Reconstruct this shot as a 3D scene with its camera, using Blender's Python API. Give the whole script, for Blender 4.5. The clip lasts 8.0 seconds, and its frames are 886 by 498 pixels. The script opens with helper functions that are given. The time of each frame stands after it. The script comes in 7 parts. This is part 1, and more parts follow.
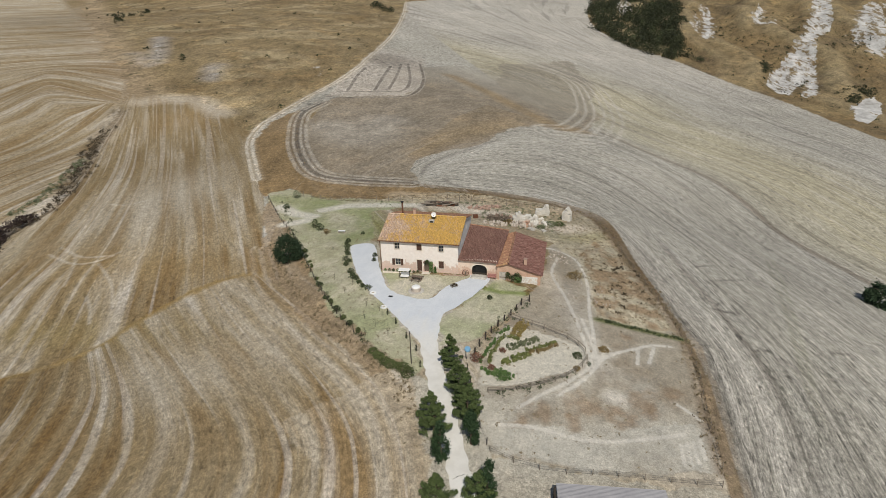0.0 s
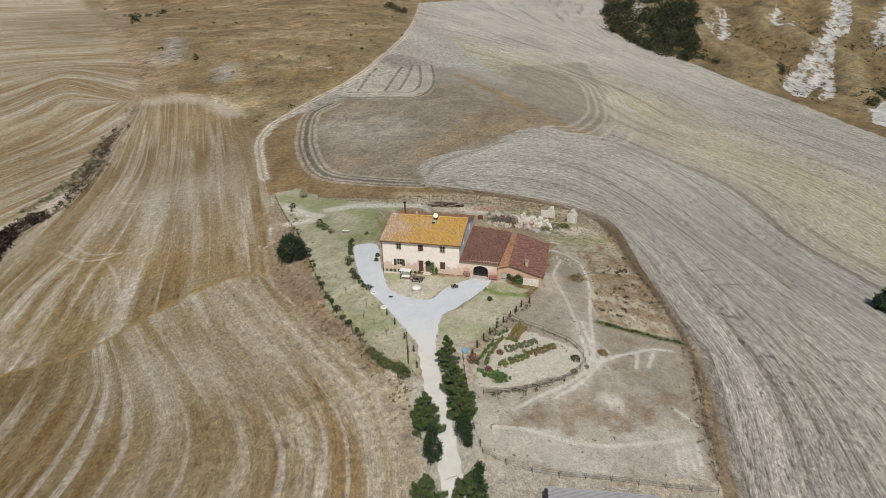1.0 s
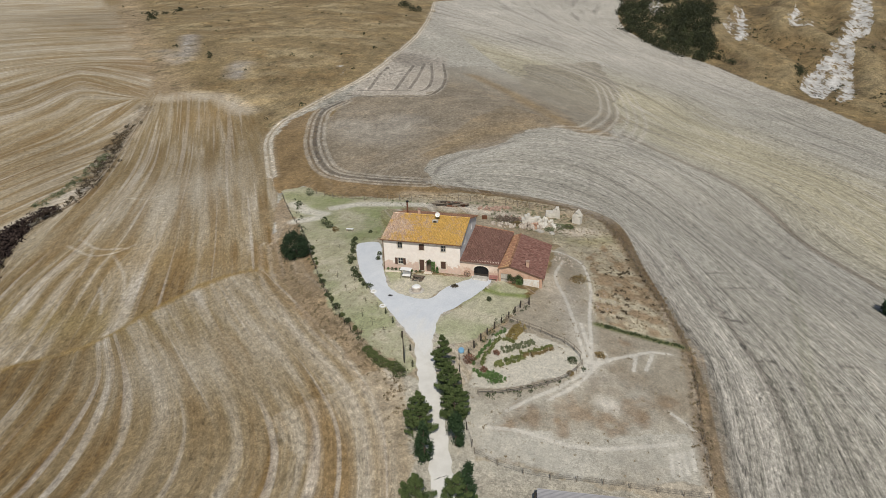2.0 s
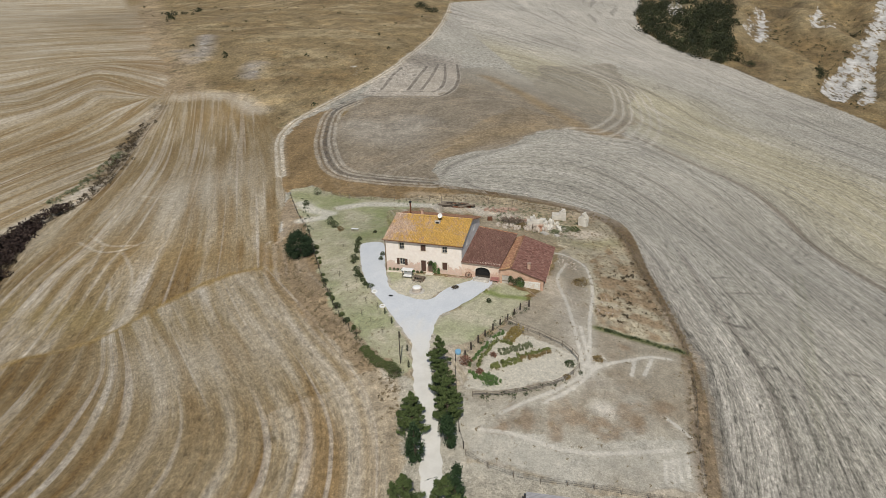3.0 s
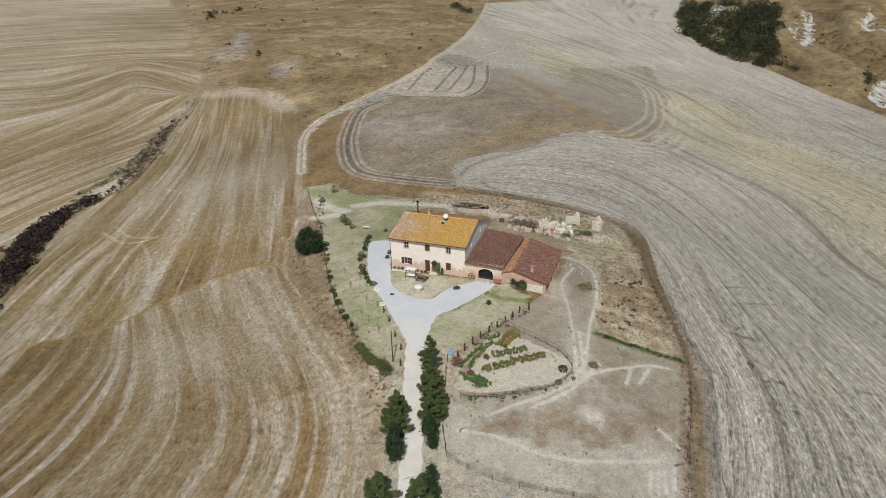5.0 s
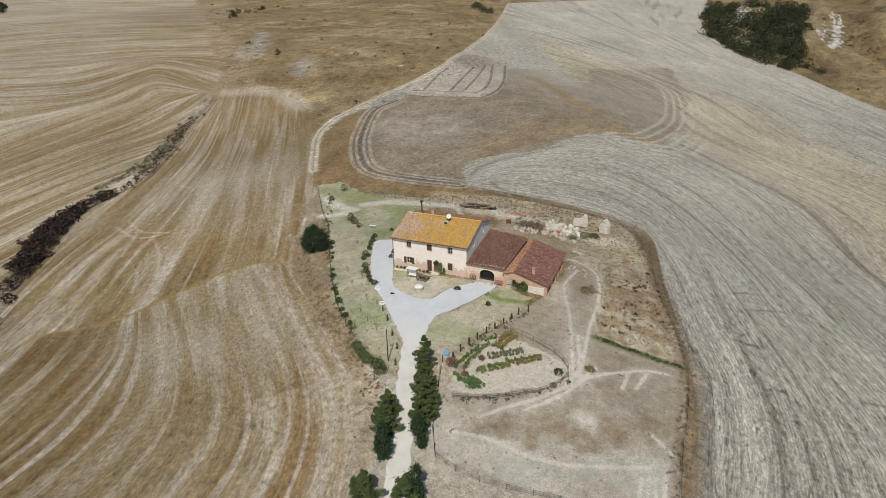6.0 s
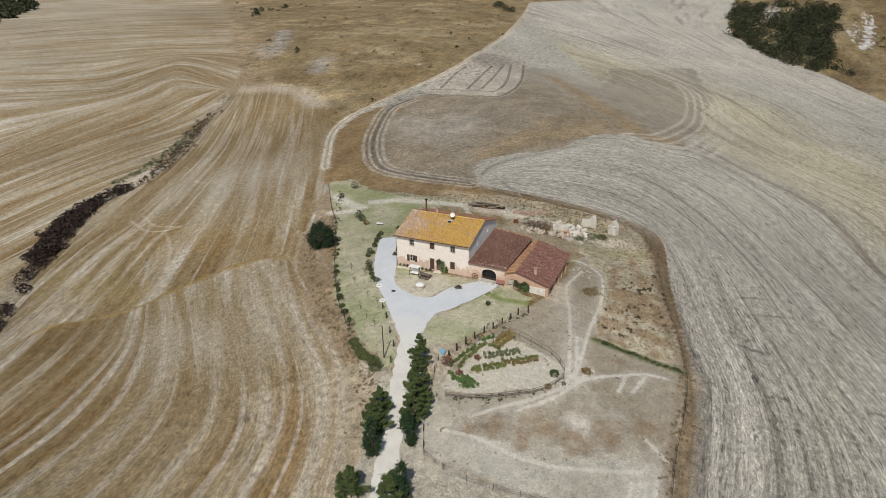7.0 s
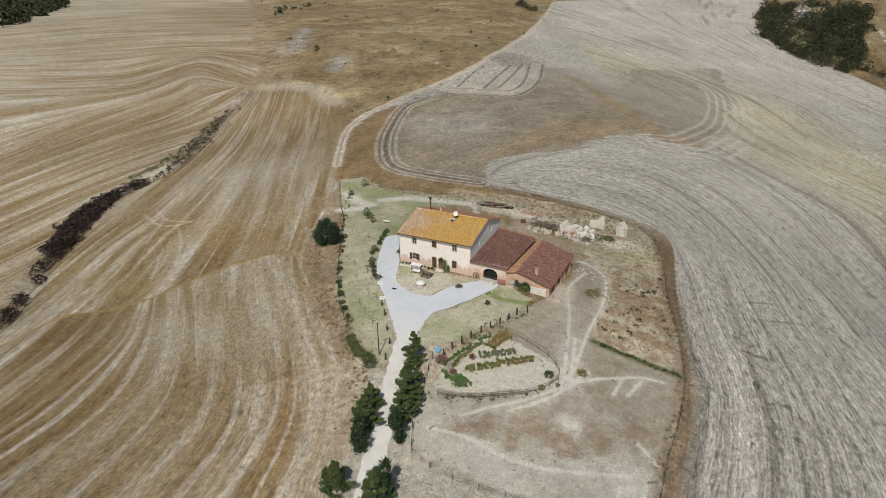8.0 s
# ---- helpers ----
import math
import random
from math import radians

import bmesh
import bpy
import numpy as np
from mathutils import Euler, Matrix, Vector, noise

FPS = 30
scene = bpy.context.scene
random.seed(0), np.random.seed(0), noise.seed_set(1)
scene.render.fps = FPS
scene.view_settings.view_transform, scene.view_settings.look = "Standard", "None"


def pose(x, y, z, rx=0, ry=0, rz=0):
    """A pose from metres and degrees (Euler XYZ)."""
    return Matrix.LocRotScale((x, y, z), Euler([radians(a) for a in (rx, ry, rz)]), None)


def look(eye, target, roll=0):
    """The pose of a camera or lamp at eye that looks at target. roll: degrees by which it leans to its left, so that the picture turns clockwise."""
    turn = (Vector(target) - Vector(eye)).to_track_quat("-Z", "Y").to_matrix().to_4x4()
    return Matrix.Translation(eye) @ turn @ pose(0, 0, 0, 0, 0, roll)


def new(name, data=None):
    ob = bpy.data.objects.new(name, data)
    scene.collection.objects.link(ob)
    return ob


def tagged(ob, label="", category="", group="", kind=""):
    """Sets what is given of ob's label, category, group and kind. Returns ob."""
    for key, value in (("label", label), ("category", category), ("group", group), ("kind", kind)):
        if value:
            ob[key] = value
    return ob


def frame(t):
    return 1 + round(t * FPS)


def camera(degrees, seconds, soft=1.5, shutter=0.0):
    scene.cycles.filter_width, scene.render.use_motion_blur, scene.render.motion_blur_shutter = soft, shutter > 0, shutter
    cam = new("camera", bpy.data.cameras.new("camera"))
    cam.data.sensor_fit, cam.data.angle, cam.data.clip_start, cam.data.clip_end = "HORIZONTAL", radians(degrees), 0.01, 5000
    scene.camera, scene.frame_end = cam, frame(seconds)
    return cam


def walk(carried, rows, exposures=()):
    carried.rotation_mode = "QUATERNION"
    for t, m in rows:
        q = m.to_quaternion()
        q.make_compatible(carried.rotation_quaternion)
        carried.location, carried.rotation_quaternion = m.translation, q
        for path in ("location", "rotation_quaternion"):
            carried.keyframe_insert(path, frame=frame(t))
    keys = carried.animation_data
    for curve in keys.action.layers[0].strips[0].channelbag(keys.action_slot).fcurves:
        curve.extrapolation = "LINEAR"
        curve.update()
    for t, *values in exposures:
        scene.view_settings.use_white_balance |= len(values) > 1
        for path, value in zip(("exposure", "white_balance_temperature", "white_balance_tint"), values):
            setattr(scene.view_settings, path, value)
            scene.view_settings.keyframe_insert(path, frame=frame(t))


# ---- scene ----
cam = camera(73.4, 8.0, soft=0.55)
PATH = [
    (0, (31.349, -92.582, 47.006), (30.963, -90.796, 46.192), -1.50),
    (0.5, (32.285, -92.340, 46.957), (31.878, -90.558, 46.144), -1.49),
    (1, (33.336, -92.075, 46.932), (32.907, -90.298, 46.122), -1.48),
    (1.5, (34.328, -91.828, 46.974), (33.879, -90.056, 46.162), -1.38),
    (3, (37.790, -90.814, 46.935), (37.267, -89.062, 46.126), -1.25),
    (3.5, (38.934, -90.469, 46.912), (38.387, -88.723, 46.104), -1.23),
    (4, (40.261, -90.058, 46.872), (39.686, -88.321, 46.065), -1.12),
    (4.5, (41.475, -89.716, 46.864), (40.873, -87.988, 46.057), -1.11),
    (6, (45.698, -88.082, 46.788), (45.004, -86.387, 45.983), -0.85),
    (6.5, (47.029, -87.540, 46.761), (46.307, -85.858, 45.954), -0.83),
    (7, (48.594, -86.809, 46.665), (47.837, -85.143, 45.858), -0.71),
    (7.5, (50.043, -86.125, 46.615), (49.256, -84.474, 45.806), -0.69),
    (8, (51.662, -85.342, 46.504), (50.840, -83.707, 45.695), -0.66),
]
walk(cam, [(t, look(eye, target, roll)) for t, eye, target, roll in PATH])

# ---- daylight ----
SUN_AZIMUTH, SUN_HEIGHT = radians(164), radians(50)
world = bpy.data.worlds.new("sky")
scene.world = world
world.use_nodes = True
sky = world.node_tree.nodes.new("ShaderNodeTexSky")
sky.sky_type, sky.sun_disc = "NISHITA", False
sky.sun_elevation, sky.sun_rotation = SUN_HEIGHT, SUN_AZIMUTH
world.node_tree.links.new(sky.outputs[0], world.node_tree.nodes["Background"].inputs[0])
world.node_tree.nodes["Background"].inputs[1].default_value = 0.062
to_sun = Vector((math.sin(SUN_AZIMUTH) * math.cos(SUN_HEIGHT), math.cos(SUN_AZIMUTH) * math.cos(SUN_HEIGHT), math.sin(SUN_HEIGHT)))
sun = new("sun", bpy.data.lights.new("sun", "SUN"))
sun.data.energy, sun.data.angle, sun.data.color = 3.25, radians(0.6), (1.0, 0.962, 0.885)
sun.matrix_world = look(to_sun * 200, (0, 0, 0))
rnd = random.Random(7)
rng = np.random.default_rng(7)


# ---- materials ----
class Nodes:
    """A short way to write a node tree."""

    def __init__(self, name, rough=0.9, metal=0.0):
        self.mat = bpy.data.materials.new(name)
        self.mat.use_nodes = True
        self.nt = self.mat.node_tree
        self.bsdf = self.nt.nodes["Principled BSDF"]
        self.bsdf.inputs["Roughness"].default_value = rough
        self.bsdf.inputs["Metallic"].default_value = metal
        self.bsdf.inputs["Specular IOR Level"].default_value = 0.25

    def put(self, socket, value):
        if isinstance(value, bpy.types.NodeSocket):
            self.nt.links.new(value, socket)
        elif isinstance(value, tuple) and socket.type == "RGBA" and len(value) == 3:
            socket.default_value = (*value, 1)
        else:
            socket.default_value = value

    def node(self, kind, out=0, props=(), **inputs):
        n = self.nt.nodes.new(kind)
        for k, v in props:
            setattr(n, k, v)
        for k, v in inputs.items():
            self.put(n.inputs[int(k[1:])] if k[0] == "i" and k[1:].isdigit() else n.inputs[k], v)
        return n.outputs[out]

    def coords(self):
        return self.node("ShaderNodeNewGeometry", 0)

    def scaled(self, v, x, y, z):
        return self.node("ShaderNodeVectorMath", 0, (("operation", "MULTIPLY"),), i0=v, i1=(x, y, z))

    def noise(self, v, scale, detail=3.0, rough=0.6):
        return self.node("ShaderNodeTexNoise", 0, (), Vector=v, Scale=scale, Detail=detail, Roughness=rough)

    def math(self, op, a, b=0.0):
        return self.node("ShaderNodeMath", 0, (("operation", op),), i0=a, i1=b)

    def step(self, v, lo, hi, a=0.0, b=1.0):
        return self.node("ShaderNodeMapRange", 0, (), Value=v, i1=lo, i2=hi, i3=a, i4=b)

    def mix(self, f, a, b, blend="MIX"):
        n = self.nt.nodes.new("ShaderNodeMix")
        n.data_type, n.blend_type = "RGBA", blend
        self.put(n.inputs[0], f), self.put(n.inputs[6], a), self.put(n.inputs[7], b)
        return n.outputs[2]

    def attr(self, name, out=2):
        n = self.nt.nodes.new("ShaderNodeAttribute")
        n.attribute_name = name
        return n.outputs[out]

    def bump(self, height, strength=0.4, distance=0.05):
        self.put(self.bsdf.inputs["Normal"], self.node("ShaderNodeBump", 0, (), Height=height, Strength=strength, Distance=distance))

    def done(self, colour):
        self.put(self.bsdf.inputs["Base Color"], colour)
        return self.mat


def plain(name, a, b, scale=3.0, rough=0.85, metal=0.0, bump=0.3, island=0.0):
    """Two tones of one material, mottled at two scales; island: how far single pieces differ."""
    n = Nodes(name, rough, metal)
    p = n.coords()
    coarse, fine = n.noise(p, scale, 4), n.noise(p, scale * 9, 3)
    f = n.math("ADD", n.math("MULTIPLY", n.step(coarse, 0.3, 0.7), 0.65), n.math("MULTIPLY", fine, 0.35))
    c = n.mix(f, a, b)
    if island:
        r = n.node("ShaderNodeNewGeometry", 8)
        c = n.mix(1.0, c, n.node("ShaderNodeCombineColor", 0, (), i0=n.step(r, 0, 1, 1 - island, 1 + island), i1=n.step(r, 0, 1, 1 - island, 1 + island), i2=n.step(r, 0, 1, 1 - island, 1 + island)), "MULTIPLY")
    n.bump(fine, bump, 0.03)
    return n.done(c)


def ground_material():
    n = Nodes("ground", 0.97)
    p = n.coords()
    tint = n.attr("tint", 0)
    rows, streak, scrub, gold, scree = n.attr("rows"), n.attr("streak"), n.attr("scrub"), n.attr("gold"), n.attr("scree")
    trod = n.attr("trod")
    px, py = n.node("ShaderNodeSeparateXYZ", 0, (), Vector=p), n.node("ShaderNodeSeparateXYZ", 1, (), Vector=p)

    def strands(freq, drift, detail, shift=0.0):
        v = n.node("ShaderNodeCombineXYZ", 0, (), i0=n.math("ADD", n.math("MULTIPLY", rows, freq), shift), i1=n.math("MULTIPLY", px, drift), i2=n.math("MULTIPLY", py, drift))
        return n.noise(v, 1.0, detail)

    wide, mid, thin = strands(0.19, 0.014, 2), strands(0.5, 0.035, 3, 5.0), strands(3.0, 0.42, 4, 9.0)
    line = strands(1.0, 0.012, 1, 17.0)
    dash = strands(1.5, 0.36, 5, 23.0)
    line_wide = strands(0.42, 0.008, 1, 31.0)
    grain, fines = n.noise(p, 1.0, 5, 0.75), n.noise(p, 7.5, 3, 0.8)
    # straw lies along the rows, so the fine grain is drawn out where rows are strong
    fibre, loose = strands(3.0, 1.5, 4, 41.0), n.noise(p, 3.4, 4, 0.75)
    laid = n.math("MINIMUM", streak, 0.7)
    speck = n.math("ADD", n.math("MULTIPLY", fibre, laid), n.math("MULTIPLY", loose, n.math("SUBTRACT", 1.0, laid)))
    stain, blot, clod = n.noise(p, 0.018, 4), n.noise(n.scaled(p, 1.0, 0.55, 1.0), 0.14, 5, 0.7), n.noise(n.scaled(p, 1.0, 0.6, 1.0), 0.9, 5, 0.7)
    # bands of straw and bare soil along the rows
    band = n.math("ADD", n.math("MULTIPLY", n.step(wide, 0.41, 0.59, -1, 1), 0.75), n.math("MULTIPLY", n.step(mid, 0.36, 0.64, -1, 1), 0.6))
    fade = n.math("MULTIPLY", streak, n.step(n.noise(p, 0.045, 3), 0.3, 0.68, 0.45, 1.15))
    band = n.math("MULTIPLY", n.math("MULTIPLY", band, fade), n.step(gold, 0, 1, 0.36, 1.05))
    up = n.math("MAXIMUM", band, 0.0)
    down = n.math("MULTIPLY", n.math("MINIMUM", band, 0.0), -1.0)
    c = n.mix(n.math("MULTIPLY", up, 0.62), tint, n.mix(gold, (0.53, 0.50, 0.448), (0.485, 0.43, 0.345)))
    c = n.mix(n.math("MULTIPLY", down, 0.9), c, n.mix(1.0, c, n.mix(gold, (0.66, 0.645, 0.615), (0.70, 0.575, 0.40)), "MULTIPLY"))
    # pale wheel lines and dark gaps
    c = n.mix(n.math("MULTIPLY", n.step(line, n.step(gold, 0, 1, 0.555, 0.62), n.step(gold, 0, 1, 0.66, 0.72)), n.math("MULTIPLY", fade, 0.50)), c, (0.55, 0.50, 0.43))
    c = n.mix(n.math("MULTIPLY", n.step(line_wide, 0.60, 0.645), n.math("MULTIPLY", fade, n.step(gold, 0, 1, 0.4, 0.5))), c, (0.58, 0.53, 0.46))
    grey = n.math("SUBTRACT", 1.0, n.math("MULTIPLY", n.step(dash, 0.57, 0.66), n.math("MULTIPLY", n.math("SUBTRACT", 1.0, n.math("MULTIPLY", gold, 0.6)), n.math("MULTIPLY", streak, 0.72))))
    # long dark drill lines on the grey stubble
    drill = n.math("MULTIPLY", n.step(strands(0.85, 0.010, 2, 53.0), 0.44, 0.37), n.math("MULTIPLY", n.math("SUBTRACT", 1.0, gold), n.math("MULTIPLY", streak, 0.34)))
    grey = n.math("MULTIPLY", grey, n.math("SUBTRACT", 1.0, drill))
    grey = n.math("MULTIPLY", grey, n.math("ADD", 1.0, n.math("MULTIPLY", n.math("MULTIPLY", n.step(thin, 0.32, 0.68, -1, 1), streak), n.step(gold, 0, 1, 0.46, 0.19))))
    grey = n.math("MULTIPLY", grey, n.step(grain, 0.28, 0.72, n.step(trod, 0, 1, 0.66, 0.90), n.step(trod, 0, 1, 1.34, 1.10)))
    grey = n.math("MULTIPLY", grey, n.step(speck, 0.28, 0.72, n.step(trod, 0, 1, n.step(gold, 0, 1, 0.46, 0.60), 0.84), n.step(trod, 0, 1, n.step(gold, 0, 1, 1.52, 1.38), 1.16)))
    grey = n.math("MULTIPLY", grey, n.step(fines, 0.28, 0.72, n.step(trod, 0, 1, 0.55, 0.82), n.step(trod, 0, 1, 1.48, 1.18)))
    grey = n.math("MULTIPLY", grey, n.step(stain, 0.3, 0.7, 0.86, 1.13))
    # rough grass: dark tussocks between dry blades
    tuss = n.math("ADD", n.math("MULTIPLY", n.step(clod, 0.33, 0.67, -1, 1), 0.26), n.math("MULTIPLY", n.step(blot, 0.32, 0.68, -1, 1), 0.24))
    grey = n.math("MULTIPLY", grey, n.math("ADD", 1.0, n.math("MULTIPLY", tuss, scrub)))
    c = n.mix(n.math("MULTIPLY", scrub, n.step(n.noise(p, 0.05, 5, 0.7), 0.52, 0.72)), c, n.mix(1.0, c, (1.28, 1.22, 1.15), "MULTIPLY"))
    # wheel tracks: dark ruts with pale crowns round the bend, pale lanes and trodden paths
    stray = n.math("MULTIPLY", n.math("SUBTRACT", n.noise(p, 0.35, 3), 0.5), 0.9)
    worn = n.step(n.noise(p, 0.22, 4), 0.3, 0.6, 0.35, 1.0)

    def stripe(d, at, half, soft):
        off = n.math("ABSOLUTE", n.math("SUBTRACT", n.math("ADD", d, stray), at))
        return n.math("MULTIPLY", n.step(off, half + soft, half), worn)

    ring, lane, path = n.attr("ring"), n.attr("lane"), n.attr("path")
    c = n.mix(n.math("MULTIPLY", stripe(ring, 1.15, 0.35, 0.5), 0.6), c, (0.50, 0.455, 0.38))
    c = n.mix(n.math("MULTIPLY", stripe(ring, 3.1, 0.4, 0.5), 0.6), c, (0.47, 0.425, 0.35))
    c = n.mix(n.math("MULTIPLY", stripe(ring, 0.1, 0.45, 0.45), 0.75), c, (0.105, 0.085, 0.068))
    c = n.mix(n.math("MULTIPLY", stripe(ring, 2.1, 0.2, 0.45), 0.4), c, (0.13, 0.105, 0.085))
    c = n.mix(n.math("MULTIPLY", stripe(lane, -0.9, 0.35, 0.4), 0.8), c, (0.60, 0.54, 0.44))
    c = n.mix(n.math("MULTIPLY", stripe(lane, 0.9, 0.35, 0.4), 0.8), c, (0.60, 0.54, 0.44))
    tread = n.math("ADD", path, n.math("MULTIPLY", n.math("SUBTRACT", n.noise(p, 1.4, 3), 0.5), 0.45))
    c = n.mix(n.step(tread, 0.38, 0.14, 0.0, 0.8), c, (0.60, 0.56, 0.485))
    # low dark heath on the wild slopes
    heath = n.math("MULTIPLY", n.step(n.noise(n.scaled(p, 0.34, 0.10, 0.3), 1.0, 5, 0.65), 0.57, 0.64), n.step(scrub, 1.0, 1.3, 0.0, 0.6))
    c = n.mix(heath, c, (0.085, 0.075, 0.035))
    v = n.node("ShaderNodeCombineColor", 0, (), i0=grey, i1=grey, i2=grey)
    c = n.mix(1.0, c, v, "MULTIPLY")
    # bare white clay on the eroded slopes
    clay = n.math("ADD", scree, n.math("MULTIPLY", n.math("SUBTRACT", n.noise(n.scaled(p, 0.20, 0.045, 0.25), 1.0, 6, 0.75), 0.5), 3.0))
    c = n.mix(n.step(clay, 0.66, 0.86, 0.0, 0.95), c, n.mix(n.step(blot, 0.35, 0.65), (0.36, 0.34, 0.305), (0.68, 0.66, 0.62)))
    h = n.math("ADD", n.math("MULTIPLY", thin, streak), n.math("ADD", n.math("ADD", grain, speck), n.math("MULTIPLY", clod, scrub)))
    n.bump(h, 0.6, 0.2)
    return n.done(c)


def gravel_material():
    """Blue-grey gravel, dusty white where the lane's wheels reach it and worn in two broad tracks."""
    n = Nodes("gravel", 0.95)
    p = n.coords()
    coarse, fine, speck = n.noise(p, 0.45, 5), n.noise(p, 4.5, 3), n.noise(p, 16.0, 2)
    c = n.mix(n.step(coarse, 0.3, 0.7), (0.58, 0.60, 0.62), (0.66, 0.672, 0.68))
    south = n.node("ShaderNodeSeparateXYZ", 1, (), Vector=p)
    dust = n.math("ADD", n.step(south, -11.0, -24.0), n.math("MULTIPLY", n.math("SUBTRACT", n.noise(n.scaled(p, 1.0, 0.35, 1.0), 0.8, 4), 0.5), 0.9))
    c = n.mix(n.step(dust, 0.25, 0.85, 0.0, 0.9), c, (0.70, 0.675, 0.62))
    v = n.math("MULTIPLY", n.step(fine, 0.3, 0.7, 0.93, 1.06), n.step(speck, 0.3, 0.7, 0.92, 1.08))
    c = n.mix(1.0, c, n.node("ShaderNodeCombineColor", 0, (), i0=v, i1=v, i2=v), "MULTIPLY")
    n.bump(n.math("ADD", fine, speck), 0.5, 0.03)
    return n.done(c)


def tile_material(name, clay, pale, lichen, amount, run=(3.6, 1.3, 1.3)):
    n = Nodes(name, 0.9)
    p = n.coords()
    r = n.node("ShaderNodeNewGeometry", 8)
    c = n.mix(r, clay, pale)
    patch = n.math("ADD", n.math("MULTIPLY", n.noise(p, 0.38, 3), 0.5), n.math("ADD", n.math("MULTIPLY", n.noise(p, 5.0, 3), 0.2), n.math("MULTIPLY", r, 0.18)))
    if amount > 1:
        # lichen is thinner towards the sheltered end of the slope
        east = n.node("ShaderNodeSeparateXYZ", 0, (), Vector=p)
        patch = n.math("ADD", patch, n.step(east, 0.0, 9.0, -0.13, 0.05))
    c = n.mix(n.step(patch, 0.56 - 0.13 * amount, 0.70 - 0.13 * amount), c, lichen)
    v = n.math("MULTIPLY", n.step(n.noise(p, 6.0, 4, 0.7), 0.3, 0.7, 0.76, 1.22), n.step(n.noise(n.scaled(p, *(2.2 * r for r in run)), 1.0, 3), 0.32, 0.68, 0.80, 1.17))
    v = n.math("MULTIPLY", v, n.step(n.math("FRACT", n.math("MULTIPLY", r, 7.3)), 0, 1, 0.85, 1.16))
    c = n.mix(1.0, c, n.node("ShaderNodeCombineColor", 0, (), i0=v, i1=v, i2=v), "MULTIPLY")
    n.bump(n.noise(p, 12, 3), 0.3, 0.02)
    return n.done(c)


def plaster_material(name, coat, coat2, worn, low, high):
    """Lime plaster that has come off in patches between two heights, showing brick."""
    n = Nodes(name, 0.93)
    p = n.coords()
    xyz = n.node("ShaderNodeSeparateXYZ", 2, (), Vector=p)
    flat = n.node("ShaderNodeCombineXYZ", 0, (), i0=n.math("ADD", n.node("ShaderNodeSeparateXYZ", 0, (), Vector=p), n.node("ShaderNodeSeparateXYZ", 1, (), Vector=p)), i1=xyz, i2=0.0)
    brick = n.node("ShaderNodeTexBrick", 0, (), Vector=flat, Color1=worn, Color2=tuple(min(1, v * 1.3) for v in worn), Mortar=(0.55, 0.46, 0.36), Scale=1.0, i4=1.0, i5=0.012)
    node = brick.node
    node.inputs["Brick Width"].default_value, node.inputs["Row Height"].default_value = 0.28, 0.075
    node.inputs["Mortar Size"].default_value = 0.012
    c = n.mix(n.step(n.noise(p, 0.9, 5), 0.3, 0.7), coat, coat2)
    patch = n.math("ADD", n.noise(p, 0.75, 5, 0.65), n.step(xyz, low, high, 0.22, -0.35))
    m = n.step(patch, 0.50, 0.56)
    c = n.mix(m, c, n.mix(0.35, brick, coat2))
    v = n.step(n.noise(p, 2.2, 4), 0.25, 0.75, 0.92, 1.06)
    c = n.mix(1.0, c, n.node("ShaderNodeCombineColor", 0, (), i0=v, i1=v, i2=v), "MULTIPLY")
    n.bump(n.math("SUBTRACT", n.noise(p, 6, 4), m), 0.18, 0.02)
    return n.done(c)


def leaf_material(name, a, b, scale=0.9, single=0.6):
    n = Nodes(name, 0.75)
    r = n.node("ShaderNodeNewGeometry", 8)
    p = n.coords()
    c = n.mix(n.math("ADD", n.math("MULTIPLY", r, single), n.math("MULTIPLY", n.step(n.noise(p, scale, 3), 0.3, 0.7), 1 - single)), a, b)
    return n.done(c)


M_GROUND = ground_material()
M_GRAVEL = gravel_material()
M_LANE = plain("white_road", (0.58, 0.55, 0.49), (0.76, 0.735, 0.68), 0.45, 0.95, bump=0.5)
M_SOIL = plain("garden_soil", (0.40, 0.35, 0.26), (0.58, 0.53, 0.43), 0.6, 0.97, bump=0.6)
M_PLASTER = plaster_material("plaster", (0.84, 0.775, 0.71), (0.78, 0.69, 0.615), (0.50, 0.28, 0.20), 0.7, 3.4)
M_GABLE = plain("bare_stone", (0.56, 0.545, 0.52), (0.80, 0.78, 0.745), 1.2, 0.95, bump=0.7)
M_PORCH = plaster_material("porch_plaster", (0.76, 0.62, 0.51), (0.66, 0.50, 0.39), (0.52, 0.29, 0.20), 0.2, 3.6)
M_BRICK = plaster_material("old_brick", (0.60, 0.41, 0.30), (0.54, 0.35, 0.25), (0.44, 0.23, 0.15), -1.0, 6.0)
M_STONE = plain("pale_stone", (0.27, 0.24, 0.20), (0.66, 0.62, 0.55), 2.0, 0.95, bump=0.8, island=0.2)
M_ASHLAR = plain("weathered_ashlar", (0.48, 0.44, 0.38), (0.76, 0.72, 0.64), 0.8, 0.95, bump=0.6, island=0.08)
M_FACING = plain("whitewashed_stone", (0.62, 0.585, 0.52), (0.83, 0.80, 0.74), 1.8, 0.95, bump=0.6, island=0.1)
M_RUBBLE = plain("rubble", (0.22, 0.175, 0.135), (0.56, 0.50, 0.43), 1.5, 0.95, bump=0.8, island=0.4)
M_BRICKS = plain("loose_bricks", (0.22, 0.13, 0.095), (0.46, 0.34, 0.27), 2.0, 0.95, island=0.3)
M_ROOF = tile_material("lichen_tiles", (0.43, 0.285, 0.185), (0.64, 0.50, 0.40), (0.56, 0.35, 0.10), 1.85)
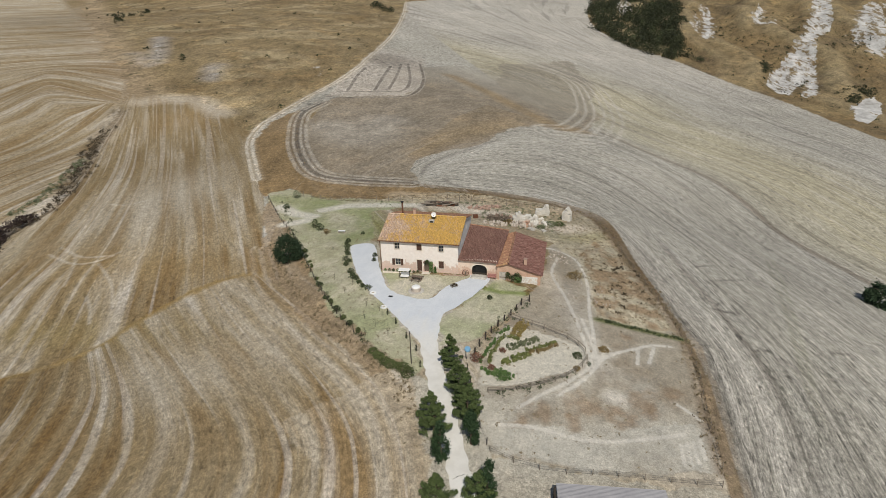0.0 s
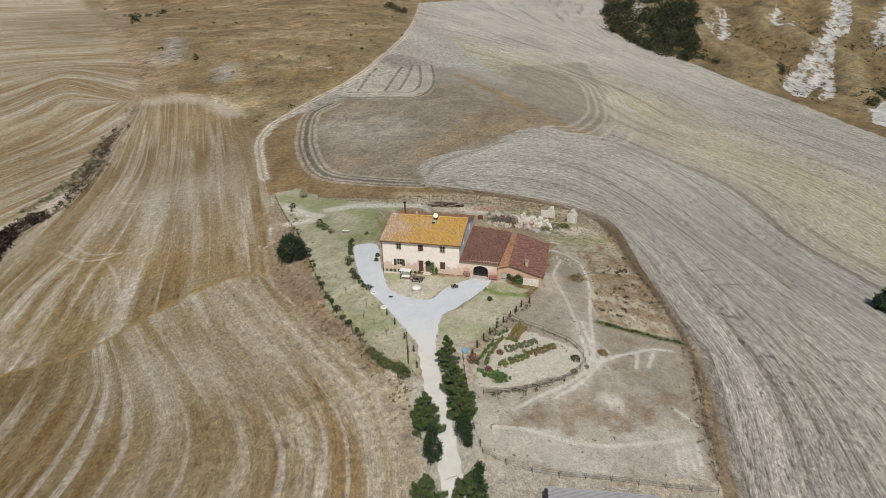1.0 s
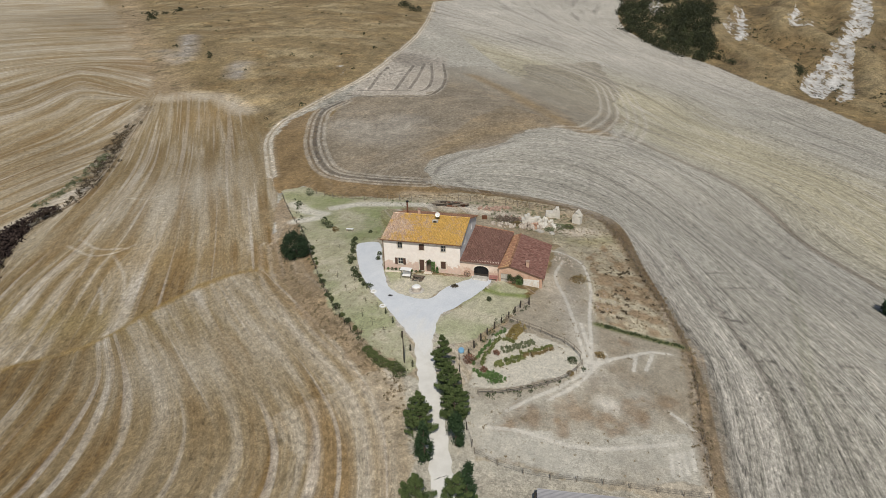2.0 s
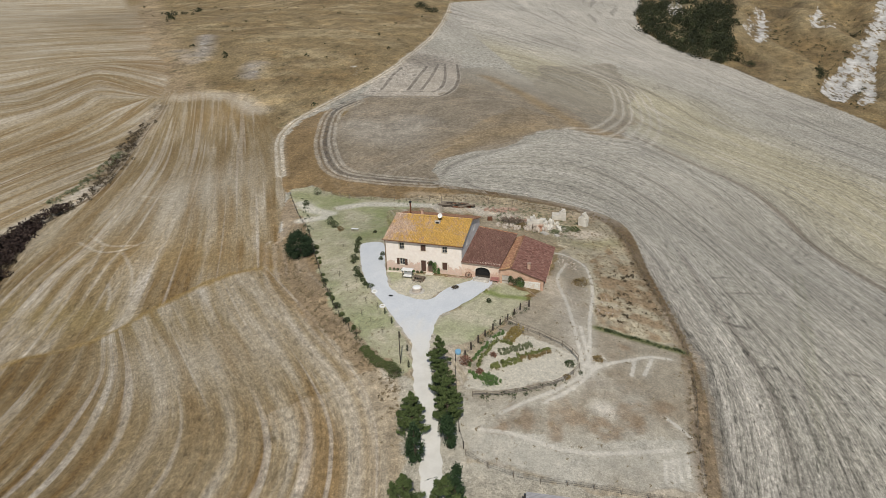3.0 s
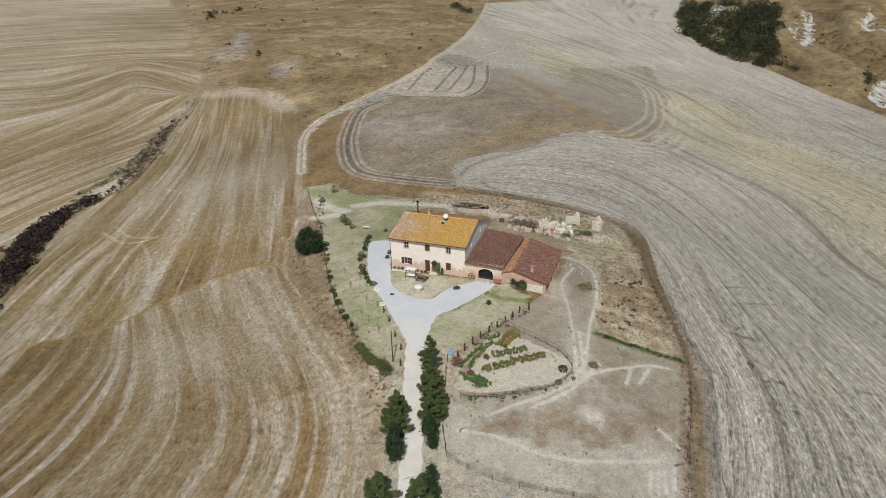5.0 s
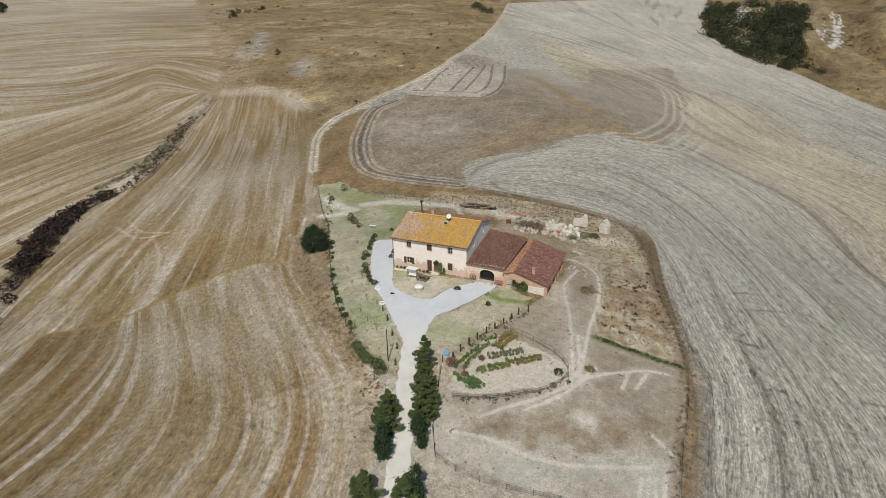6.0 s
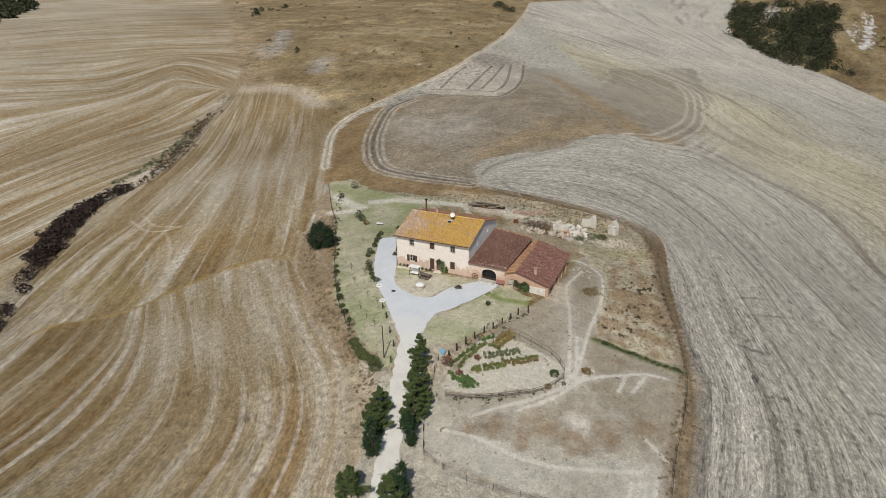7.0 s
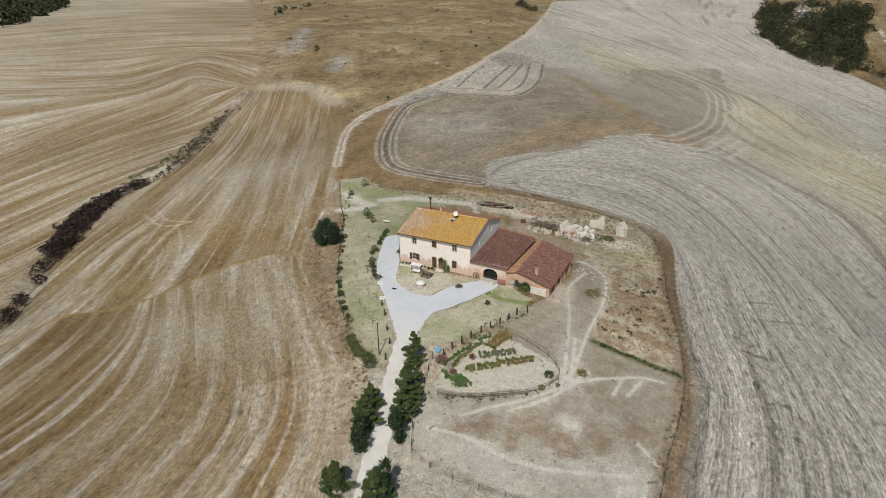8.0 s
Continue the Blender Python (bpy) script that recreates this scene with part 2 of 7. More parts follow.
M_ROOF_RED = tile_material("red_tiles", (0.165, 0.082, 0.062), (0.285, 0.165, 0.128), (0.33, 0.23, 0.17), 0.1)
M_ROOF_WING = tile_material("wing_tiles", (0.15, 0.070, 0.055), (0.235, 0.130, 0.105), (0.32, 0.21, 0.15), 0.0, (1.3, 3.6, 1.3))
M_ROOF_BROWN = tile_material("brown_tiles", (0.26, 0.13, 0.08), (0.40, 0.23, 0.14), (0.42, 0.26, 0.12), 0.4, (1.3, 3.6, 1.3))
M_WOOD = plain("weathered_wood", (0.10, 0.075, 0.055), (0.22, 0.17, 0.13), 2.0)
M_POST = plain("dark_post", (0.035, 0.028, 0.022), (0.08, 0.065, 0.05), 3.0)
M_RAIL = plain("grey_rail", (0.16, 0.13, 0.10), (0.28, 0.24, 0.19), 2.0)
M_SHUTTER = plain("brown_shutter", (0.075, 0.04, 0.03), (0.12, 0.07, 0.05), 4.0, 0.6)
M_FRAME = plain("window_frame", (0.42, 0.39, 0.34), (0.56, 0.52, 0.46), 3.0, 0.6)
M_TRIM = plain("stone_trim", (0.66, 0.58, 0.48), (0.76, 0.68, 0.57), 3.0)
M_WHITE = plain("white_paint", (0.72, 0.71, 0.68), (0.84, 0.83, 0.80), 2.0, 0.6, bump=0.1)
M_BLUE = plain("blue_plastic", (0.15, 0.36, 0.56), (0.30, 0.50, 0.66), 2.0, 0.4, bump=0.1)
M_DARK = plain("dark_metal", (0.025, 0.025, 0.027), (0.06, 0.058, 0.055), 3.0, 0.5, 0.6)
M_RUST = plain("rusty_iron", (0.14, 0.06, 0.035), (0.25, 0.12, 0.07), 4.0, 0.8, 0.4)
M_RED = plain("red_paint", (0.33, 0.15, 0.125), (0.43, 0.22, 0.185), 3.0, 0.7)
M_SHEET = plain("corrugated_sheet", (0.27, 0.26, 0.27), (0.38, 0.37, 0.37), 0.8, 0.6, 0.3, 0.2)
M_BARK = plain("bark", (0.07, 0.05, 0.035), (0.15, 0.11, 0.08), 6.0)
M_CYPRESS = leaf_material("cypress_leaf", (0.014, 0.030, 0.012), (0.045, 0.078, 0.030))
M_CONIFER = leaf_material("conifer_leaf", (0.016, 0.032, 0.011), (0.140, 0.180, 0.060))
M_OAK = leaf_material("oak_leaf", (0.014, 0.028, 0.014), (0.045, 0.070, 0.032))
M_SHRUB = leaf_material("shrub_leaf", (0.028, 0.042, 0.018), (0.115, 0.135, 0.060))
M_SAGE = leaf_material("sage_leaf", (0.09, 0.11, 0.06), (0.24, 0.25, 0.14))
M_GREEN = leaf_material("bright_leaf", (0.055, 0.11, 0.032), (0.17, 0.25, 0.085))
M_VEG = leaf_material("vegetable_leaf", (0.075, 0.10, 0.030), (0.27, 0.28, 0.10))
M_MAIZE = leaf_material("maize_leaf", (0.20, 0.15, 0.05), (0.38, 0.29, 0.11))
M_DRY = leaf_material("dry_leaf", (0.16, 0.11, 0.05), (0.29, 0.22, 0.10))
M_REDLEAF = leaf_material("red_leaf", (0.13, 0.06, 0.04), (0.27, 0.14, 0.09))
M_GRASS = leaf_material("dry_grass", (0.15, 0.11, 0.06), (0.32, 0.26, 0.16))
M_THICKET = leaf_material("thicket_leaf", (0.012, 0.017, 0.009), (0.070, 0.075, 0.034), 0.11, 0.3)
M_THORN = leaf_material("blackthorn", (0.016, 0.010, 0.009), (0.075, 0.050, 0.040))
M_HEDGE = leaf_material("hedge_leaf", (0.045, 0.062, 0.022), (0.155, 0.175, 0.065))
M_BRAMBLE = leaf_material("bramble", (0.038, 0.030, 0.020), (0.15, 0.115, 0.07))

glass = Nodes("window_glass", 0.08)
glass.bsdf.inputs["Specular IOR Level"].default_value = 0.5
M_GLASS = glass.done((0.03, 0.035, 0.04))


# ---- the lie of the land: broad rises and hollows ----
NEAR_RISES = [
    (15, -15, 3.0), (-75, -45, -0.7), (75, -45, 0.7), (75, 75, -2.9), (-45, -15, -1.7), (75, 45, -0.5),
    (15, 45, 0.8), (-45, 75, 2.0), (45, -15, 2.2), (-45, -45, -0.8), (45, 45, 2.6), (-15, 15, 2.3),
    (-45, 45, -1.1), (15, -45, 1.7), (75, 15, 2.0), (-75, 15, 1.5), (-15, 75, 0.9), (-75, 45, 1.3),
    (-75, 75, -0.9), (45, 75, 0.8), (15, 75, -1.0), (-75, -15, -1.6), (-15, 45, -1.3), (15, 15, 1.7),
    (75, -15, 1.2)]
SLOPES = [
    (190, 60, 1.2), (190, -100, -4.2), (-160, -100, -14.9), (120, 180, -0.5), (-160, 180, 2.0), (50, 250, -5.0),
    (190, 120, 2.3), (-90, 250, 3.5), (-160, 0, -4.0), (120, 120, -6.1), (190, 0, 2.0), (-20, 180, 3.2),
    (-160, 250, 1.0), (-20, -100, 6.4), (-90, -100, -9.7), (-160, 120, 4.4), (-90, 120, -6.1), (-20, 120, 5.7),
    (190, 180, 3.0), (190, 250, 1.4)]
HILLS = [
    (-450, 420, -29.8), (440, 420, 4.8), (440, 600, 20.0), (220, 600, -8.3), (440, 250, -4.7), (-220, 600, 9.3),
    (-450, 250, 31.6), (440, 850, 14.3), (440, 0, -71.2), (220, 420, -38.0), (0, 850, -11.6), (-220, 420, 18.2),
    (-450, 850, 10.4), (-220, 850, 10.8), (-450, 0, -11.2)]
FAR_HILLS = [
    (-400, 1250, 69.9), (800, 1250, 83.4), (-1000, 700, 83.0), (-1000, 1250, 39.1)]


def land(x, y):
    z = -3.0 + 0 * np.asarray(x, float)
    for radius, rises in ((26, NEAR_RISES), (60, SLOPES), (180, HILLS), (380, FAR_HILLS)):
        for a, b, h in rises:
            z = z + h * np.exp(-((x - a) ** 2 + (y - b) ** 2) / (2 * radius * radius))
    return z


def on(x, y, dz=0.0):
    return Vector((x, y, float(land(x, y)) + dz))


def curve(points, step=None, n=8):
    """A smooth line through points."""
    p = [np.array(q, float) for q in points]
    p = [2 * p[0] - p[1]] + p + [2 * p[-1] - p[-2]]
    out = []
    for i in range(1, len(p) - 2):
        a, b, c, d = p[i - 1:i + 3]
        for u in np.arange(n) / n:
            out.append(0.5 * (2 * b + (c - a) * u + (2 * a - 5 * b + 4 * c - d) * u * u + (3 * b - a - 3 * c + d) * u ** 3))
    out.append(p[-2])
    return np.array(out)


def spaced(points, gap):
    """Points at even steps along a line, with the way the line runs."""
    c = curve(points)
    s = np.concatenate([[0], np.cumsum(np.hypot(*np.diff(c, axis=0).T))])
    t = np.arange(0, s[-1], gap)
    xy = np.stack([np.interp(t, s, c[:, 0]), np.interp(t, s, c[:, 1])], 1)
    q = np.stack([np.interp(t + 0.1, s, c[:, 0]), np.interp(t + 0.1, s, c[:, 1])], 1)
    return [(x, y, math.atan2(b - y, a - x)) for (x, y), (a, b) in zip(xy, q)]


def off_line(x, y, line, reach=1e9):
    """Distance from a line, and the side (+ to its left), for those within reach of its box."""
    line = np.asarray(line, float)
    d = np.full(x.shape, 1e6)
    side = np.zeros(x.shape)
    lo, hi = line.min(0) - reach, line.max(0) + reach
    pick = np.nonzero((x > lo[0]) & (x < hi[0]) & (y > lo[1]) & (y < hi[1]))[0]
    px, py = x[pick], y[pick]
    best, sgn = np.full(px.shape, 1e12), np.zeros(px.shape)
    for (ax, ay), (bx, by) in zip(line[:-1], line[1:]):
        ux, uy = bx - ax, by - ay
        t = np.clip(((px - ax) * ux + (py - ay) * uy) / max(1e-9, ux * ux + uy * uy), 0, 1)
        ex, ey = px - ax - t * ux, py - ay - t * uy
        q = ex * ex + ey * ey
        m = q < best
        best[m] = q[m]
        sgn[m] = np.sign(ux * ey - uy * ex)[m]
    d[pick], side[pick] = np.sqrt(best), sgn
    return d, side


def inside(x, y, poly):
    """1 inside a closed line, 0 outside."""
    poly = np.asarray(poly, float)
    r = np.zeros(x.shape, bool)
    lo, hi = poly.min(0), poly.max(0)
    pick = np.nonzero((x > lo[0]) & (x < hi[0]) & (y > lo[1]) & (y < hi[1]))[0]
    px, py = x[pick], y[pick]
    c = np.zeros(px.shape, bool)
    for (ax, ay), (bx, by) in zip(poly, np.roll(poly, -1, 0)):
        if ay != by:
            c ^= ((ay > py) != (by > py)) & (px < (bx - ax) * (py - ay) / (by - ay) + ax)
    r[pick] = c
    return r


LANE_UP = [(-28.8, 10.1), (-35.5, 22.1), (-45.9, 43.1), (-53.7, 54.5), (-60.8, 66.0), (-73.3, 87.3), (-78.6, 101.1), (-80.9, 116.0), (-79.6, 143.5), (-77.5, 206.1), (-91.7, 306.0), (-118.7, 454.2), (-148.0, 582.8)]
LANE_LOW = [(-30.5, 12.9), (-20.7, -2.6), (-14.3, -9.3), (-4.0, -20.3), (5.8, -28.8), (11.6, -35.3), (15.4, -42.0), (17.9, -48.6)] + [(22, -70), (24, -110)]
RING = [(-69.5, 144.5), (-71.2, 126.1), (-59.5, 95.0), (-47.9, 73.0), (-37.6, 60.3), (-24.4, 58.0), (-9.9, 59.4)]
LOOP_A = [(-72.1, 153.5), (-58.4, 155.8), (-40.2, 163.6), (-37.7, 182.5), (-43.0, 214.3), (-55.1, 256.8)]
LOOP_B = [(-70.4, 162.4), (-52.8, 169.7), (-43.7, 174.9), (-46.4, 200.0), (-59.7, 247.9)]
LOOP_C = [(-66.5, 166.1), (-71.9, 195.0), (-74.7, 216.9)]
LOOP_D = [(-55.4, 170.9), (-60.0, 199.2), (-65.2, 231.6)]
LOOP_E = [(-50.0, 175.1), (-54.7, 204.1), (-62.3, 243.3)]
HEART = [(-68.7, 142.8), (-59.8, 91.3), (-45.7, 65.6), (-34.7, 57.8), (-10.0, 60.9), (-12.6, 70.7), (-11.5, 82.0), (2.0, 103.5), (9.5, 130.0), (18.5, 145.2), (29.2, 148.2), (39.9, 164.6), (46.1, 221.8), (44.8, 290.3), (37.3, 329.0), (17.1, 356.6), (-12.1, 333.9), (-50.4, 251.8)]
HEART_RIM = [(29.5, 143.1), (39.9, 160.7), (47.0, 223.5), (45.4, 291.1), (37.1, 335.1), (11.8, 374.5), (-28.8, 394.7)]
YARD_EDGE = [(-9.9, 59.4), (1.5, 58.9), (18.5, 57.9), (33.3, 55.2), (40.3, 50.6), (43.6, 41.3), (46.3, 20.9), (49.2, 5.6), (51.2, -6.0), (52.4, -15.8), (52.7, -24.9), (52.6, -35.7)] + [(53, -60), (55, -120)]
YARD_RIM = [(-8.9, 57.4), (2.3, 55.5), (19.2, 53.6), (32.1, 51.3), (38.4, 46.2), (42.4, 31.9), (45.6, 14.5), (48.6, 1.9), (50.9, -9.4), (51.3, -18.9), (50.9, -27.7), (51.1, -36.4)]
DIVIDE = [(45.6, 167.1), (63.5, 147.9), (83.0, 129.7), (90.8, 104.9), (93.8, 84.1), (101.2, 57.6)] + [(110, 20), (118, -40)]
BAD_EDGE = [(55.1, 857.8), (47.5, 731.3), (55.8, 633.1), (85.1, 561.3), (127.7, 511.5), (161.9, 439.2), (185.7, 374.9), (193.0, 297.3), (195.4, 255.3)] + [(200, 180), (210, 60)]
DITCH = [(-70.6, -34.5), (-75.5, -28.5), (-86.1, -15.6), (-91.7, -4.5), (-101.7, 11.1), (-101.5, 22.1), (-102.6, 35.3), (-111.5, 52.5), (-120.3, 68.7), (-131.6, 92.0), (-140.5, 111.8)]
FIELD_LINE = [(-60.5, -32.4), (-58.1, -28.0), (-50.7, -24.8), (-46.5, -21.0), (-43.7, -15.4), (-40.1, -8.5), (-35.4, -2.2), (-27.1, 1.6), (-20.9, -1.5)]
LOW_ROWS = [
    [(-21.8, -1.4), (-6.9, -15.1), (5.0, -26.1), (11.9, -33.4), (15.5, -39.6), (19.0, -48.5)],
    [(-28.6, -1.2), (-11.8, -17.8), (2.6, -31.7), (9.3, -39.3), (12.7, -45.7), (14.3, -50.0)],
    [(-34.9, -1.1), (-16.8, -19.5), (-3.2, -32.5), (4.1, -40.5), (7.2, -46.8), (8.4, -51.7)],
    [(-38.5, -5.4), (-19.1, -24.4), (-5.4, -36.4), (1.3, -44.0), (3.8, -48.9), (4.7, -52.7)],
    [(-39.5, -12.5), (-20.6, -29.1), (-9.0, -39.2), (-3.3, -46.8), (-1.7, -52.6), (-1.3, -54.1)],
    [(-41.4, -19.9), (-25.4, -33.6), (-16.8, -43.4), (-13.8, -51.3), (-13.3, -56.5)],
    [(-48.0, -20.2), (-36.8, -32.3), (-31.1, -43.3), (-28.2, -52.2), (-27.7, -55.2)],
    [(-51.2, -23.0), (-44.2, -35.7), (-39.4, -47.1)]]
UP_ROWS = [
    [(-135.0, 96.2), (-126.0, 76.8), (-115.0, 56.9), (-100.5, 27.0), (-92.8, 3.9), (-86.1, -12.7)],
    [(-128.4, 99.4), (-98.1, 49.5), (-82.3, 13.0), (-80.1, -5.6), (-75.9, -20.7)],
    [(-121.7, 102.6), (-87.7, 51.1), (-70.6, 17.7), (-64.9, -1.2), (-56.2, -19.9)],
    [(-113.9, 106.3), (-78.6, 52.7), (-56.7, 17.4), (-43.2, -6.5)],
    [(-102.0, 103.9), (-69.8, 54.4), (-46.7, 19.2), (-35.0, 0.1)],
    [(-84.7, 94.4), (-59.4, 56.5), (-36.6, 20.6), (-24.0, 1.0)]]
YARD_ROWS = [
    [(-5.3, 57.7), (8.3, 59.9), (23.6, 59.0), (36.2, 52.5), (41.5, 37.0), (45.8, 19.2), (49.9, 0.1), (53.2, -9.9), (53.7, -23.3), (53.4, -34.3)],
    [(-6.4, 62.3), (6.3, 68.8), (23.6, 70.0), (39.3, 60.6), (47.5, 38.5), (53.6, 11.5), (57.7, -7.2), (59.0, -21.6), (58.4, -31.9)],
    [(-6.8, 70.8), (6.2, 84.4), (27.9, 89.6), (44.8, 76.7), (55.6, 53.0), (62.1, 23.8), (67.5, 4.2), (71.1, -11.5), (71.9, -23.5)],
    [(-6.6, 79.1), (5.9, 103.8), (27.1, 116.0), (49.6, 109.3), (65.2, 84.9), (74.7, 53.3), (79.2, 24.7), (82.7, 11.4)],
    [(-8.9, 80.6), (0.5, 110.6), (12.3, 137.5), (28.3, 149.8), (43.3, 161.1), (60.4, 151.0), (80.8, 122.5), (91.1, 88.7), (96.6, 55.5)]]
CREST_FAN = [
    [(-151.6, 13.1), (-149.6, 25.4), (-144.7, 52.3), (-140.7, 72.3), (-142.5, 89.6), (-148.7, 113.0)],
    [(-173.3, 25.7), (-173.9, 46.0), (-172.7, 71.0), (-171.0, 94.5), (-173.9, 113.8), (-154.3, 117.0)],
    [(-242.6, 67.4), (-207.3, 81.6), (-188.1, 94.5), (-189.1, 116.9), (-189.6, 132.5), (-161.9, 124.4)],
    [(-270.6, 83.9), (-226.5, 96.6), (-208.3, 110.0), (-207.8, 133.3), (-206.2, 150.4), (-179.4, 144.9)],
    [(-318.0, 111.8), (-261.6, 138.8), (-238.2, 160.6), (-204.7, 175.9)],
    [(-363.9, 167.2), (-329.2, 213.0), (-269.7, 247.9)],
    [(-557.4, 337.5), (-527.1, 408.8), (-464.6, 462.9)]]
TRAMLINES = [[(80.5, 50.9), (72.2, 11.7), (68.2, -8.0), (64.7, -27.2)], [(82.7, 53.3), (73.7, 12.8), (69.4, -7.3), (65.6, -26.7)]]
HILL_EDGE = [(-508.1, 527.1), (-278.7, 268.3), (-208.3, 193.0), (-169.9, 153.9), (-145.5, 131.8), (-124.7, 136.5), (-103.8, 124.8), (-83.8, 103.9)]
DRIVE = [(14.7, -25.3), (12.8, -23.0), (10.8, -20.5), (5.5, -14.2), (-0.6, -7.0), (-5.3, 0.4), (-9.7, 9.8), (-10.0, 12.7), (-5.7, 12.6), (-1.7, 3.1), (1.0, -2.8), (3.4, -7.2), (7.4, -9.7), (11.2, -9.9), (12.9, -5.4), (16.1, -1.1), (15.9, 0.5), (18.9, 1.2), (19.7, -1.0), (18.7, -5.7), (15.7, -12.2), (14.2, -14.9), (14.6, -19.4), (14.9, -23.4)]
LANE = [(12.5, -19.1), (15.1, -26.3), (16.8, -30.7), (19.7, -38.1), (22.0, -44.2), (23.1, -47.0)] + [(30, -66), (40, -95), (52, -130)]
LAWN = [(-46.0, 45.2), (-40.6, 48.6), (-29.7, 43.5), (-16.0, 44.8), (-2.9, 41.9), (-14.0, 35.9), (-5.7, 12.6), (-10.1, 13.0), (-6.0, 1.6), (-0.9, -6.3), (5.3, -13.6), (10.6, -20.3), (14.4, -27.7), (14.1, -29.6), (11.6, -28.4), (4.8, -22.7), (-5.0, -13.4), (-15.1, 1.7), (-28.7, 22.7)]
ISLAND = [(-1.2, 1.9), (3.0, -6.6), (7.4, -9.7), (11.2, -9.9), (12.9, -5.4), (16.2, -0.4), (12.5, -1.1), (6.1, -0.9)]
FRONT_LAWN = [(14.1, -16.6), (15.7, -12.2), (18.7, -5.7), (20.4, -0.2), (26.1, -2.3), (26.4, -6.4), (23.4, -14.2), (21.1, -19.0), (18.3, -21.3), (16.2, -22.6)]
PADDOCK = [(21.3, -31.6), (21.6, -24.4), (23.9, -14.8), (26.5, -7.4), (28.3, -1.2), (29.6, 22.8), (35.0, 48.3), (40.4, 43.1), (45.2, 20.1), (48.2, 3.8), (50.6, -8.9), (50.8, -19.1), (50.5, -27.9), (50.6, -35.7), (36.6, -40.6), (24.4, -40.2)]
DUST = [(23.7, -37.8), (29.4, -35.8), (35.9, -35.1), (42.2, -32.9), (48.8, -28.7), (51.0, -29.6), (50.6, -35.7), (36.5, -39.9), (26.5, -40.5)]
GARDEN = [(22.1, -30.5), (21.7, -27.1), (22.7, -24.0), (23.9, -16.7), (25.8, -15.4), (30.5, -16.5), (34.0, -17.9), (35.7, -19.4), (35.4, -22.1), (33.6, -24.6), (28.0, -28.7)]
PATHS = [
    [(28.4, 18.5), (30.6, 18.2), (34.6, 14.1), (36.4, 4.1), (36.6, -7.3), (37.1, -17.1), (36.0, -22.5)], [(31.0, 14.0), (30.2, 5.5), (32.9, -4.0), (35.4, -14.8), (36.5, -19.7)],
    [(27.4, -33.0), (30.3, -29.7), (33.8, -25.9), (38.2, -19.6), (40.6, -17.1), (42.9, -15.4)], [(32.4, -29.2), (35.6, -25.0), (37.7, -20.5), (38.8, -16.7), (39.5, -18.3)], [(35.3, -9.6), (37.2, -18.4), (37.4, -21.3)], [(42.9, -15.4), (45.6, -13.2), (48.4, -12.4)],
    [(43.4, -15.3), (43.0, -19.0)], [(45.8, -13.8), (44.7, -18.2)], [(35.1, -36.2), (38.9, -35.3), (42.9, -33.6), (47.6, -31.3)], [(47.3, -25.9), (48.5, -26.8), (50.1, -28.1)], [(24.8, -36.5), (29.4, -35.8), (35.1, -36.2)]]
RUTS = [[(46.8, -33.3), (46.9, -36.4)], [(47.6, -32.8), (47.7, -36.1)], [(48.4, -32.3), (48.5, -35.6)], [(49.3, -31.7), (49.4, -34.6)]]
PADDOCK_DITCH = [(37.7, -8.9), (42.4, -9.3), (47.3, -9.4), (50.7, -9.4)]
BANKS = [[(-26.3, 35.6), (-21.4, 39.1), (-14.3, 40.5), (-1.4, 41.8)], [(-37.7, 36.8), (-32.4, 32.9), (-26.9, 31.3)], [(-31.8, 26.0), (-27.7, 28.4)]]
SCREES = [[(307.6, 716.1), (275.7, 632.5), (252.0, 573.3), (225.5, 518.0), (195.8, 446.7)], [(236.1, 514.9), (217.7, 465.0), (198.9, 427.8)], [(225.3, 454.9), (210.4, 419.1)], [(187.5, 728.2), (178.9, 656.3), (168.4, 608.6)],
          [(242.3, 710.0), (228.9, 662.0), (238.7, 644.2)], [(334.7, 657.6), (306.7, 588.5), (297.9, 529.0)], [(93.3, 811.2), (96.8, 748.2)], [(237.3, 382.7), (223.4, 355.3)], [(-95.5, 204.1), (-88.4, 189.2)], [(-208.1, 235.4), (-189.2, 207.8)], [(-141.1, 181.3), (-133.2, 169.6)]]
SCREE_FACES = [[(300.2, 724.1), (314.0, 709.2), (287.8, 612.7), (271.8, 592.0), (260.7, 578.5), (253.5, 544.4), (225.8, 445.8), (212.2, 406.0), (203.1, 401.3), (203.4, 412.9), (220.7, 446.4), (226.7, 481.5), (210.6, 447.1), (197.4, 417.9), (189.3, 422.5), (187.9, 445.9), (198.9, 484.9), (221.1, 528.3), (241.0, 559.2), (259.0, 599.6), (279.0, 654.1)],
               [(339.4, 679.1), (352.0, 666.2), (305.0, 533.3), (289.4, 516.8), (297.5, 547.1), (313.3, 573.7), (304.1, 580.4), (291.7, 563.8), (295.7, 586.4), (318.0, 622.6)], [(255.8, 417.4), (246.6, 382.1), (232.2, 347.7), (211.0, 315.4), (210.1, 333.7), (226.9, 373.7)], [(191.3, 794.1), (199.1, 779.4), (185.0, 654.6), (173.0, 596.8), (163.7, 633.2), (159.5, 674.2)],
               [(247.6, 747.3), (247.1, 712.7), (230.4, 674.3), (221.2, 666.1)], [(239.0, 677.2), (248.7, 663.0), (239.7, 631.9), (230.0, 641.7)], [(88.7, 869.0), (108.2, 867.1), (101.6, 748.6), (87.2, 725.0)]]
SCREE_WIDTH = [7, 6, 5, 6, 6, 9, 7, 6, 4, 3, 3]


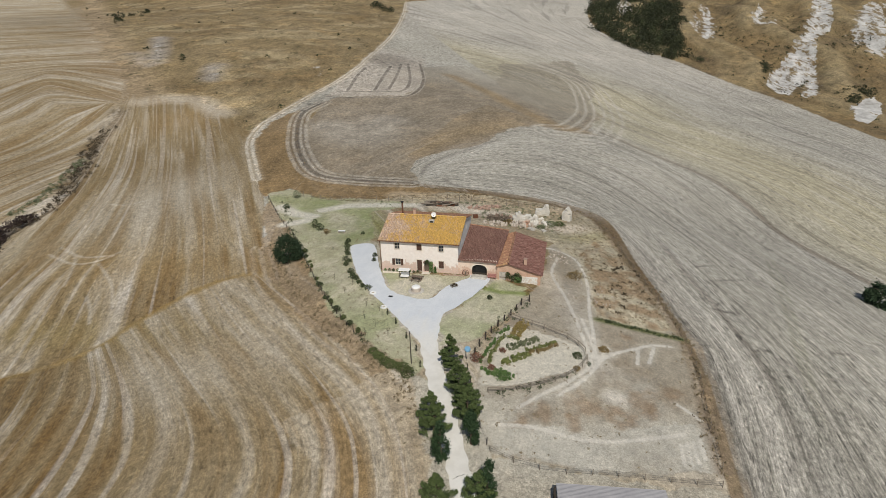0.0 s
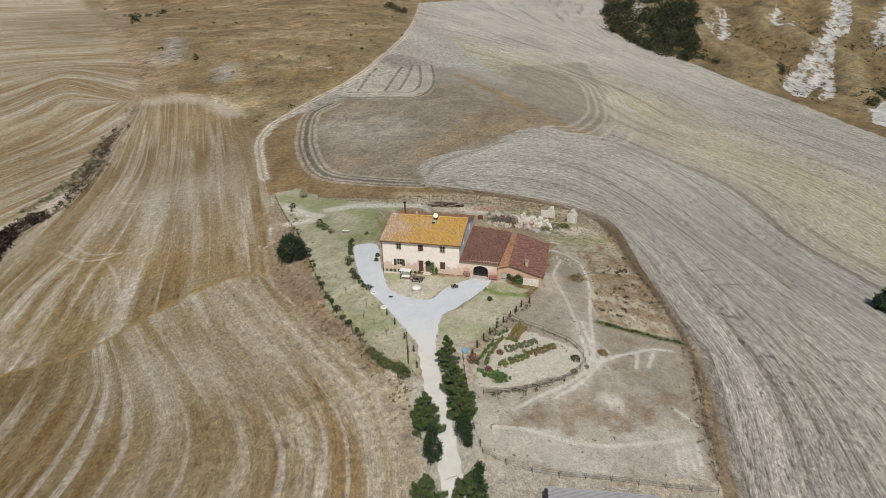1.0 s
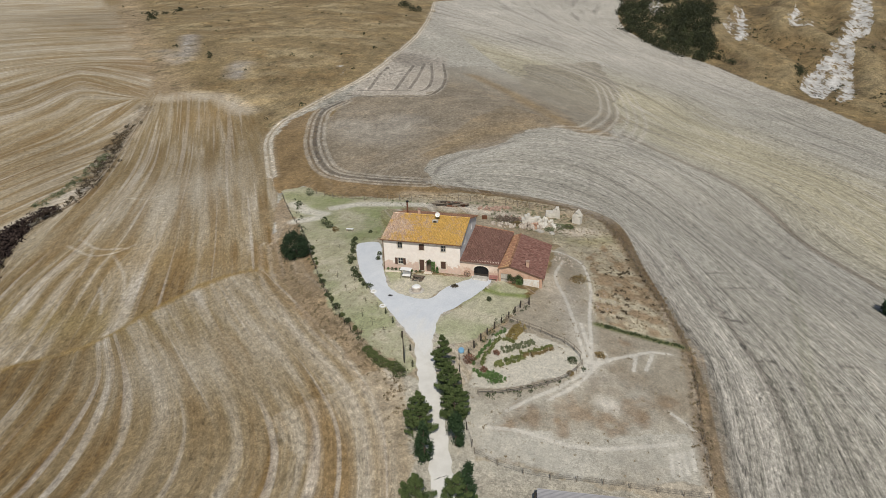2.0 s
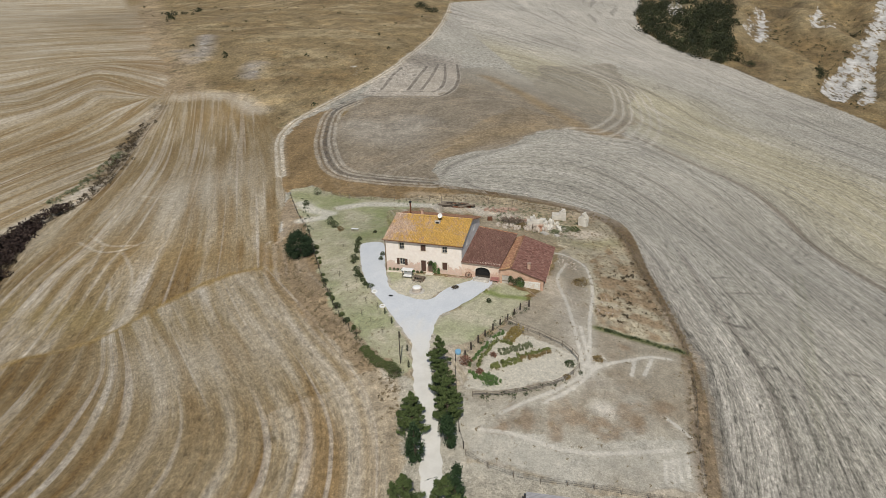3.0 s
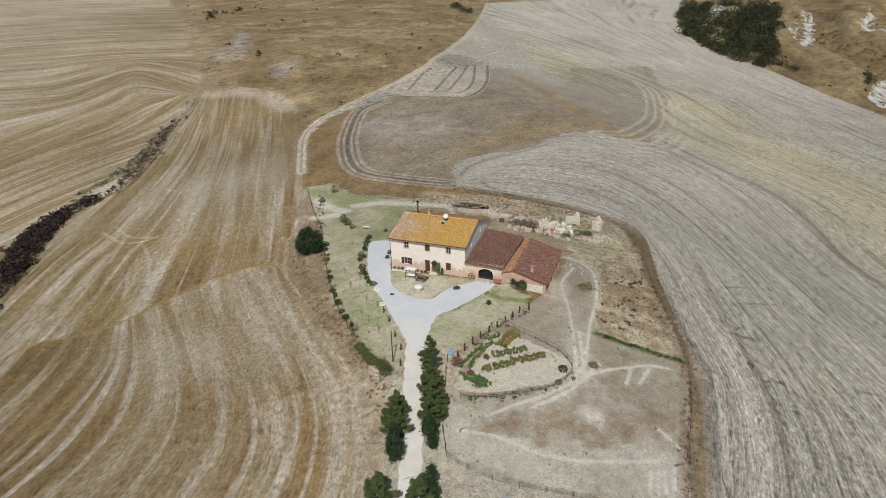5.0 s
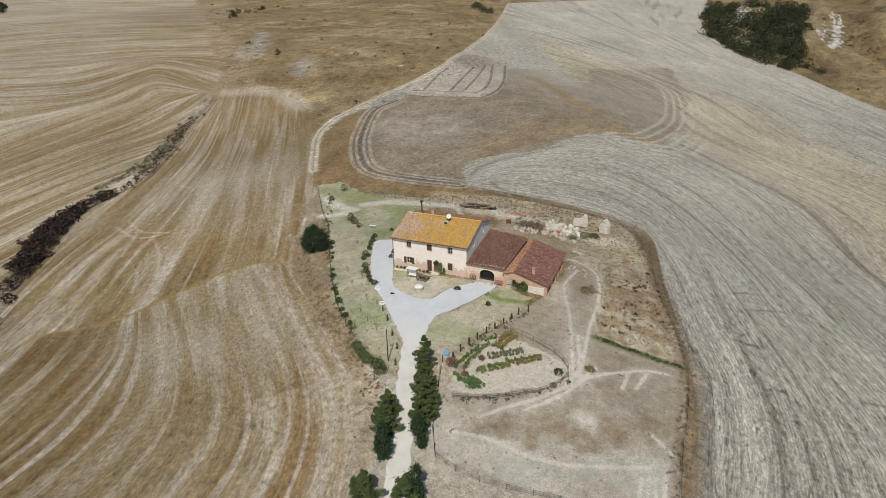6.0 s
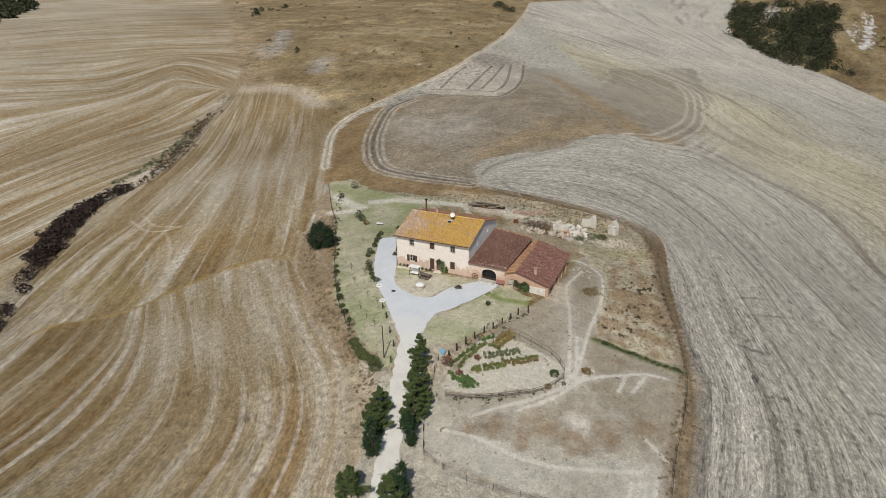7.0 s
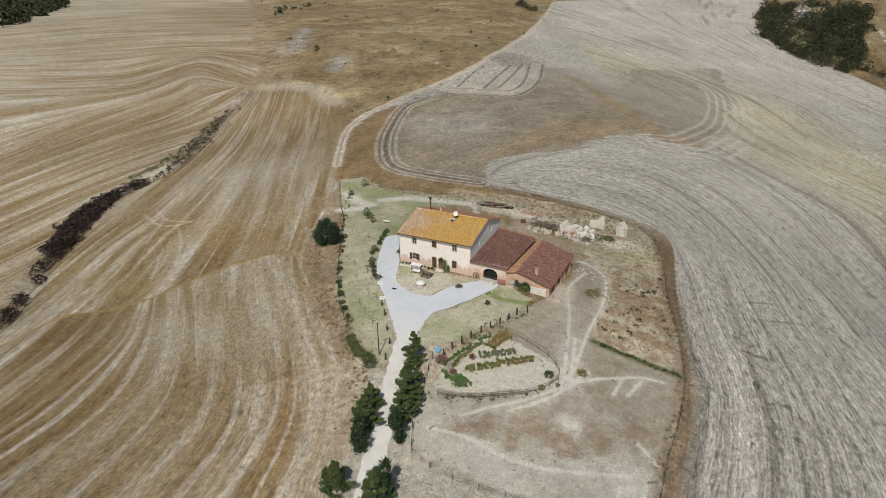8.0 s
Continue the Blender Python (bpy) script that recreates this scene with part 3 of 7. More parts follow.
def spread(lo, hi, a, b, fine, growth):
    """Coordinates from lo to hi, even between a and b, ever wider beyond."""
    mid = list(np.arange(a, b, fine))
    out, d = [], fine
    while mid[-1] + sum(out) < hi:
        d = fine + growth * sum(out)
        out.append(d)
    right = list(mid[-1] + np.cumsum(out))
    out = []
    while a - sum(out) > lo:
        out.append(fine + growth * sum(out))
    left = list(a - np.cumsum(out))[::-1]
    return np.array(left + mid + right)


def mottle(x, y, size, seed, octaves=4):
    """Uneven patches from about -1 to 1, the largest of that size."""
    table = np.random.default_rng(seed).uniform(-1, 1, (64, 64))
    out, amp, total = 0.0, 1.0, 0.0
    for k in range(octaves):
        u, v = x / size + 17.3 * k, y / size + 5.1 * k
        i, j = np.floor(u).astype(int), np.floor(v).astype(int)
        a, b = u - i, v - j
        a, b = a * a * (3 - 2 * a), b * b * (3 - 2 * b)
        i, j, i2, j2 = i % 64, j % 64, (i + 1) % 64, (j + 1) % 64
        out = out + amp * ((table[i, j] * (1 - a) + table[i2, j] * a) * (1 - b) + (table[i, j2] * (1 - a) + table[i2, j2] * a) * b)
        total, amp, size = total + amp, amp * 0.6, size / 2
    return out / total * 1.9


def fan_rows(x, y, guides, side, where):
    """How far across a field a place lies, in metres, where the rows run along guide lines; side: +1 when the lines follow to the left."""
    lines = []
    for q in guides:
        c = curve(q)
        a, b = c[0] - c[2], c[-1] - c[-3]
        lines.append(np.vstack([c[:1] + 30 * a / np.hypot(*a), c, c[-1:] + 40 * b / np.hypot(*b)]))
    full = np.zeros(len(x))
    x, y = x[where], y[where]
    off = [off_line(x, y, c) for c in lines]
    out, at = side * off[0][0] * off[0][1], 0.0
    for k in range(len(lines) - 1):
        gap = float(np.mean(off_line(lines[k + 1][1:-1, 0], lines[k + 1][1:-1, 1], lines[k])[0]))
        (d0, s0), (d1, s1) = off[k], off[k + 1]
        out = np.where(s0 * side > 0, at + np.where(s1 * side > 0, gap + d1, gap * d0 / (d0 + d1 + 1e-6)), out)
        at += gap
    full[where] = out
    return full


def lerp(a, b, w):
    return a * (1 - w[:, None]) + np.asarray(b, float)[None, :] * w[:, None]


def make_ground():
    gx = spread(-2400, 2400, -46, 62, 0.32, 0.0100)
    gy = spread(-260, 3000, -52, 62, 0.32, 0.0100)
    nx, ny = len(gx), len(gy)
    X, Y = np.meshgrid(gx, gy)
    x, y = X.ravel(), Y.ravel()
    z = land(x, y)
    near = lambda line, w, soft: np.clip((w + soft - off_line(x, y, line, w + soft + 2)[0]) / soft, 0, 1)
    # warped place, so that edges wander
    broad = np.clip((np.hypot(x, y) - 90) / 40, 0, 4)
    wx = x + 0.8 * mottle(x, y, 4.5, 11) + broad * mottle(x, y, 30, 12)
    wy = y + 0.8 * mottle(x, y, 4.5, 13) + broad * mottle(x, y, 30, 14)

    tint = np.tile(np.array([[0.295, 0.230, 0.138]]), (len(x), 1))
    rows, streak, scrub = np.zeros(len(x)), np.ones(len(x)) * 0.95, np.zeros(len(x))
    gold_w, scree = np.ones(len(x)), np.zeros(len(x))
    lane_low, ditch, yard, divide, bad = curve(LANE_LOW), curve(DITCH), curve(YARD_EDGE), curve(DIVIDE), curve(BAD_EDGE)
    up = curve(LANE_UP)
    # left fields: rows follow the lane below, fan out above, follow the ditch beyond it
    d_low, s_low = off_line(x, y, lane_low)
    d_dit, s_dit = off_line(x, y, np.vstack([[(-40, -90)], ditch, [(-190, 190), (-420, 420)]]))
    d_div, s_div = off_line(x, y, np.vstack([[(-60, -120)], curve(FIELD_LINE), [(0, 0)]]))
    d_up, s_up = off_line(x, y, up)
    seen = (y < 130) & (x > -180) & (x < 130)
    rows = 100 + fan_rows(x, y, LOW_ROWS, -1, seen & (s_div <= 0) & (x < 30) & (y < 30))
    upper = (s_div > 0)
    rows = np.where(upper, 200 + fan_rows(x, y, UP_ROWS, 1, upper & seen & (x < 10)), rows)
    beyond = (s_dit > 0)
    past = beyond & (x < -90) & (x > -900) & (y > -60) & (y < 800)
    rows = np.where(beyond, 300 + fan_rows(x, y, CREST_FAN, 1, past), rows)
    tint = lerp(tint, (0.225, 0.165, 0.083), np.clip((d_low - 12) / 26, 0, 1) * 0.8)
    tint = lerp(tint, (0.29, 0.232, 0.142), beyond * np.clip((d_dit - 20) / 60, 0, 1) * 0.8)
    # the crest of the left field is paler
    crest = beyond * np.clip((d_dit - 60) / 60, 0, 1)
    tint = lerp(tint, (0.315, 0.25, 0.155), beyond * 0.7)
    tint = lerp(tint, (0.43, 0.37, 0.27), crest * (0.65 + 0.25 * mottle(x, y, 60, 75)))
    # straw is thinner up the slope
    streak = streak * (1 - 0.38 * np.clip((y - 5) / 60, 0, 1) * (1 - 0.6 * beyond))
    field_edge = np.clip(1.1 + 0.5 * mottle(x, y, 5, 61) - d_div / 1.1, 0, 1) * (np.abs(x + 40) < 45)
    tint = lerp(tint, (0.285, 0.195, 0.075), np.clip(field_edge, 0, 1) * 0.95)
    streak = streak * (1 - 0.6 * np.clip(field_edge, 0, 1))
    # paler and more golden stretches of stubble
    for px, py, a, b, tone, w in ((-70.6, 37.3, 16, 22, (0.40, 0.36, 0.29), 0.65), (-49.8, 5.7, 26, 6, (0.265, 0.185, 0.085), 0.75), (-92.1, 9.1, 14, 10, (0.36, 0.31, 0.22), 0.5),
                                  (-60.7, -16.3, 30, 5, (0.265, 0.20, 0.09), 0.7), (-21.8, -29.2, 14, 8, (0.37, 0.325, 0.25), 0.5), (-21.2, -44.4, 16, 7, (0.25, 0.18, 0.09), 0.5), (-110.1, 114.3, 12, 16, (0.29, 0.195, 0.085), 0.7)):
        tint = lerp(tint, tone, np.exp(-((x - px) / a) ** 2 - ((y - py) / b) ** 2) * w * (s_low < 0.5))
        streak = streak * (1 - 0.35 * np.exp(-((x - px) / a) ** 2 - ((y - py) / b) ** 2))
    for line in ([(-81.5, 8.7), (-72.7, 5.8), (-67.3, 7.2), (-64.6, 11.0)], [(-80.5, 11.6), (-72.5, 8.4), (-65.2, 9.4)], [(-84.3, 33.1), (-79.1, 33.0), (-75.9, 35.9)], [(-68.5, -1.8), (-72.1, 5.4), (-74.3, 8.6)], [(-52.1, -8.2), (-58.1, -0.6), (-66.4, 6.2)], [(-53.3, -13.0), (-56.8, -8.5), (-60.5, -4.9)]):
        tint = lerp(tint, (0.52, 0.47, 0.39), near(curve(line), 0.08, 0.36) * 0.55)
    # right fields
    right = inside(x, y, list(map(tuple, up[::-1])) + RING + list(map(tuple, yard)) + [(60, -260), (2400, -260), (2400, 100)] + list(map(tuple, bad[::-1])) + [(40, 1100)])
    d_yard, _ = off_line(x, y, yard)
    d_bad, s_bad = off_line(x, y, np.vstack([[(40, 1400)], bad]))
    d_dv, s_dv = off_line(x, y, np.vstack([[(-10, 260), (20, 200)], divide]))
    tint = np.where(right[:, None], np.array([[0.375, 0.348, 0.288]]), tint)
    rows = np.where(right, 600 + fan_rows(x, y, YARD_ROWS, 1, right & (x > -30) & (x < 160) & (y < 190)), rows)
    streak = np.where(right, 0.76, streak)
    gold_w = np.where(right, 0.0, gold_w)
    far_side = right & (s_dv > 0) & (y < 900)
    ratio = d_dv / (d_dv + d_bad + 1e-6)
    rows = np.where(far_side, 900 + ratio * 95, rows)
    gold = far_side * np.clip(1 - np.abs(ratio - 0.30) / 0.34, 0, 1)
    far_y, mid_y = 469.8, 301.7
    gold = gold * np.clip((far_y - y) / (far_y - mid_y), 0, 1)
    tint = lerp(tint, (0.435, 0.385, 0.255), np.clip(gold * 1.2, 0, 0.8))
    tint = lerp(tint, (0.20, 0.165, 0.12), near(divide, 0.5, 1.6) * right * 0.8)
    tint = lerp(tint, (0.47, 0.43, 0.365), right * np.clip((y - 330) / 150, 0, 1) * 0.7)
    wheel = np.clip(1 - np.abs((d_yard - 6) / 5), 0, 1) * right * (y < 45)
    tint = lerp(tint, (0.43, 0.40, 0.34), wheel * 0.4 * (0.5 + 0.5 * np.sin(d_yard * 4.2)))
    tint = lerp(tint, (0.21, 0.18, 0.15), right * (y < 40) * np.clip(1 - np.abs(d_yard - 9.5) / 1.0, 0, 1) * 0.6)
    # tramlines across the grey stubble
    for line in TRAMLINES:
        tint = lerp(tint, (0.27, 0.26, 0.18), near(curve(line), 0.15, 0.5) * 0.45)
    # the brown field in the bend
    heart = inside(wx, wy, curve(HEART + HEART[:1])) * 1.0
    top_y, low_y = 299.1, 186.1
    heart = heart * np.clip((top_y - y) / (top_y - low_y), 0, 1)
    tint = lerp(tint, (0.25, 0.206, 0.148), heart)
    streak, scrub = np.where(heart > 0.2, 0.16, streak), np.maximum(scrub, heart * 0.9)
    loops = inside(wx, wy, LOOP_A + [(-66, 300), (-92, 300), (-77, 200)]) * 1.0
    tint = lerp(tint, (0.40, 0.35, 0.285), loops * (1 - np.clip((y - 250) / 60, 0, 1)))
    fold = inside(x, y, [(-14.6, 86.3), (1.4, 106.7), (9.3, 131.7), (18.3, 147.2), (33.3, 156.6), (14.7, 159.1), (-3.8, 170.9), (-12.2, 131.1)]) * 1.0
    tint = lerp(tint, (0.25, 0.185, 0.105), fold * 0.45)
    fallow = inside(wx, wy, [(-18.0, 325.9), (25.9, 424.7), (44.8, 333.8), (46.1, 246.1), (37.4, 167.6), (27.9, 161.8), (10.0, 209.4), (-7.6, 252.6)]) * 1.0
    tint = lerp(tint, (0.285, 0.250, 0.190), fallow * 0.8)
    tint = lerp(tint, (0.27, 0.195, 0.105), near(curve([(-32.7, 239.2), (-10.2, 212.3), (9.8, 178.2), (26.9, 154.9), (37.3, 159.1)]), 2.0, 6.0) * 0.75)
    tint = lerp(tint, (0.27, 0.20, 0.115), near(curve([(-13.5, 85.8), (-9.8, 108.1), (-0.2, 123.9), (9.3, 144.8)]), 2.0, 6.0) * heart * 0.7)
    tint = lerp(tint, (0.37, 0.33, 0.27), near(curve([(-51.6, 109.2), (-36.1, 94.8), (-35.6, 119.5)]), 4.0, 10.0) * heart * 0.6)
    for line in ([(7.5, 112.7), (1.6, 98.8), (-5.2, 85.0), (-8.7, 75.1), (-9.0, 67.4)], [(-2.1, 65.2), (2.0, 60.9), (6.0, 60.2)], [(-3.0, 58.4), (6.5, 57.1), (17.1, 57.1)]):
        tint = lerp(tint, (0.17, 0.15, 0.125), near(curve(line), 0.2, 0.9) * 0.75)
    tint = lerp(tint, (0.46, 0.43, 0.37), near(curve([(8.9, 108.5), (0.8, 91.8), (-5.5, 78.0), (-5.8, 67.5)]), 0.8, 2.5) * 0.6)
    scrub = np.maximum(scrub, fold)
    for k in range(3):
        rim = np.abs(off_line(x, y, curve(HEART_RIM), 30)[0] - 2.5 - 4.5 * k)
        tint = lerp(tint, (0.53, 0.48, 0.40), np.clip(1 - rim / 1.4, 0, 1) * 0.6)
    # scrubby hill behind
    hill = inside(wx, wy, HILL_EDGE + LANE_UP[6:] + [(-160, 900), (-700, 900)]) * 1.0
    tint = lerp(tint, (0.238, 0.176, 0.090), hill)
    for line in ([(-171.5, 179.9), (-188.3, 208.1), (-213.9, 246.3)], [(-131.2, 162.8), (-138.1, 176.5), (-140.5, 185.7)], [(-196.0, 196.1), (-172.5, 172.2)]):
        tint = lerp(tint, (0.37, 0.34, 0.305), near(curve(line), 1.0, 7.0) * 0.65)
    tint = lerp(tint, (0.165, 0.115, 0.055), hill * np.clip(0.15 + 1.8 * mottle(x, y, 34, 41, 5), 0, 1) * 0.7)
    tint = lerp(tint, (0.34, 0.27, 0.155), hill * np.clip(1.8 * mottle(x, y, 22, 42, 5) - 0.2, 0, 1) * 0.7)
    streak, scrub = np.where(hill > 0.5, 0.05, streak), np.maximum(scrub, hill * 1.3)
    crown = near([(-138.9, 122.9), (-131.6, 130.2), (-119.5, 132.9), (-102.8, 121.2)], 2.0, 6.0)
    tint = lerp(tint, (0.50, 0.43, 0.33), crown * 0.7)
    bare = near([(-504.5, 540.1), (-254.9, 247.0), (-184.1, 167.7), (-149.1, 132.7)], 3.0, 16.0)
    tint = lerp(tint, (0.33, 0.25, 0.16), bare * 0.6)
    # bad lands beyond the field
    wild = ((s_bad > 0) & (x > 30) & (y > 150)) | ((d_bad < 1) & (y > 2000))
    wild = wild & ~hill.astype(bool)
    tint = lerp(tint, (0.185, 0.130, 0.062), wild * 1.0)
    # ground beneath the thicket painted dark, for the shade between the trees
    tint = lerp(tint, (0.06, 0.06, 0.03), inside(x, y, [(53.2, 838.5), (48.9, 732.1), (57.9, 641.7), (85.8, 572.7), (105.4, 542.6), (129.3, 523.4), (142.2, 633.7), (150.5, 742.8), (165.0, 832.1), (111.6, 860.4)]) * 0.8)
    tint = lerp(tint, (0.115, 0.085, 0.045), wild * np.clip(1.8 * mottle(x, y, 55, 43, 5), 0, 1) * 0.75)
    tint = lerp(tint, (0.30, 0.225, 0.11), wild * np.clip(1.6 * mottle(x, y, 40, 44, 5), 0, 1) * 0.5)
    streak, scrub = np.where(wild, 0.04, streak), np.maximum(scrub, wild * 1.5)
    for line, w in zip(SCREES, SCREE_WIDTH):
        scree = np.maximum(scree, np.clip(1 - off_line(x, y, curve(line), w * 4)[0] / (w * 2.3), 0, 1) * (1.0 if w > 4.5 else 0.62))
    for face, w in zip(SCREE_FACES, (0.84, 0.80, 1.15, 0.66, 0.66, 0.5, 0.7)):
        scree = np.maximum(scree, inside(x, y, face) * w)
    # verges, lawns, yard
    verge = inside(wx, wy, [(-45.9, 43.1), (-58.9, 63.5), (-72.7, 90.8), (-79.0, 112.4), (-75.0, 133.9), (-62.1, 102.6), (-50.3, 75.5), (-40.0, 59.7), (-29.8, 54.7), (-9.2, 57.3), (2.1, 56.5), (18.8, 55.7), (32.0, 52.4), (27.2, 45.0), (13.7, 44.2), (-0.2, 42.7), (-16.0, 44.8), (-30.3, 44.6), (-41.0, 49.3)]) * 1.0
    tint = lerp(tint, (0.235, 0.160, 0.078), verge)
    streak, scrub = np.where(verge > 0.5, 0.1, streak), np.maximum(scrub, verge)
    low_verge = inside(wx, wy, LANE_LOW[:8] + [(30, -50), (21, -40), (10, -29)] + [(11.8, -28.9), (4.8, -22.7), (-5.0, -13.4), (-15.1, 1.7), (-28.7, 22.7), (-44.7, 43.4), (-38.7, 28.8)]) * 1.0
    tint = lerp(tint, (0.275, 0.205, 0.125), low_verge)
    streak, scrub = np.where(low_verge > 0.5, 0.25, streak), np.maximum(scrub, low_verge * 0.8)
    yard_ground = inside(wx, wy, PADDOCK + [(20, -42), (15, -30)]) * 1.0
    tint = lerp(tint, (0.325, 0.283, 0.215), yard_ground)
    tint = lerp(tint, (0.235, 0.18, 0.12), yard_ground * np.clip(mottle(x, y, 8, 51, 5) - 0.1, 0, 1) * 0.75)
    tint = lerp(tint, (0.44, 0.405, 0.335), yard_ground * np.clip(mottle(x, y, 6, 52, 5), 0, 1) * 0.6)
    streak, scrub = np.where(yard_ground > 0.5, 0.05, streak), np.where(yard_ground > 0.5, 0.4, scrub)
    back = inside(wx, wy, [(-16.0, 44.8), (2.7, 54.1), (19.2, 53.6), (32.1, 51.3), (39.1, 44.3), (45.2, 20.1), (48.2, 3.8), (49.8, -7.6), (41.5, -9.3), (37.7, -8.9), (34.6, 15.9), (29.8, 21.1), (27.3, 27.0), (23.5, 33.1), (-1.9, 38.6)]) * 1.0
    tint = lerp(tint, (0.385, 0.335, 0.235), back * 0.85)
    scrub = np.maximum(scrub, back)
    front = inside(wx, wy, [(-1, -40), (12, -27), (16, -16), (26, -6), (36, -8), (34, -20), (22, -34), (28, -60), (22, -60)]) * 1.0
    tint = lerp(tint, (0.40, 0.335, 0.24), front * 0.7 * (1 - yard_ground))
    foot = inside(wx, wy, [(13, -29), (17, -40), (20, -52), (27, -80), (70, -80), (56, -38), (38, -40.5), (25, -41), (20, -32)]) * 1.0
    tint = lerp(tint, (0.395, 0.36, 0.29), foot * 0.9)
    streak, scrub = np.where(foot > 0.5, 0.0, streak), np.where(foot > 0.5, 0.6, scrub)
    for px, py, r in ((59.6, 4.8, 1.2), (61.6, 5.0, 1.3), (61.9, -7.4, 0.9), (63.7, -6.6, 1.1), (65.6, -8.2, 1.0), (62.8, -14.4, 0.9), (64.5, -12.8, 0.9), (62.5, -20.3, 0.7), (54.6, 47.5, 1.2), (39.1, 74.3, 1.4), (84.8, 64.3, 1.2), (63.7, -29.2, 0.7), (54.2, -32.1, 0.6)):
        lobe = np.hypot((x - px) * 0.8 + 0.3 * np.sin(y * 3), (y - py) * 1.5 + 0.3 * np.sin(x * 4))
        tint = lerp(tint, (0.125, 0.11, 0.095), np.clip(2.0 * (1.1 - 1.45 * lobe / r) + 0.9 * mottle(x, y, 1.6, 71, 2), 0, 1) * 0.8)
    for line in ([(60.7, 19.2), (66.5, 23.7), (72.5, 27.8)], [(65.8, -20.1), (68.7, -19.1), (72.8, -18.6)], [(72.0, -3.7), (74.9, -1.8), (78.7, 0.2)], [(71.6, -10.9), (75.0, -9.3), (77.8, -8.4)], [(57.7, 24.6), (63.3, 30.3)]):
        tint = lerp(tint, (0.16, 0.145, 0.12), near(curve(line), 0.1, 0.5) * np.clip(0.8 + mottle(x, y, 2, 72), 0, 1) * 0.85)
    tint = lerp(tint, (0.255, 0.235, 0.195), right * np.exp(-((x - 66) / 15) ** 2 - ((y + 28) / 19) ** 2) * 0.65)
    lawn = inside(wx, wy, LAWN) * 1.0
    tint = lerp(tint, (0.365, 0.345, 0.225), lawn)
    lawn2 = np.maximum(inside(wx, wy, ISLAND), inside(wx, wy, FRONT_LAWN)) * 1.0
    tint = lerp(tint, (0.425, 0.398, 0.275), lawn2)
    both = np.maximum(lawn, lawn2)
    tint = lerp(tint, (0.27, 0.30, 0.145), both * np.clip(1.3 * mottle(x, y, 9, 31), 0, 1) * 0.55)
    tint = lerp(tint, (0.50, 0.45, 0.335), both * np.clip(mottle(x, y, 3.5, 32), 0, 1) * 0.75)
    streak, scrub = np.where(both > 0.5, 0.0, streak), np.where(both > 0.5, 0.25, scrub)
    rim = np.maximum(near(curve(DRIVE + DRIVE[:1]), 0.5, 1.6), near(curve(LANE[:6]), 1.0, 1.6)) * (1 - both)
    tint = lerp(tint, (0.44, 0.405, 0.325), rim * 0.85)
    for line, w, g in (([(-30.4, 41.6), (-12.6, 32.5), (-7.8, 20.3), (-11.7, 17.0)], 3.5, 0.5), ([(-41.4, 42.1), (-34.8, 40.6), (-22.3, 25.0)], 3, 0.45), ([(19.4, -4.5), (21.9, -5.3), (26.0, -4.5)], 0.9, 0.9), ([(15.5, -11.5), (18.6, -5.5), (20.9, -2.8)], 1.0, 0.5)):
        tint = lerp(tint, (0.20, 0.24, 0.075), near(line, w * 0.3, w) * g)
    for line in BANKS:
        tint = lerp(tint, (0.60, 0.56, 0.47), near(line, 0.9, 1.5) * 0.9)
    well = np.hypot(x - 8.0, y + 6.6)
    tint = lerp(tint, (0.54, 0.49, 0.385), np.clip(1.3 - np.abs(well - 3.2) / 2.0, 0, 1) * lawn2 * 0.85)
    tint = lerp(tint, (0.52, 0.45, 0.36), near(curve([(-0.1, 42.2), (7.2, 41.6), (14.6, 39.5), (21.7, 36.7), (28.6, 31.9), (35.7, 34.7)]), 1.8, 3.0) * 0.8)
    tint = lerp(tint, (0.385, 0.305, 0.20), near(curve([(-11.4, 49.3), (5.1, 50.3), (19.9, 48.5), (32.5, 46.2)]), 1.5, 2.0) * 0.75)
    # trodden earth, paths and wheel marks
    ripple = 1.3 * mottle(x, y, 2.6, 21)
    dust = near(curve([(22.5, -35.8), (26.7, -38.6), (33.7, -38.1), (41.1, -35.8), (48.6, -32.4)]), 0.8, 4.5) * np.clip(1.0 + 0.35 * ripple, 0, 1)
    trod = np.maximum(0.5 * yard_ground, 0.85 * dust)
    tint = lerp(tint, (0.465, 0.435, 0.37), inside(wx, wy, DUST) * np.clip(0.85 + 0.7 * mottle(x, y, 4, 74), 0, 1) * 0.85)
    tint = lerp(tint, (0.455, 0.425, 0.355), dust * 0.75)
    dust = near(curve([(21.2, -33.8), (25.4, -33.4), (30.4, -30.0), (35.5, -25.2)]), 0.5, 2.2) * np.clip(1.0 + 0.35 * ripple, 0, 1)
    tint = lerp(tint, (0.46, 0.425, 0.35), dust * 0.6)
    dust = near(curve([(29.1, 4.1), (30.9, 1.4), (33.6, -6.8), (36.1, -15.7), (36.7, -21.6)]), 0.8, 2.6) * np.clip(1.0 + 0.35 * ripple, 0, 1)
    tint = lerp(tint, (0.43, 0.385, 0.32), dust * 0.6)
    rough = inside(wx, wy, [(35.4, 19.7), (38.4, 28.8), (43.0, 21.7), (47.3, 4.4), (49.4, -7.4), (42.3, -8.5), (38.0, -7.3), (37.1, 6.3)]) * 1.0
    tint = lerp(tint, (0.25, 0.165, 0.09), rough * np.clip(0.35 + 0.8 * ripple, 0, 0.75))
    mossy = near(curve([(29.0, 28.1), (33.8, 27.4), (39.4, 33.4)]), 0.6, 3.5)
    tint = lerp(tint, (0.25, 0.235, 0.125), mossy * 0.6)
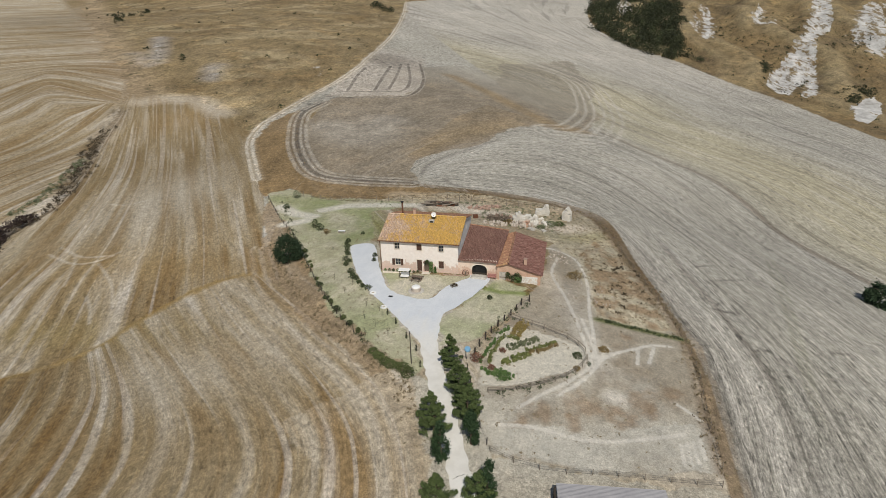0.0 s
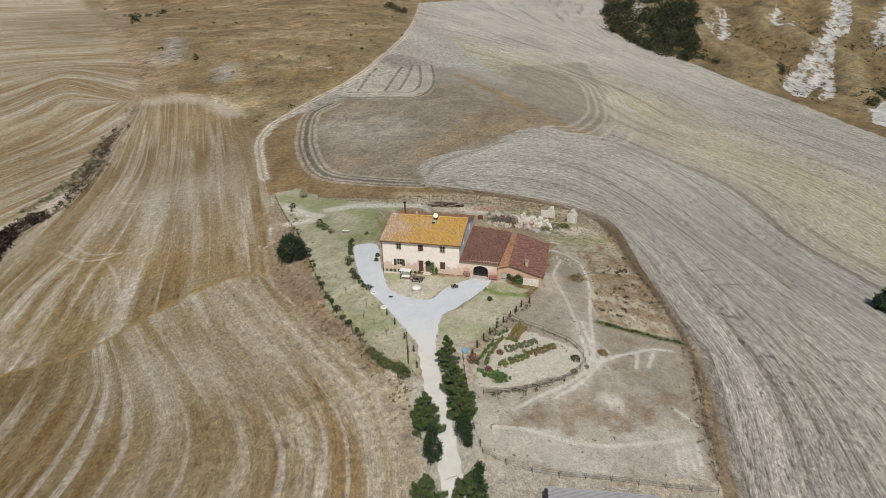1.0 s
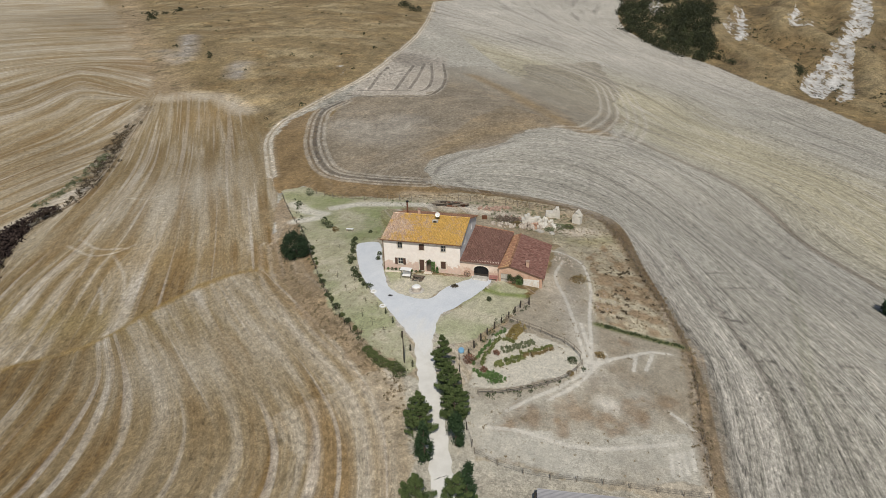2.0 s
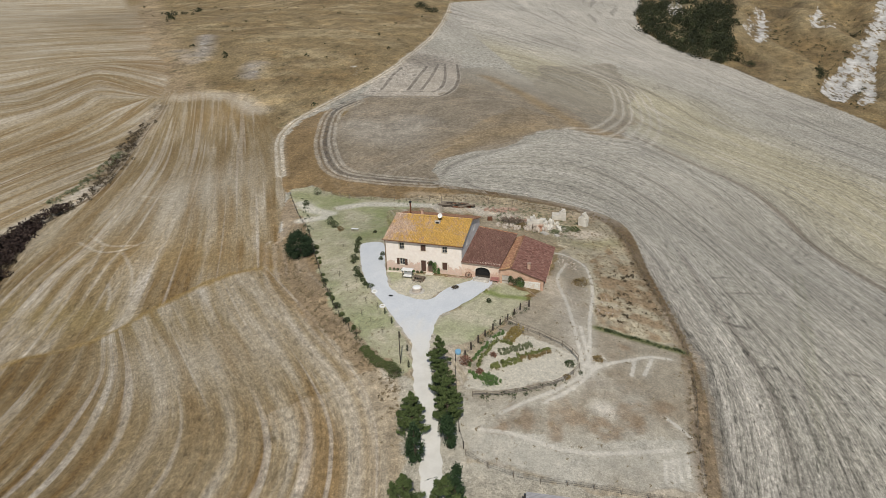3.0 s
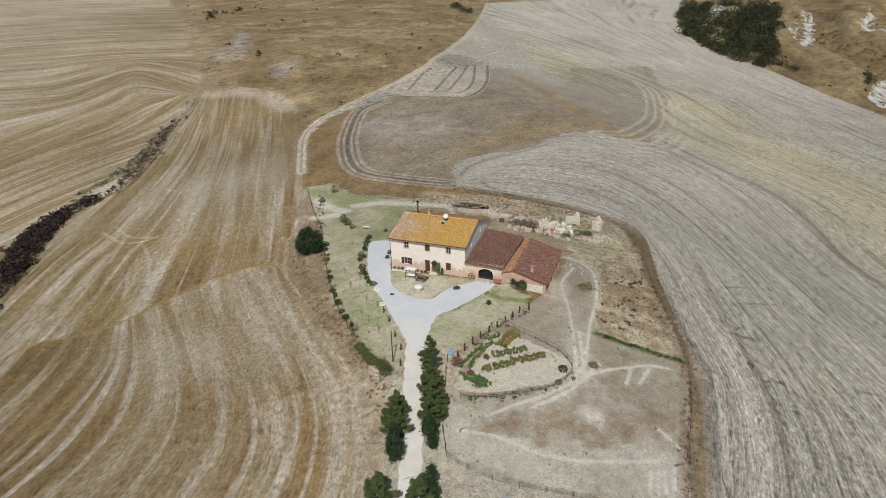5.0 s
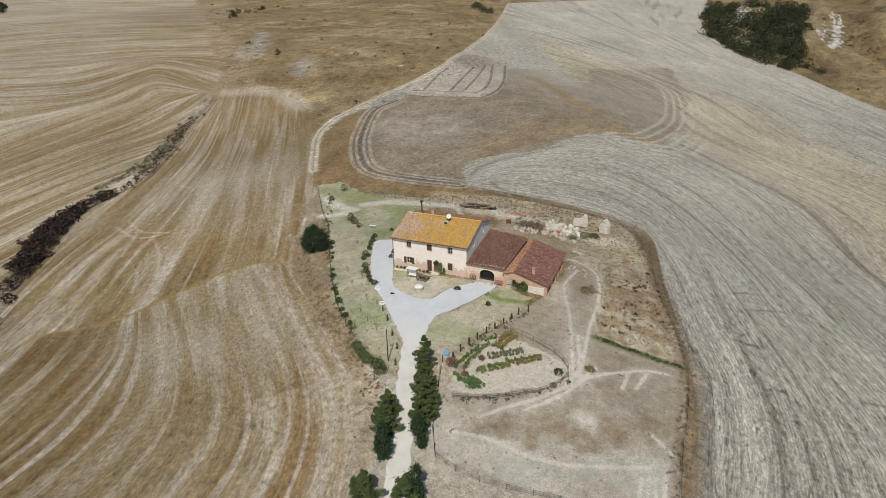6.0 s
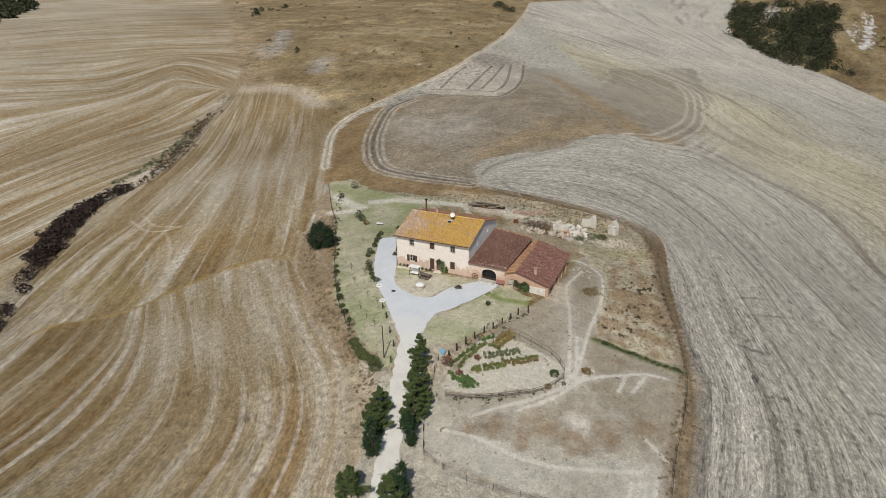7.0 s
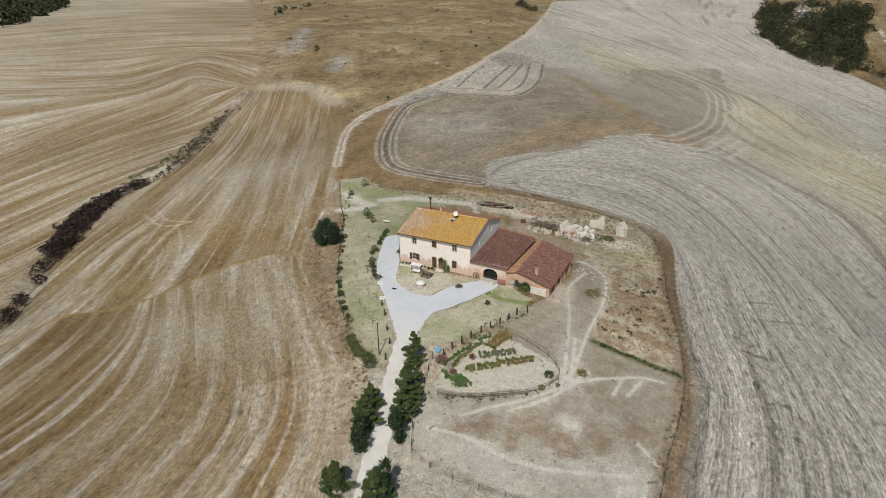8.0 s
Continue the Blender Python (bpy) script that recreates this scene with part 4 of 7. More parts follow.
    for line in PATHS:
        tint = lerp(tint, (0.50, 0.46, 0.385), near(curve(line), 0.2, 0.9) * 0.35)
        trod = np.maximum(trod, near(curve(line), 0.2, 0.5))
    tint = lerp(tint, (0.52, 0.45, 0.35), near([(30.3, -0.1), (30.0, 4.6)], 0.8, 1.6) * 0.9)
    tint = lerp(tint, (0.58, 0.53, 0.45), near([(39.3, -27.4), (40.1, -27.5)], 0.5, 1.5) * 0.85)
    for px, py, r in ((39.4, -31.9, 1.5), (30.0, -33.1, 1.6), (42.6, -27.6, 1.8), (47.8, -23.4, 1.2), (27.7, -36.0, 1.2), (42.3, -12.3, 1.2), (27.0, -34.3, 1.4), (39.4, -29.4, 1.3), (34.5, -34.3, 1.3), (35.3, -30.1, 2.0), (44.1, -29.8, 1.6)):
        tint = lerp(tint, (0.255, 0.175, 0.105), np.clip(0.85 + 0.9 * ripple - np.hypot(x - px, y - py) / r, 0, 1) * 0.6)
    tint = lerp(tint, (0.20, 0.14, 0.085), near(curve(YARD_RIM), 0.4, 1.2) * (y < 52) * 0.7)
    strip_right = inside(x, y, YARD_RIM + YARD_EDGE[11::-1]) * 1.0
    tint = lerp(tint, (0.175, 0.128, 0.08), strip_right * (y < 62) * 0.9)
    bank = inside(x, y, YARD_RIM[6:] + [(52, -60)] + [(55, -60)] + YARD_ROWS[0][:4:-1]) * 1.0
    tint = lerp(tint, (0.19, 0.138, 0.082), bank * np.clip(0.75 + 0.6 * mottle(x, y, 3, 73), 0, 1))
    streak, scrub = np.where(bank > 0.5, 0.1, streak), np.maximum(scrub, bank)
    tint = lerp(tint, (0.26, 0.23, 0.185), right * (y < 30) * np.clip(1.2 - d_yard / 4.0, 0, 1) * 0.7)
    tint = lerp(tint, (0.13, 0.14, 0.05), near(curve(PADDOCK_DITCH), 0.25, 0.8) * 0.95)
    soil = inside(wx, wy, curve(GARDEN + GARDEN[:1])) * 1.0
    tint = lerp(tint, (0.525, 0.485, 0.40), soil)
    scrub = np.where(soil > 0.5, 0.2, scrub)
    trod = np.maximum(trod, 0.6 * soil)
    trod = np.maximum(trod, 0.35 * both)
    ring = np.full(len(x), 12.0)
    for line in (RING, LOOP_A, LOOP_B, LOOP_C, LOOP_D, LOOP_E):
        d = np.minimum(off_line(x, y, curve(line), 14)[0], 12.0)
        ring = np.minimum(ring, d if line is RING else np.where(d < 1.6, d, 12.0 - 0.01 * (12.0 - d)))
    tint = lerp(tint, (0.20, 0.165, 0.12), np.clip(1.2 - off_line(x, y, curve(RING), 14)[0] / 3.5, 0, 1) * 0.6)
    d, side = off_line(x, y, curve(LANE_UP[3:]), 14)
    lane = np.clip(d, 0, 12.0) * np.where(side == 0, 1, side)
    tint = lerp(tint, (0.40, 0.33, 0.235), np.clip(1.3 - d / 2.2, 0, 1) * 0.7)
    path = np.full(len(x), 6.0)
    for line in PATHS + RUTS:
        path = np.minimum(path, off_line(x, y, curve(line), 8)[0])
    for gap in (0.8, 2.7):
        tint = lerp(tint, (0.47, 0.41, 0.325), np.clip(1 - np.abs(np.where(s_low < 0, d_low, -d_low) - gap) / 0.75, 0, 1) * 0.65 * (y < 14))
    tint = lerp(tint, (0.18, 0.14, 0.09), np.clip(1.3 - off_line(x, y, ditch, 12)[0] / 4.0, 0, 1) * 0.8)
    scrub = np.maximum(scrub, np.clip(1.5 - off_line(x, y, ditch, 12)[0] / 3.5, 0, 1))
    gully = np.sin(x * 0.085 + 1.5 * np.sin(y * 0.021)) + 0.5 * np.sin(x * 0.21 + 2.0 * np.sin(y * 0.033))
    z = z + wild * np.clip((y - 300) / 120, 0, 1) * np.clip(d_bad / 60, 0, 1) * 3.2 * gully
    tint = lerp(tint, (0.30, 0.235, 0.13), wild * np.clip(0.5 * gully, 0, 0.6))
    z = z + hill * 0.8 * np.clip((y - 150) / 100, 0, 1) * np.sin(x * 0.11 + np.sin(y * 0.05)) * np.sin(y * 0.06 + x * 0.03)
    # a shallow channel along the ditch, small unevenness all over
    z = z - 1.2 * np.clip(1 - off_line(x, y, ditch, 12)[0] / 3.5, 0, 1)
    z = z + 0.05 * scrub * np.sin(x * 1.7 + np.sin(y * 1.3)) * np.sin(y * 1.9 + np.sin(x * 1.1))
    me = bpy.data.meshes.new("ground")
    i = np.arange((nx - 1) * (ny - 1))
    a = (i // (nx - 1)) * nx + i % (nx - 1)
    quads = np.stack([a, a + 1, a + nx + 1, a + nx], 1).astype(np.int32)
    me.vertices.add(len(x)), me.loops.add(quads.size), me.polygons.add(len(quads))
    me.vertices.foreach_set("co", np.stack([x, y, z], 1).astype(np.float32).ravel())
    me.loops.foreach_set("vertex_index", quads.ravel())
    me.polygons.foreach_set("loop_start", (np.arange(len(quads)) * 4).astype(np.int32))
    me.update(calc_edges=True)
    me.polygons.foreach_set("use_smooth", np.ones(len(quads), bool))
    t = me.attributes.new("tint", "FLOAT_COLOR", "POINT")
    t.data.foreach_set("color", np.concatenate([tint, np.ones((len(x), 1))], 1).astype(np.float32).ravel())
    for name, v in (("rows", rows), ("streak", streak), ("scrub", scrub), ("gold", gold_w), ("scree", scree), ("trod", trod), ("ring", ring), ("lane", lane), ("path", path)):
        me.attributes.new(name, "FLOAT", "POINT").data.foreach_set("value", v.astype(np.float32))
    me.materials.append(M_GROUND)
    return tagged(new("ground", me), "harvested hill fields with straw rows, tracks and rough grass", "ground", kind="structure")


ground = make_ground()

# ---- building blocks ----
def mesh_ob(name, verts, faces, material, parent=None, label="", smooth=False):
    me = bpy.data.meshes.new(name)
    me.from_pydata([tuple(map(float, v)) for v in verts], [], [tuple(map(int, f)) for f in faces])
    me.materials.append(material)
    if smooth:
        me.polygons.foreach_set("use_smooth", np.ones(len(me.polygons), bool))
    ob = new(name, me)
    if parent is not None:
        ob.parent = parent
    return tagged(ob, label)


def part(name, bm, material, parent=None, label=""):
    """Links a bmesh as one mesh object under a thing or a part."""
    me = bpy.data.meshes.new(name)
    bm.to_mesh(me)
    bm.free()
    me.materials.append(material)
    ob = new(name, me)
    if parent is not None:
        ob.parent = parent
    return tagged(ob, label)


def empty(name, at, label, category, turn=0.0, group=""):
    ob = new(name)
    ob.empty_display_size = 0.3
    ob.matrix_basis = Matrix.Translation(at) @ Matrix.Rotation(turn, 4, "Z")
    return tagged(ob, label, category, group)


def add_box(bm, x0, y0, z0, x1, y1, z1, bevel=0.0, m=None):
    g = bmesh.ops.create_cube(bm, size=1)["verts"]
    for v in g:
        v.co = Vector(((x0 + x1) / 2 + v.co.x * (x1 - x0), (y0 + y1) / 2 + v.co.y * (y1 - y0), (z0 + z1) / 2 + v.co.z * (z1 - z0)))
    if bevel:
        edges = list({e for v in g for e in v.link_edges})
        g = bmesh.ops.bevel(bm, geom=edges, offset=bevel, segments=1, affect="EDGES")["verts"]
    if m is not None:
        bmesh.ops.transform(bm, matrix=m, verts=list({v for v in g}))
    return bm


def box(x0, y0, z0, x1, y1, z1, bevel=0.02, m=None):
    return add_box(bmesh.new(), x0, y0, z0, x1, y1, z1, bevel, m)


def add_rod(bm, a, b, r0, r1=None, seg=8):
    a, b = Vector(a), Vector(b)
    r1 = r0 if r1 is None else r1
    g = bmesh.ops.create_cone(bm, cap_ends=True, segments=seg, radius1=r0, radius2=r1, depth=(b - a).length)["verts"]
    turn = (b - a).to_track_quat("Z", "Y").to_matrix().to_4x4()
    bmesh.ops.transform(bm, matrix=Matrix.Translation((a + b) / 2) @ turn, verts=g)
    return bm


def rod(a, b, r0, r1=None, seg=8):
    return add_rod(bmesh.new(), a, b, r0, r1, seg)


def lathe(profile, seg=20, at=(0, 0, 0)):
    bm = bmesh.new()
    rings = [[bm.verts.new((at[0] + r * math.cos(2 * math.pi * k / seg), at[1] + r * math.sin(2 * math.pi * k / seg), at[2] + z)) for k in range(seg)] for r, z in profile]
    for p, q in zip(rings[:-1], rings[1:]):
        for k in range(seg):
            bm.faces.new((p[k], p[(k + 1) % seg], q[(k + 1) % seg], q[k]))
    bm.faces.new(rings[0][::-1])
    bm.faces.new(rings[-1])
    return bm


def wall(name, parent, p0, p1, bottom, tops, thick, openings, material, label=""):
    """A wall from p0 to p1 (plan), its outer face on that line and its body to the left of it. tops: (distance, height) along it.
    openings: (from, to, sill, head, rise); rise makes the head an arch."""
    p0, p1 = Vector((*p0, 0)), Vector((*p1, 0))
    length = (p1 - p0).length
    u = (p1 - p0) / length
    n = Vector((-u.y, u.x, 0))
    cuts = {0.0, length} | {t for t, _ in tops}
    for a, b, *_ in openings:
        cuts |= {a, b}
    for a, b, lo, hi, rise in openings:
        if rise:
            cuts |= {a + (b - a) * k / 14 for k in range(15)}
    cuts = sorted(c for c in cuts if 0 <= c <= length)
    ts, hs = [t for t, _ in tops], [h for _, h in tops]
    verts, faces = [], []

    def prism(a, b, za, zb, ta, tb):
        k = len(verts)
        for d in (0, thick):
            for s, z in ((a, za), (b, zb), (b, tb), (a, ta)):
                verts.append(p0 + u * s + n * d + Vector((0, 0, z)))
        faces.extend([tuple(k + i for i in f) for f in ((0, 1, 2, 3), (7, 6, 5, 4), (0, 4, 5, 1), (1, 5, 6, 2), (2, 6, 7, 3), (3, 7, 4, 0))])

    for a, b in zip(cuts[:-1], cuts[1:]):
        if b - a < 1e-4:
            continue
        ta, tb = float(np.interp(a, ts, hs)), float(np.interp(b, ts, hs))
        holes = sorted([o for o in openings if o[0] - 1e-4 <= a and b <= o[1] + 1e-4], key=lambda o: o[2])
        za = zb = bottom
        for o in holes:
            if o[2] > za:
                prism(a, b, za, zb, o[2], o[2])
            mid, half = (o[0] + o[1]) / 2, (o[1] - o[0]) / 2
            arch = lambda s: o[3] + (o[4] * math.sqrt(max(0, 1 - ((s - mid) / half) ** 2)) if o[4] else 0)
            za, zb = arch(a), arch(b)
        prism(a, b, za, zb, ta, tb)
    # weld the pieces of the wall into one body
    index, keep, ids = {}, [], []
    for v in verts:
        key = tuple(round(c, 4) for c in v)
        if key not in index:
            index[key] = len(keep)
            keep.append(v)
        ids.append(index[key])
    welded = [tuple(ids[i] for i in f) for f in faces]
    count = {}
    for f in welded:
        count[tuple(sorted(f))] = count.get(tuple(sorted(f)), 0) + 1
    welded = [f for f in welded if len(set(f)) > 2 and count[tuple(sorted(f))] == 1]
    return mesh_ob(name, keep, welded, material, parent, label)


def tiled_slope(parent, eave0, eave1, ridge0, ridge1, material, label, pitch=0.27, course=0.40):
    """A slope of clay barrel tiles on a deck; the corners run along the eave and along the ridge."""
    e0, e1, r0, r1 = map(Vector, (eave0, eave1, ridge0, ridge1))
    normal = (e1 - e0).cross(r0 - e0).normalized()
    verts, faces = [], []
    for d in (0.0, -0.10):
        verts += [e0 + normal * d, e1 + normal * d, r1 + normal * d, r0 + normal * d]
    deck = [(0, 1, 2, 3), (7, 6, 5, 4), (0, 4, 5, 1), (1, 5, 6, 2), (2, 6, 7, 3), (3, 7, 4, 0)]
    slope = mesh_ob("roof_slope", verts, deck, material, parent, label)
    tv, tf = [], []
    cols = max(2, int((e1 - e0).length / pitch))
    courses = max(2, int((r0 - e0).length / course))
    along = (e1 - e0).normalized()
    arcs = [(-0.5, 0.0), (-0.36, 0.62), (0.0, 1.0), (0.36, 0.62), (0.5, 0.0)]
    for i in range(cols):
        s = (i + 0.5) / cols
        a, b = e0.lerp(e1, s), r0.lerp(r1, s)
        for j in range(courses):
            p, q = a.lerp(b, j / courses), a.lerp(b, (j + 1.16) / courses if j < courses - 1 else 1.0)
            w = pitch * (0.74 + rnd.uniform(-0.06, 0.06))
            skew = along * rnd.uniform(-0.018, 0.018)
            lift = rnd.uniform(0, 0.012)
            k = len(tv)
            for pt, h in ((p, 0.12 + lift), (q, 0.09)):
                for o, z in arcs:
                    tv.append(pt + along * (o * w) + normal * (0.004 + z * h + (0.02 if pt is p else 0)) + skew)
            tf += [(k + m, k + m + 1, k + m + 6, k + m + 5) for m in range(4)]
            tf.append((k, k + 1, k + 2, k + 3, k + 4))
    tagged(mesh_ob("roof_tiles", tv, tf, material, slope, smooth=False), kind="stuff")
    return slope


def ridge_caps(parent, a, b, material, r=0.14):
    a, b = Vector(a), Vector(b)
    u = (b - a).normalized()
    side = u.cross(Vector((0, 0, 1))).normalized()
    up = side.cross(u)
    tv, tf = [], []
    n = int((b - a).length / 0.42)
    for i in range(n):
        k = len(tv)
        for f, h in ((i / n, 0.03), ((i + 1.1) / n, 0.0)):
            p = a.lerp(b, min(1.0, f))
            for m in range(7):
                t = math.pi * m / 6
                tv.append(p + side * (r * 1.2 * math.cos(t)) + up * (r * math.sin(t) - 0.04 + h))
        tf += [(k + m, k + m + 1, k + m + 8, k + m + 7) for m in range(6)]
    return tagged(mesh_ob("ridge_tiles", tv, tf, material, parent), kind="stuff")


def window(parent, x, z, w, h, y, kind):
    """A window or door in a wall that faces -y; the wall's face is at y."""
    win = new("window")
    win.parent = parent
    win.location = (x, y, z)
    bm = bmesh.new()
    t = 0.07
    for a, b, c, d in ((-w / 2, -h / 2, -w / 2 + t, h / 2), (w / 2 - t, -h / 2, w / 2, h / 2), (-w / 2 + t, h / 2 - t, w / 2 - t, h / 2), (-w / 2 + t, -h / 2, w / 2 - t, -h / 2 + t), (-t / 2, -h / 2 + t, t / 2, h / 2 - t)):
        add_box(bm, a, 0.14, b, c, 0.20, d)
    add_box(bm, -w / 2 + t, 0.145, -0.02, -t / 2, 0.195, 0.02)
    add_box(bm, t / 2, 0.145, -0.02, w / 2 - t, 0.195, 0.02)
    part("window_frame", bm, M_FRAME, win)
    for s in (-1, 1):
        part("pane", box(min(0, s * (w / 2 - t)), 0.165, -h / 2 + t, max(0, s * (w / 2 - t)), 0.175, h / 2 - t, 0), M_GLASS, win)
    part("window_sill", box(-w / 2 - 0.12, -0.07, -h / 2 - 0.09, w / 2 + 0.12, 0.2, -h / 2 - 0.01), M_TRIM, win)
    surround = bmesh.new()
    for a, b, c, d in ((-w / 2 - 0.13, -h / 2, -w / 2 - 0.005, h / 2 + 0.13), (w / 2 + 0.005, -h / 2, w / 2 + 0.13, h / 2 + 0.13), (-w / 2 - 0.005, h / 2 + 0.005, w / 2 + 0.005, h / 2 + 0.13)):
        add_box(surround, a, -0.025, b, c, 0.04, d)
    part("surround", surround, M_TRIM, win)
    if kind != "glazed":
        for s in (-1, 1):
            bm = bmesh.new()
            if kind == "closed":
                a, b, face = (min(0.006 * s, s * w / 2), max(0.006 * s, s * w / 2), 0.05)
            else:
                a, b, face = (min(s * (w / 2 + 0.03), s * (w + 0.03)), max(s * (w / 2 + 0.03), s * (w + 0.03)), -0.075)
            add_box(bm, a, face, -h / 2, b, face + 0.04, h / 2)
            for k in range(9):
                zz = -h / 2 + h * (k + 0.5) / 9
                add_box(bm, a + 0.05, face - 0.014, zz - 0.035, b - 0.05, face + 0.001, zz + 0.02)
            part("shutter", bm, M_SHUTTER, win, "dark brown louvred shutter")
    return win


# ---- the farmhouse ----
EAVE, RIDGE, DEEP = 6.0, 8.1, 14.0
house = empty("farmhouse", (0, 0, 0), "two-storey farmhouse with cream plaster and lichen-yellow tiled roof", "house")
openings = [(2.54, 3.46, 4.25, 5.45, 0), (6.57, 7.49, 4.25, 5.45, 0), (10.50, 11.42, 4.25, 5.45, 0),
            (2.50, 3.50, 1.15, 2.40, 0), (6.55, 7.45, 0.25, 2.40, 0), (7.80, 8.70, 0.20, 1.75, 0.45), (10.50, 11.40, 1.0, 2.40, 0)]
wall("front_wall", house, (0, 0), (14, 0), -1.5, [(0, EAVE), (14, EAVE)], 0.45, openings, M_PLASTER, "cream plaster peeling to brick at the foot")
wall("side_wall", house, (14, 0.451), (14, DEEP), -1.5, [(0, EAVE + 0.13), (DEEP / 2 - 0.45, RIDGE - 0.02), (DEEP - 0.451, EAVE)], 0.45,
     [(3.2, 3.75, 4.4, 5.35, 0), (8.6, 9.2, 5.1, 6.2, 0)], M_GABLE, "bare grey stone gable")
wall("side_wall", house, (0, DEEP), (0, 0.451), -1.5, [(0, EAVE), (DEEP / 2, RIDGE - 0.02), (DEEP - 0.451, EAVE + 0.13)], 0.45, [], M_PLASTER)
wall("back_wall", house, (13.549, DEEP), (0.451, DEEP), -1.5, [(0, EAVE), (13.098, EAVE)], 0.45, [(3, 4, 4.2, 5.3, 0), (8, 9, 4.2, 5.3, 0)], M_GABLE)
part("upper_floor", box(0.46, 0.46, 2.95, 13.54, DEEP - 0.46, 3.15, 0), M_WOOD, house)
for x0, k in ((3.0, "glazed"), (7.03, "closed"), (10.96, "glazed")):
    window(house, x0, 4.85, 0.90, 1.18, 0.0, k)
window(house, 3.0, 1.78, 0.98, 1.23, 0.0, "open")
window(house, 7.0, 1.33, 0.88, 2.13, 0.0, "closed")
window(house, 10.95, 1.70, 0.88, 1.38, 0.0, "closed")
for y0, z0, w, h in ((3.93, 4.87, 0.53, 0.93), (9.35, 5.65, 0.58, 1.08)):
    bm = bmesh.new()
    for a, b, c, d in ((-w / 2, -h / 2, -w / 2 + 0.06, h / 2), (w / 2 - 0.06, -h / 2, w / 2, h / 2), (-w / 2 + 0.06, h / 2 - 0.06, w / 2 - 0.06, h / 2), (-w / 2 + 0.06, -h / 2, w / 2 - 0.06, -h / 2 + 0.06)):
        add_box(bm, 13.72, y0 + a, z0 + b, 13.80, y0 + c, z0 + d)
    side_window = part("side_window", bm, M_FRAME, house)
    part("pane", box(13.75, y0 - w / 2 + 0.06, z0 - h / 2 + 0.06, 13.76, y0 + w / 2 - 0.06, z0 + h / 2 - 0.06, 0), M_GLASS, side_window)
door = new("door")
door.parent = house
bm = bmesh.new()
for k in range(5):
    add_box(bm, 7.81 + k * 0.178, 0.22, 0.2, 7.98 + k * 0.178, 0.28, 1.72 + 0.42 * math.sqrt(max(0, 1 - ((7.895 + k * 0.178 - 8.25) / 0.46) ** 2)), 0.008)
part("door_leaf", bm, M_WOOD, door, "planked wooden door")
part("door_handle", rod((8.55, 0.18, 1.1), (8.55, 0.22, 1.1), 0.035), M_DARK, door)
arch = bmesh.new()
for k in range(9):
    t0, t1 = math.pi * k / 9, math.pi * (k + 1) / 9 - 0.02
    q = [(8.25 + r * math.cos(t), 1.75 + r * z * math.sin(t)) for r, t, z in ((0.46, t0, 1), (0.46, t1, 1), (0.64, t1, 1), (0.64, t0, 1))]
    vs = [arch.verts.new((a, y, b)) for y in (-0.03, 0.05) for a, b in q]
    for f in ((0, 1, 2, 3), (7, 6, 5, 4), (0, 4, 5, 1), (1, 5, 6, 2), (2, 6, 7, 3), (3, 7, 4, 0)):
        arch.faces.new([vs[i] for i in f])
part("door_arch", arch, M_BRICKS, door, "brick arch over the door")
part("doorstep", box(7.5, -0.95, -0.4, 9.0, -0.02, 0.19, 0.03), M_TRIM, house)
roof = new("roof")
roof.parent = house
tiled_slope(roof, (-0.35, -0.45, EAVE - 0.05), (14.3, -0.45, EAVE - 0.05), (-0.35, DEEP / 2, RIDGE + 0.06), (14.3, DEEP / 2, RIDGE + 0.06), M_ROOF, "terracotta tiles under yellow lichen")
tiled_slope(roof, (14.3, DEEP + 0.45, EAVE - 0.05), (-0.35, DEEP + 0.45, EAVE - 0.05), (14.3, DEEP / 2, RIDGE + 0.06), (-0.35, DEEP / 2, RIDGE + 0.06), M_ROOF_BROWN, "")
ridge_caps(roof, (-0.35, DEEP / 2, RIDGE + 0.16), (14.3, DEEP / 2, RIDGE + 0.16), M_ROOF)
part("gutter", rod((-0.4, -0.53, EAVE - 0.12), (14.35, -0.53, EAVE - 0.12), 0.07), M_RUST, roof)
part("downpipe", rod((-0.12, -0.1, EAVE - 0.2), (-0.12, -0.1, -0.2), 0.05), M_RUST, house)
for xx in np.arange(0.3, 14.2, 0.7):
    part("rafter_end", box(xx - 0.05, -0.42, EAVE - 0.17, xx + 0.05, -0.003, EAVE - 0.075, 0), M_WOOD, roof)


def roof_at(y):
    return EAVE - 0.05 + (RIDGE + 0.11 - EAVE) * (y + 0.45) / (DEEP / 2 + 0.45)


skylight = new("roof_hatch")
skylight.parent = roof
part("hatch_frame", box(7.75, 4.9, roof_at(5.2), 8.75, 5.5, roof_at(5.2) + 0.45, 0.03), M_STONE, skylight)
part("hatch_glass", box(7.95, 4.86, roof_at(5.2) + 0.08, 8.55, 4.895, roof_at(5.2) + 0.38, 0), M_GLASS, skylight)
chimney = new("chimney")
chimney.parent = roof
part("stack", box(4.05, 8.2, 7.0, 4.55, 8.7, 8.75, 0.03), M_BRICK, chimney)
part("cap", box(3.95, 8.1, 8.75, 4.65, 8.8, 8.86, 0.03), M_BRICKS, chimney)
pipe = new("stove_pipe")
pipe.parent = roof
part("pipe", rod((1.9, 8.6, 7.0), (1.9, 8.6, 9.9), 0.16), M_RUST, pipe)
part("cowl", lathe([(0.16, 0), (0.30, 0.08), (0.30, 0.22), (0.05, 0.34)], 12, (1.9, 8.6, 9.9)), M_DARK, pipe)
dish = empty("satellite_dish", (8.55, 5.9, roof_at(5.9) + 0.03), "white satellite dish on a short mast on the roof", "satellite dish")
